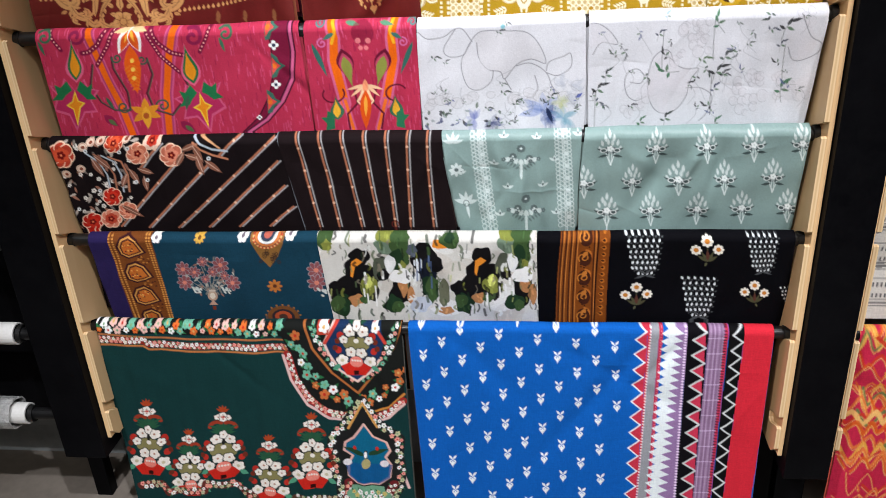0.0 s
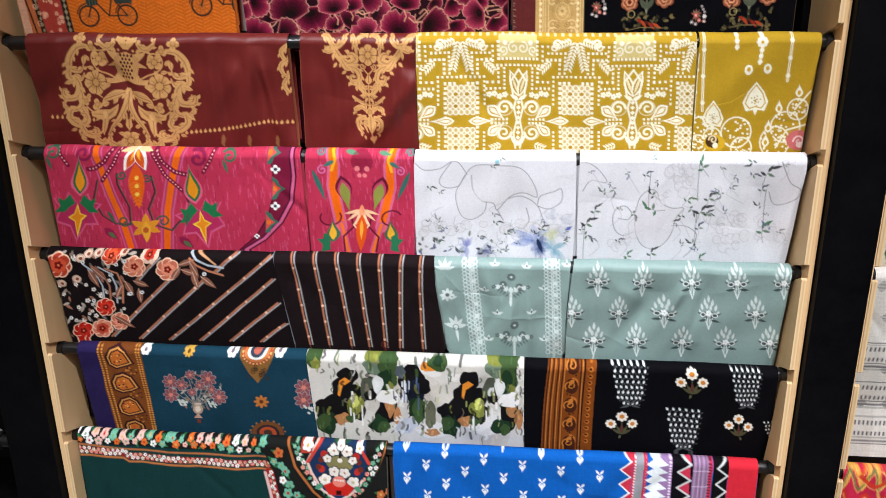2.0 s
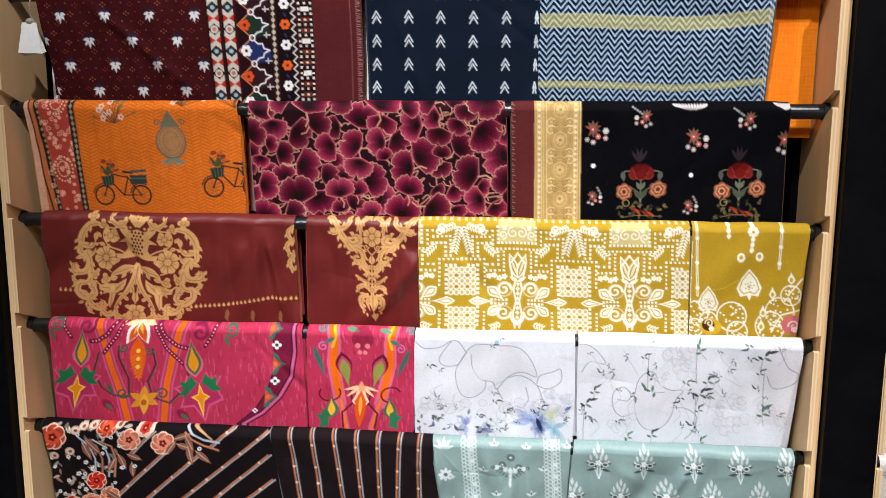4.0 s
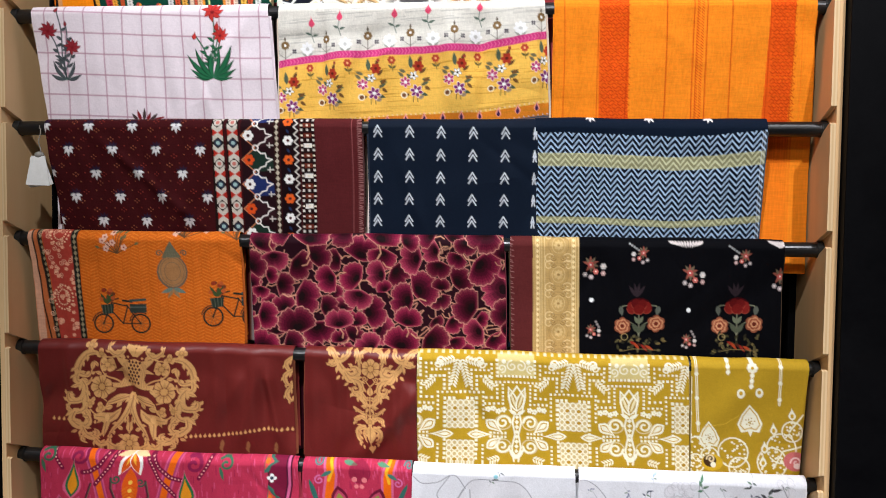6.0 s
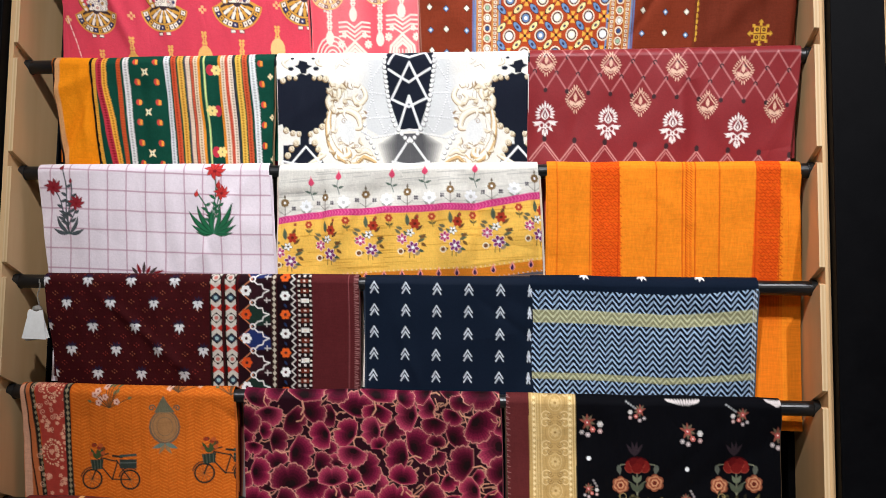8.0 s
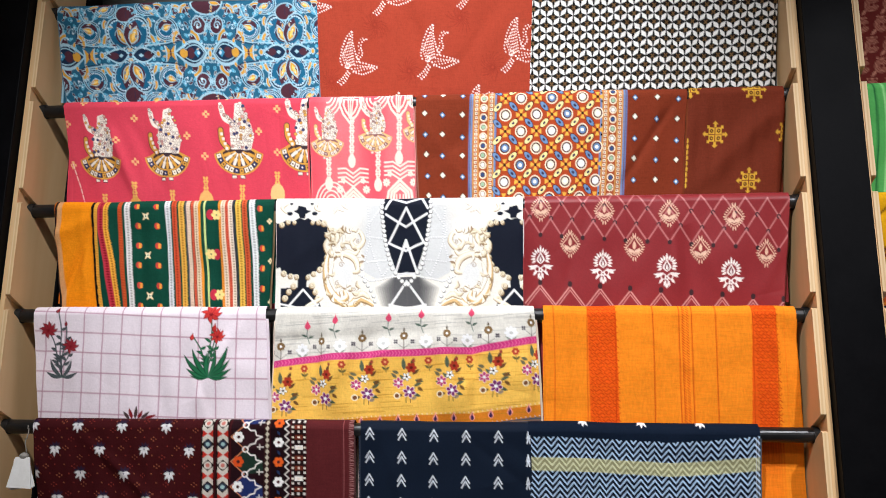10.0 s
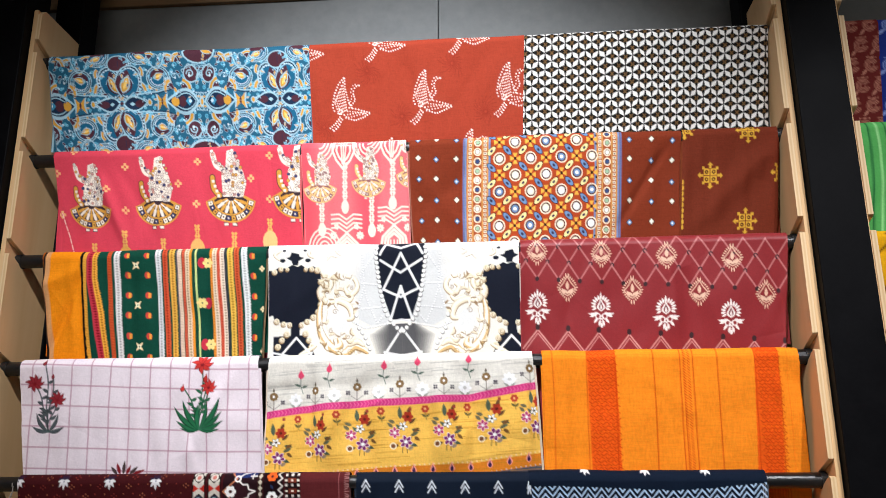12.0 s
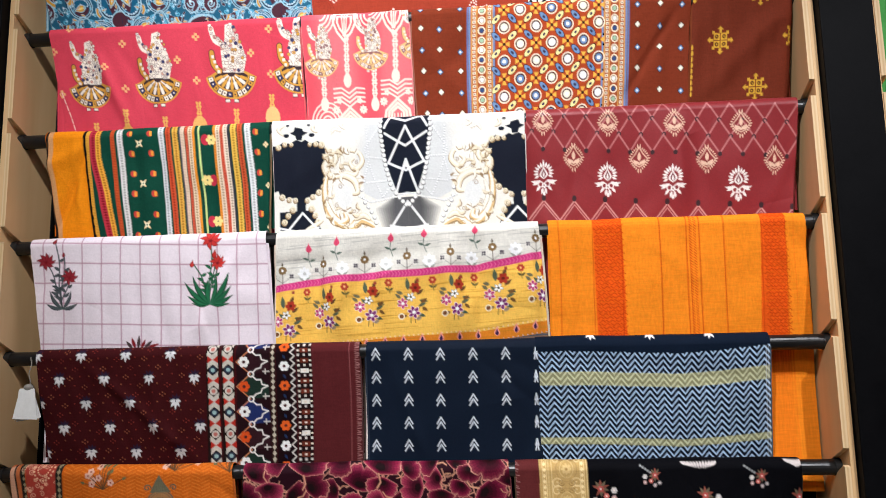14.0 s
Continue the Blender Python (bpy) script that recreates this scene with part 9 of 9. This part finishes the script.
# ---- prints of the neighbouring rack ----
def draw_marble(p):
    rng = random.Random(41)
    cols = (rgb(222, 96, 34), rgb(206, 40, 70), rgb(226, 166, 70), rgb(96, 130, 76), rgb(216, 60, 40), rgb(236, 186, 110), rgb(230, 120, 60))
    for k in range(90):
        y0, x, pts = -40 + 5.6 * k + rng.uniform(-6, 6), rng.uniform(-30, 0), []
        amp = rng.uniform(10, 26)
        x0, x1 = rng.uniform(-40, 200), rng.uniform(60, 300)
        while x < 440:
            pts.append((x0 + x, y0 + (amp if len(pts) % 2 else -amp) * rng.uniform(0.5, 1.2)))
            x += rng.uniform(10, 26)
            if x > x1 + 120:
                break
        p.line(curve(pts, 3), rng.uniform(2, 9), cols[k % 7], 0.9); p.line(curve([(a, b + 6) for a, b in pts], 3), 1.4, rgb(236, 196, 110), 0.8)


def draw_ikat(p):
    c = rgb(84, 84, 88)
    for y0 in (150, 240, 320):
        for y, h in ((0, 2), (6, 1), (46, 2), (52, 5), (60, 2)):
            p.rect(0, y0 + y, 420, y0 + y + h, c, 0.8)
        for k in range(60):
            p.rect(7 * k, y0 + 10, 7 * k + 2.6, y0 + 20, c); p.rect(7 * k + 2, y0 + 34, 7 * k + 4.6, y0 + 43, c)
    for j, y in enumerate((32, 95, 210, 292)):
        for k in range(10):
            x = 14 + 42 * k + (20 if j % 2 else 0)
            for a in range(-3, 4):
                w = 10 - 2.6 * abs(a)
                p.rect(x - w, y + 3.2 * a - 1.1, x + w, y + 3.2 * a + 1.1, rgb(120, 120, 122), 0.8)


def draw_redfloral(p):
    p.rect(0, 118, 400, 124, rgb(60, 50, 40)); p.rect(0, 124, 400, 134, rgb(214, 186, 110)); p.rect(0, 134, 400, 210, rgb(226, 214, 196))
    rng = random.Random(43)
    for k in range(160):
        x, y = rng.uniform(0, 400), rng.uniform(136, 208)
        p.leaf(x, y, rng.uniform(8, 18), 6, rng.uniform(0, 360), (rgb(60, 120, 50), rgb(226, 140, 30), rgb(40, 44, 40), rgb(200, 50, 30))[k % 4])
    for k in range(30):
        p.flower(rng.uniform(0, 400), rng.uniform(10, 115), rng.uniform(8, 16), 6, rgb(220, 70, 40), rgb(120, 16, 16))


def draw_greenlines(p):
    for k in range(30):
        x = 14 * k
        p.line([(x, 0), (x + 4 * math.sin(k), 210)], 2.0 + (k % 3), rgb(36, 110, 60) if k % 2 else rgb(150, 216, 140))


def draw_yellowfl(p):
    rng = random.Random(45)
    for k in range(26):
        x, y = rng.uniform(0, 420), rng.uniform(0, 210)
        p.line(curve([(x, y), (x + rng.uniform(-40, 40), y + 30), (x + rng.uniform(-60, 60), y + 60)]), 2.2, rgb(90, 50, 30))
        for a in range(5):
            p.leaf(x, y, 17, 7, 72 * a + k * 9, (rgb(186, 80, 36), rgb(120, 56, 30))[k % 2]); p.leaf(x + 6, y + 22, 14, 5, 60 * a, rgb(110, 100, 40))


def paisleys(ground_line):
    def paint(p):
        for r in range(6):
            for k in range(11):
                x, y = 20 + 40 * k + (20 if r % 2 else 0), 16 + 36 * r
                for s in (1.0, 0.7, 0.4):
                    p.ring(x, y, 14 * s, 11 * s, 1.8, ground_line, 20, 330)
                p.leaf(x - 10, y + 8, 16, 6, 140, ground_line, 0.8); p.dots(x - 12, y - 14, x + 12, y - 14, 6, 1.4, ground_line)
    return paint



# ---- fabrics on the main rack, from the lowest rail up ----
fabric("dark green cotton with a bright floral mughal border", 1, (-0.737, -0.088), (-0.76, -0.093), draw_green, (540, 330), (24, 62, 62), COTTON, 11, fall=0.5, length=0.53, step=0.0018, folds=0.006)
fabric("bright blue cotton with white sprigs and zigzag border", 1, (-0.074, 0.634), (-0.064, 0.642), draw_blue, (650, 330), (18, 98, 190), COTTON, 16, fall=0.5, length=0.53, step=0.0018, folds=0.006)
fabric("teal cotton with tree motifs and rust paisley border", 2, (-0.705, -0.238), (-0.715, -0.236), draw_teal, (403, 158), (28, 68, 88), COTTON, 21)
fabric("white fabric with green and black painterly blotches", 2, (-0.238, 0.183), (-0.236, 0.187), draw_abstract, (385, 158), (206, 204, 198), LAWN, 26)
fabric("black fabric with flower sprigs and rust paisley border", 2, (0.185, 0.647), (0.187, 0.66), draw_black, (452, 160), (14, 14, 20), COTTON, 31)
fabric("black fabric with embroidered red flowers and diagonal stripes", 3, (-0.733, -0.289), (-0.737, -0.271), draw_floral, (401, 175), (30, 22, 24), COTTON, 36)
fabric("dark brown fabric with narrow embroidered vertical stripes", 3, (-0.289, 0.014), (-0.274, 0.029), draw_stripe, (287, 175), (36, 26, 28), COTTON, 41, shift=0.0015)
fabric("sage green satin with white lace borders and medallions", 3, (0.014, 0.262), (0.036, 0.256), draw_sagea, (245, 178), (132, 156, 152), SATIN, 46, folds=0.008)
fabric("sage green satin with rows of white flower motifs", 3, (0.268, 0.646), (0.262, 0.65), draw_sageb, (398, 180), (132, 156, 152), SATIN, 51, folds=0.008, shift=0.0015)
fabric("raspberry pink fabric with green and orange paisley blooms", 4, (-0.704, -0.223), (-0.727, -0.228), draw_pinka, (460, 195), (190, 52, 82), LAWN, 56)
fabric("raspberry pink fabric with mirrored orange paisley ornament", 4, (-0.213, -0.019), (-0.225, -0.026), draw_pinkb, (195, 198), (190, 52, 82), LAWN, 61)
fabric("white lawn with grey outlined flowers and blue blooms", 4, (-0.017, 0.263), (-0.023, 0.267), draw_whitea, (295, 205), (212, 212, 217), LAWN, 66)
fabric("white lawn with fine grey blossoms and green leaves", 4, (0.27, 0.647), (0.275, 0.646), draw_whiteb, (417, 207), (212, 212, 217), LAWN, 71, shift=0.0015)
fabric("maroon satin with a large gold damask medallion", 5, (-0.705, -0.231), (-0.724, -0.238), draw_maroona, (455, 195), (116, 38, 35), SATIN, 76, folds=0.010)
fabric("maroon satin with a gold pointed damask pendant", 5, (-0.21, -0.011), (-0.222, -0.014), draw_maroonb, (200, 198), (116, 38, 35), SATIN, 81, folds=0.010)
fabric("mustard yellow fabric with white geometric damask lines", 5, (-0.011, 0.449), (-0.014, 0.463), draw_must, (485, 200), (180, 144, 36), LAWN, 86)
fabric("mustard yellow fabric with white and pink paisley drops", 5, (0.453, 0.645), (0.465, 0.648), draw_mustb, (212, 205), (180, 144, 36), LAWN, 91)
fabric("orange textured fabric with bicycle and flower basket motifs", 6, (-0.724, -0.33), (-0.729, -0.333), draw_bike, (378, 203), (204, 98, 26), SLUB, 96)
fabric("burgundy fabric covered with magenta ginkgo leaves and gold outlines", 6, (-0.31, 0.135), (-0.315, 0.141), draw_ginko, (452, 203), (48, 12, 26), LAWN, 101)
fabric("black fabric with gold brocade band and red bouquets", 6, (0.146, 0.599), (0.151, 0.609), draw_navygold, (489, 208), (12, 13, 19), COTTON, 106)
fabric("dark maroon fabric with white sprigs and folk border", 7, (-0.689, -0.112), (-0.675, -0.114), draw_dots, (565, 203), (72, 21, 24), COTTON, 111)
fabric("navy fabric with columns of small white chevrons", 7, (-0.1, 0.19), (-0.102, 0.194), draw_chev, (300, 208), (20, 33, 52), LAWN, 116)
fabric("navy fabric with blue and cream herringbone panel", 7, (0.186, 0.566), (0.191, 0.567), draw_herr, (412, 212), (20, 33, 52), COTTON, 121, shift=0.0015)
fabric("white fabric with pink checks and red lily sprays", 8, (-0.711, -0.278), (-0.703, -0.273), draw_grid, (420, 203), (226, 214, 220), LAWN, 126)
fabric("white and yellow fabric with flower rows and pink band", 8, (-0.258, 0.198), (-0.268, 0.21), draw_yellow, (470, 208), (216, 212, 202), COTTON, 131, folds=0.010)
fabric("bright orange cotton with red woven pattern stripes", 8, (0.214, 0.639), (0.217, 0.649), draw_orange, (465, 220), (246, 134, 32), SLUB, 136, length=0.46)
fabric("green fabric with multicoloured woven stripes and orange edge", 9, (-0.695, -0.273), (-0.685, -0.284), draw_greenst, (387, 188), (20, 74, 58), COTTON, 141, folds=0.008)
fabric("white fabric with navy panels and cream baroque scrolls", 9, (-0.27, 0.182), (-0.273, 0.181), draw_baroque, (435, 190), (230, 226, 216), LAWN, 146)
fabric("wine red satin with cream lattice and flower drops", 9, (0.185, 0.645), (0.182, 0.633), draw_red, (470, 195), (150, 48, 52), SATIN, 151)
fabric("coral red fabric with gold and white bell-shaped motifs", 10, (-0.701, -0.22), (-0.676, -0.217), draw_doll, (438, 182), (214, 68, 86), LAWN, 156)
fabric("coral pink fabric with cream mehndi style ornaments", 10, (-0.218, -0.021), (-0.21, -0.017), draw_pinkwh, (185, 182), (222, 110, 116), LAWN, 161)
fabric("rust brown fabric with blue and orange mirror-work print", 10, (-0.014, 0.481), (-0.009, 0.47), draw_mirror, (483, 186), (134, 56, 34), COTTON, 166)
fabric("rust brown fabric with scattered gold square motifs", 10, (0.483, 0.65), (0.472, 0.639), draw_brownb, (168, 190), (122, 52, 34), COTTON, 171)
fabric("blue batik paisley print fabric with yellow leaves", 11, (-0.736, -0.211), (-0.714, -0.207), draw_bluep, (458, 175), (38, 98, 126), LAWN, 176)
fabric("rust red fabric with white beaded crane motifs", 11, (-0.211, 0.204), (-0.204, 0.196), draw_rust, (379, 178), (168, 66, 46), COTTON, 181)
fabric("black and white fabric with four-petal geometric flowers", 11, (0.204, 0.656), (0.196, 0.647), draw_bw, (431, 180), (26, 24, 24), LAWN, 186)


# ---- fabrics on the neighbouring rack ----
fabric("pink and orange marbled zigzag cotton hanging low", 1, (0.790, 1.30), (0.786, 1.30), draw_marble, (430, 430), (206, 44, 76), COTTON, 301, fall=0.5, length=0.53, step=0.0024, folds=0.008)
fabric("white fabric with grey woven motif bands", 3, (0.788, 1.25), (0.788, 1.25), draw_ikat, (420, 390), (222, 220, 214), COTTON, 305, fall=0.39, length=0.41, step=0.0022)
fabric("red floral fabric with a leafy border", 4, (0.788, 1.22), (0.788, 1.22), draw_redfloral, (400, 200), (196, 30, 30), LAWN, 309, step=0.0024)
fabric("blue fabric with pale paisley rings", 8, (0.790, 1.25), (0.790, 1.25), paisleys(rgb(150, 170, 214)), (430, 200), (36, 66, 150), LAWN, 313, step=0.0024)
fabric("golden yellow fabric with brown flowers", 9, (0.790, 1.27), (0.790, 1.27), draw_yellowfl, (430, 200), (222, 164, 24), COTTON, 317, step=0.0024, folds=0.007)
fabric("bright green fabric with dark pleated stripes", 10, (0.788, 1.20), (0.788, 1.20), draw_greenlines, (400, 200), (86, 172, 90), LAWN, 321, step=0.0024, folds=0.009)
fabric("maroon fabric with beige paisley rings", 11, (0.788, 0.852), (0.788, 0.852), paisleys(rgb(190, 130, 110)), (80, 200), (112, 38, 34), LAWN, 325, step=0.0024)
fabric("royal blue fabric with pale paisley rings", 11, (0.853, 1.30), (0.853, 1.30), paisleys(rgb(140, 160, 214)), (420, 200), (30, 52, 140), LAWN, 329, step=0.0024)


# ---- rolls on pegs, beyond the left post ----
def fabric_roll(x0, x1, y, z, r, wrap):
    o = tagged(empty("fabric_roll", (x0 + x1) / 2, y, z), "white paper-cored roll pushed onto a black peg" if not wrap else "white roll in crinkled clear wrap on a black peg", "fabric roll", "rolls on pegs")
    w = (x1 - x0) / 2
    part("core", tube(-w, w, 0, 0, r, 0.004), PAPER, o, smooth=False)
    if wrap:
        bm = tube(-w, w - 0.03, 0, 0, r + 0.012, 0.003, 32)
        for v in bm.verts:
            v.co += Vector((0, noise.noise(v.co * 60), noise.noise(v.co * 55 + Vector((9, 0, 0))))) * 0.005
        part("wrap", bm, FILM, o, "crinkled clear plastic wrap")
    part("peg", tube(-w - 0.01, w + 0.09, 0, 0, 0.0135, 0.003), TUBE, o)
    part("peg_collar", tube(w + 0.002, w + 0.012, 0, 0, 0.019, 0.018), PLASTIC, o)
    return o


fabric_roll(-1.45, -0.912, -0.02, 0.555, 0.024, False)
fabric_roll(-1.45, -0.945, -0.02, 0.346, 0.024, True)
fabric_roll(-1.45, -0.925, -0.02, 0.766, 0.023, False)


# ---- price tag on a string, at the seventh rail ----
tag = tagged(empty("price_tag", -0.690, -0.024, rail_z(7) - 0.04), "blank white card tags hanging by a string from the rail", "price tag")
for k, (dx, a) in enumerate(((-0.010, -9), (-0.005, -4), (0.0, 2))):
    bm = bmesh.new()
    pts = [(-0.013, -0.012), (0.013, -0.012), (0.0225, -0.064), (-0.0225, -0.064)]
    f = bm.faces.new([bm.verts.new((x + dx, -0.004 * k, z)) for x, z in pts])
    r = bmesh.ops.extrude_face_region(bm, geom=[f])
    bmesh.ops.translate(bm, verts=[v for v in r["geom"] if isinstance(v, bmesh.types.BMVert)], vec=(0, -0.0012, 0))
    bmesh.ops.rotate(bm, verts=bm.verts[:], cent=(0, 0, 0), matrix=Matrix.Rotation(radians(a), 3, "Y"))
    bmesh.ops.recalc_face_normals(bm, faces=bm.faces[:])
    part("card", bm, PAPER, tag)
bm = bmesh.new()
for k in range(10):
    a, b = 0.042 - 0.0055 * k, 0.042 - 0.0055 * (k + 1)
    q = bmesh.ops.create_cone(bm, segments=6, radius1=0.0009, radius2=0.0009, depth=0.0062, cap_ends=True)
    bmesh.ops.translate(bm, verts=q["verts"], vec=(0.002 * math.sin(k), -0.004, (a + b) / 2))
part("string", bm, STRING, tag)
q = bmesh.new()
bmesh.ops.create_uvsphere(q, u_segments=10, v_segments=6, radius=0.006, matrix=Matrix.Translation((0.0, -0.006, -0.010)))
for v in q.verts:
    v.co.x *= 1.5
part("knot", q, STRING, tag, "knotted string ends")
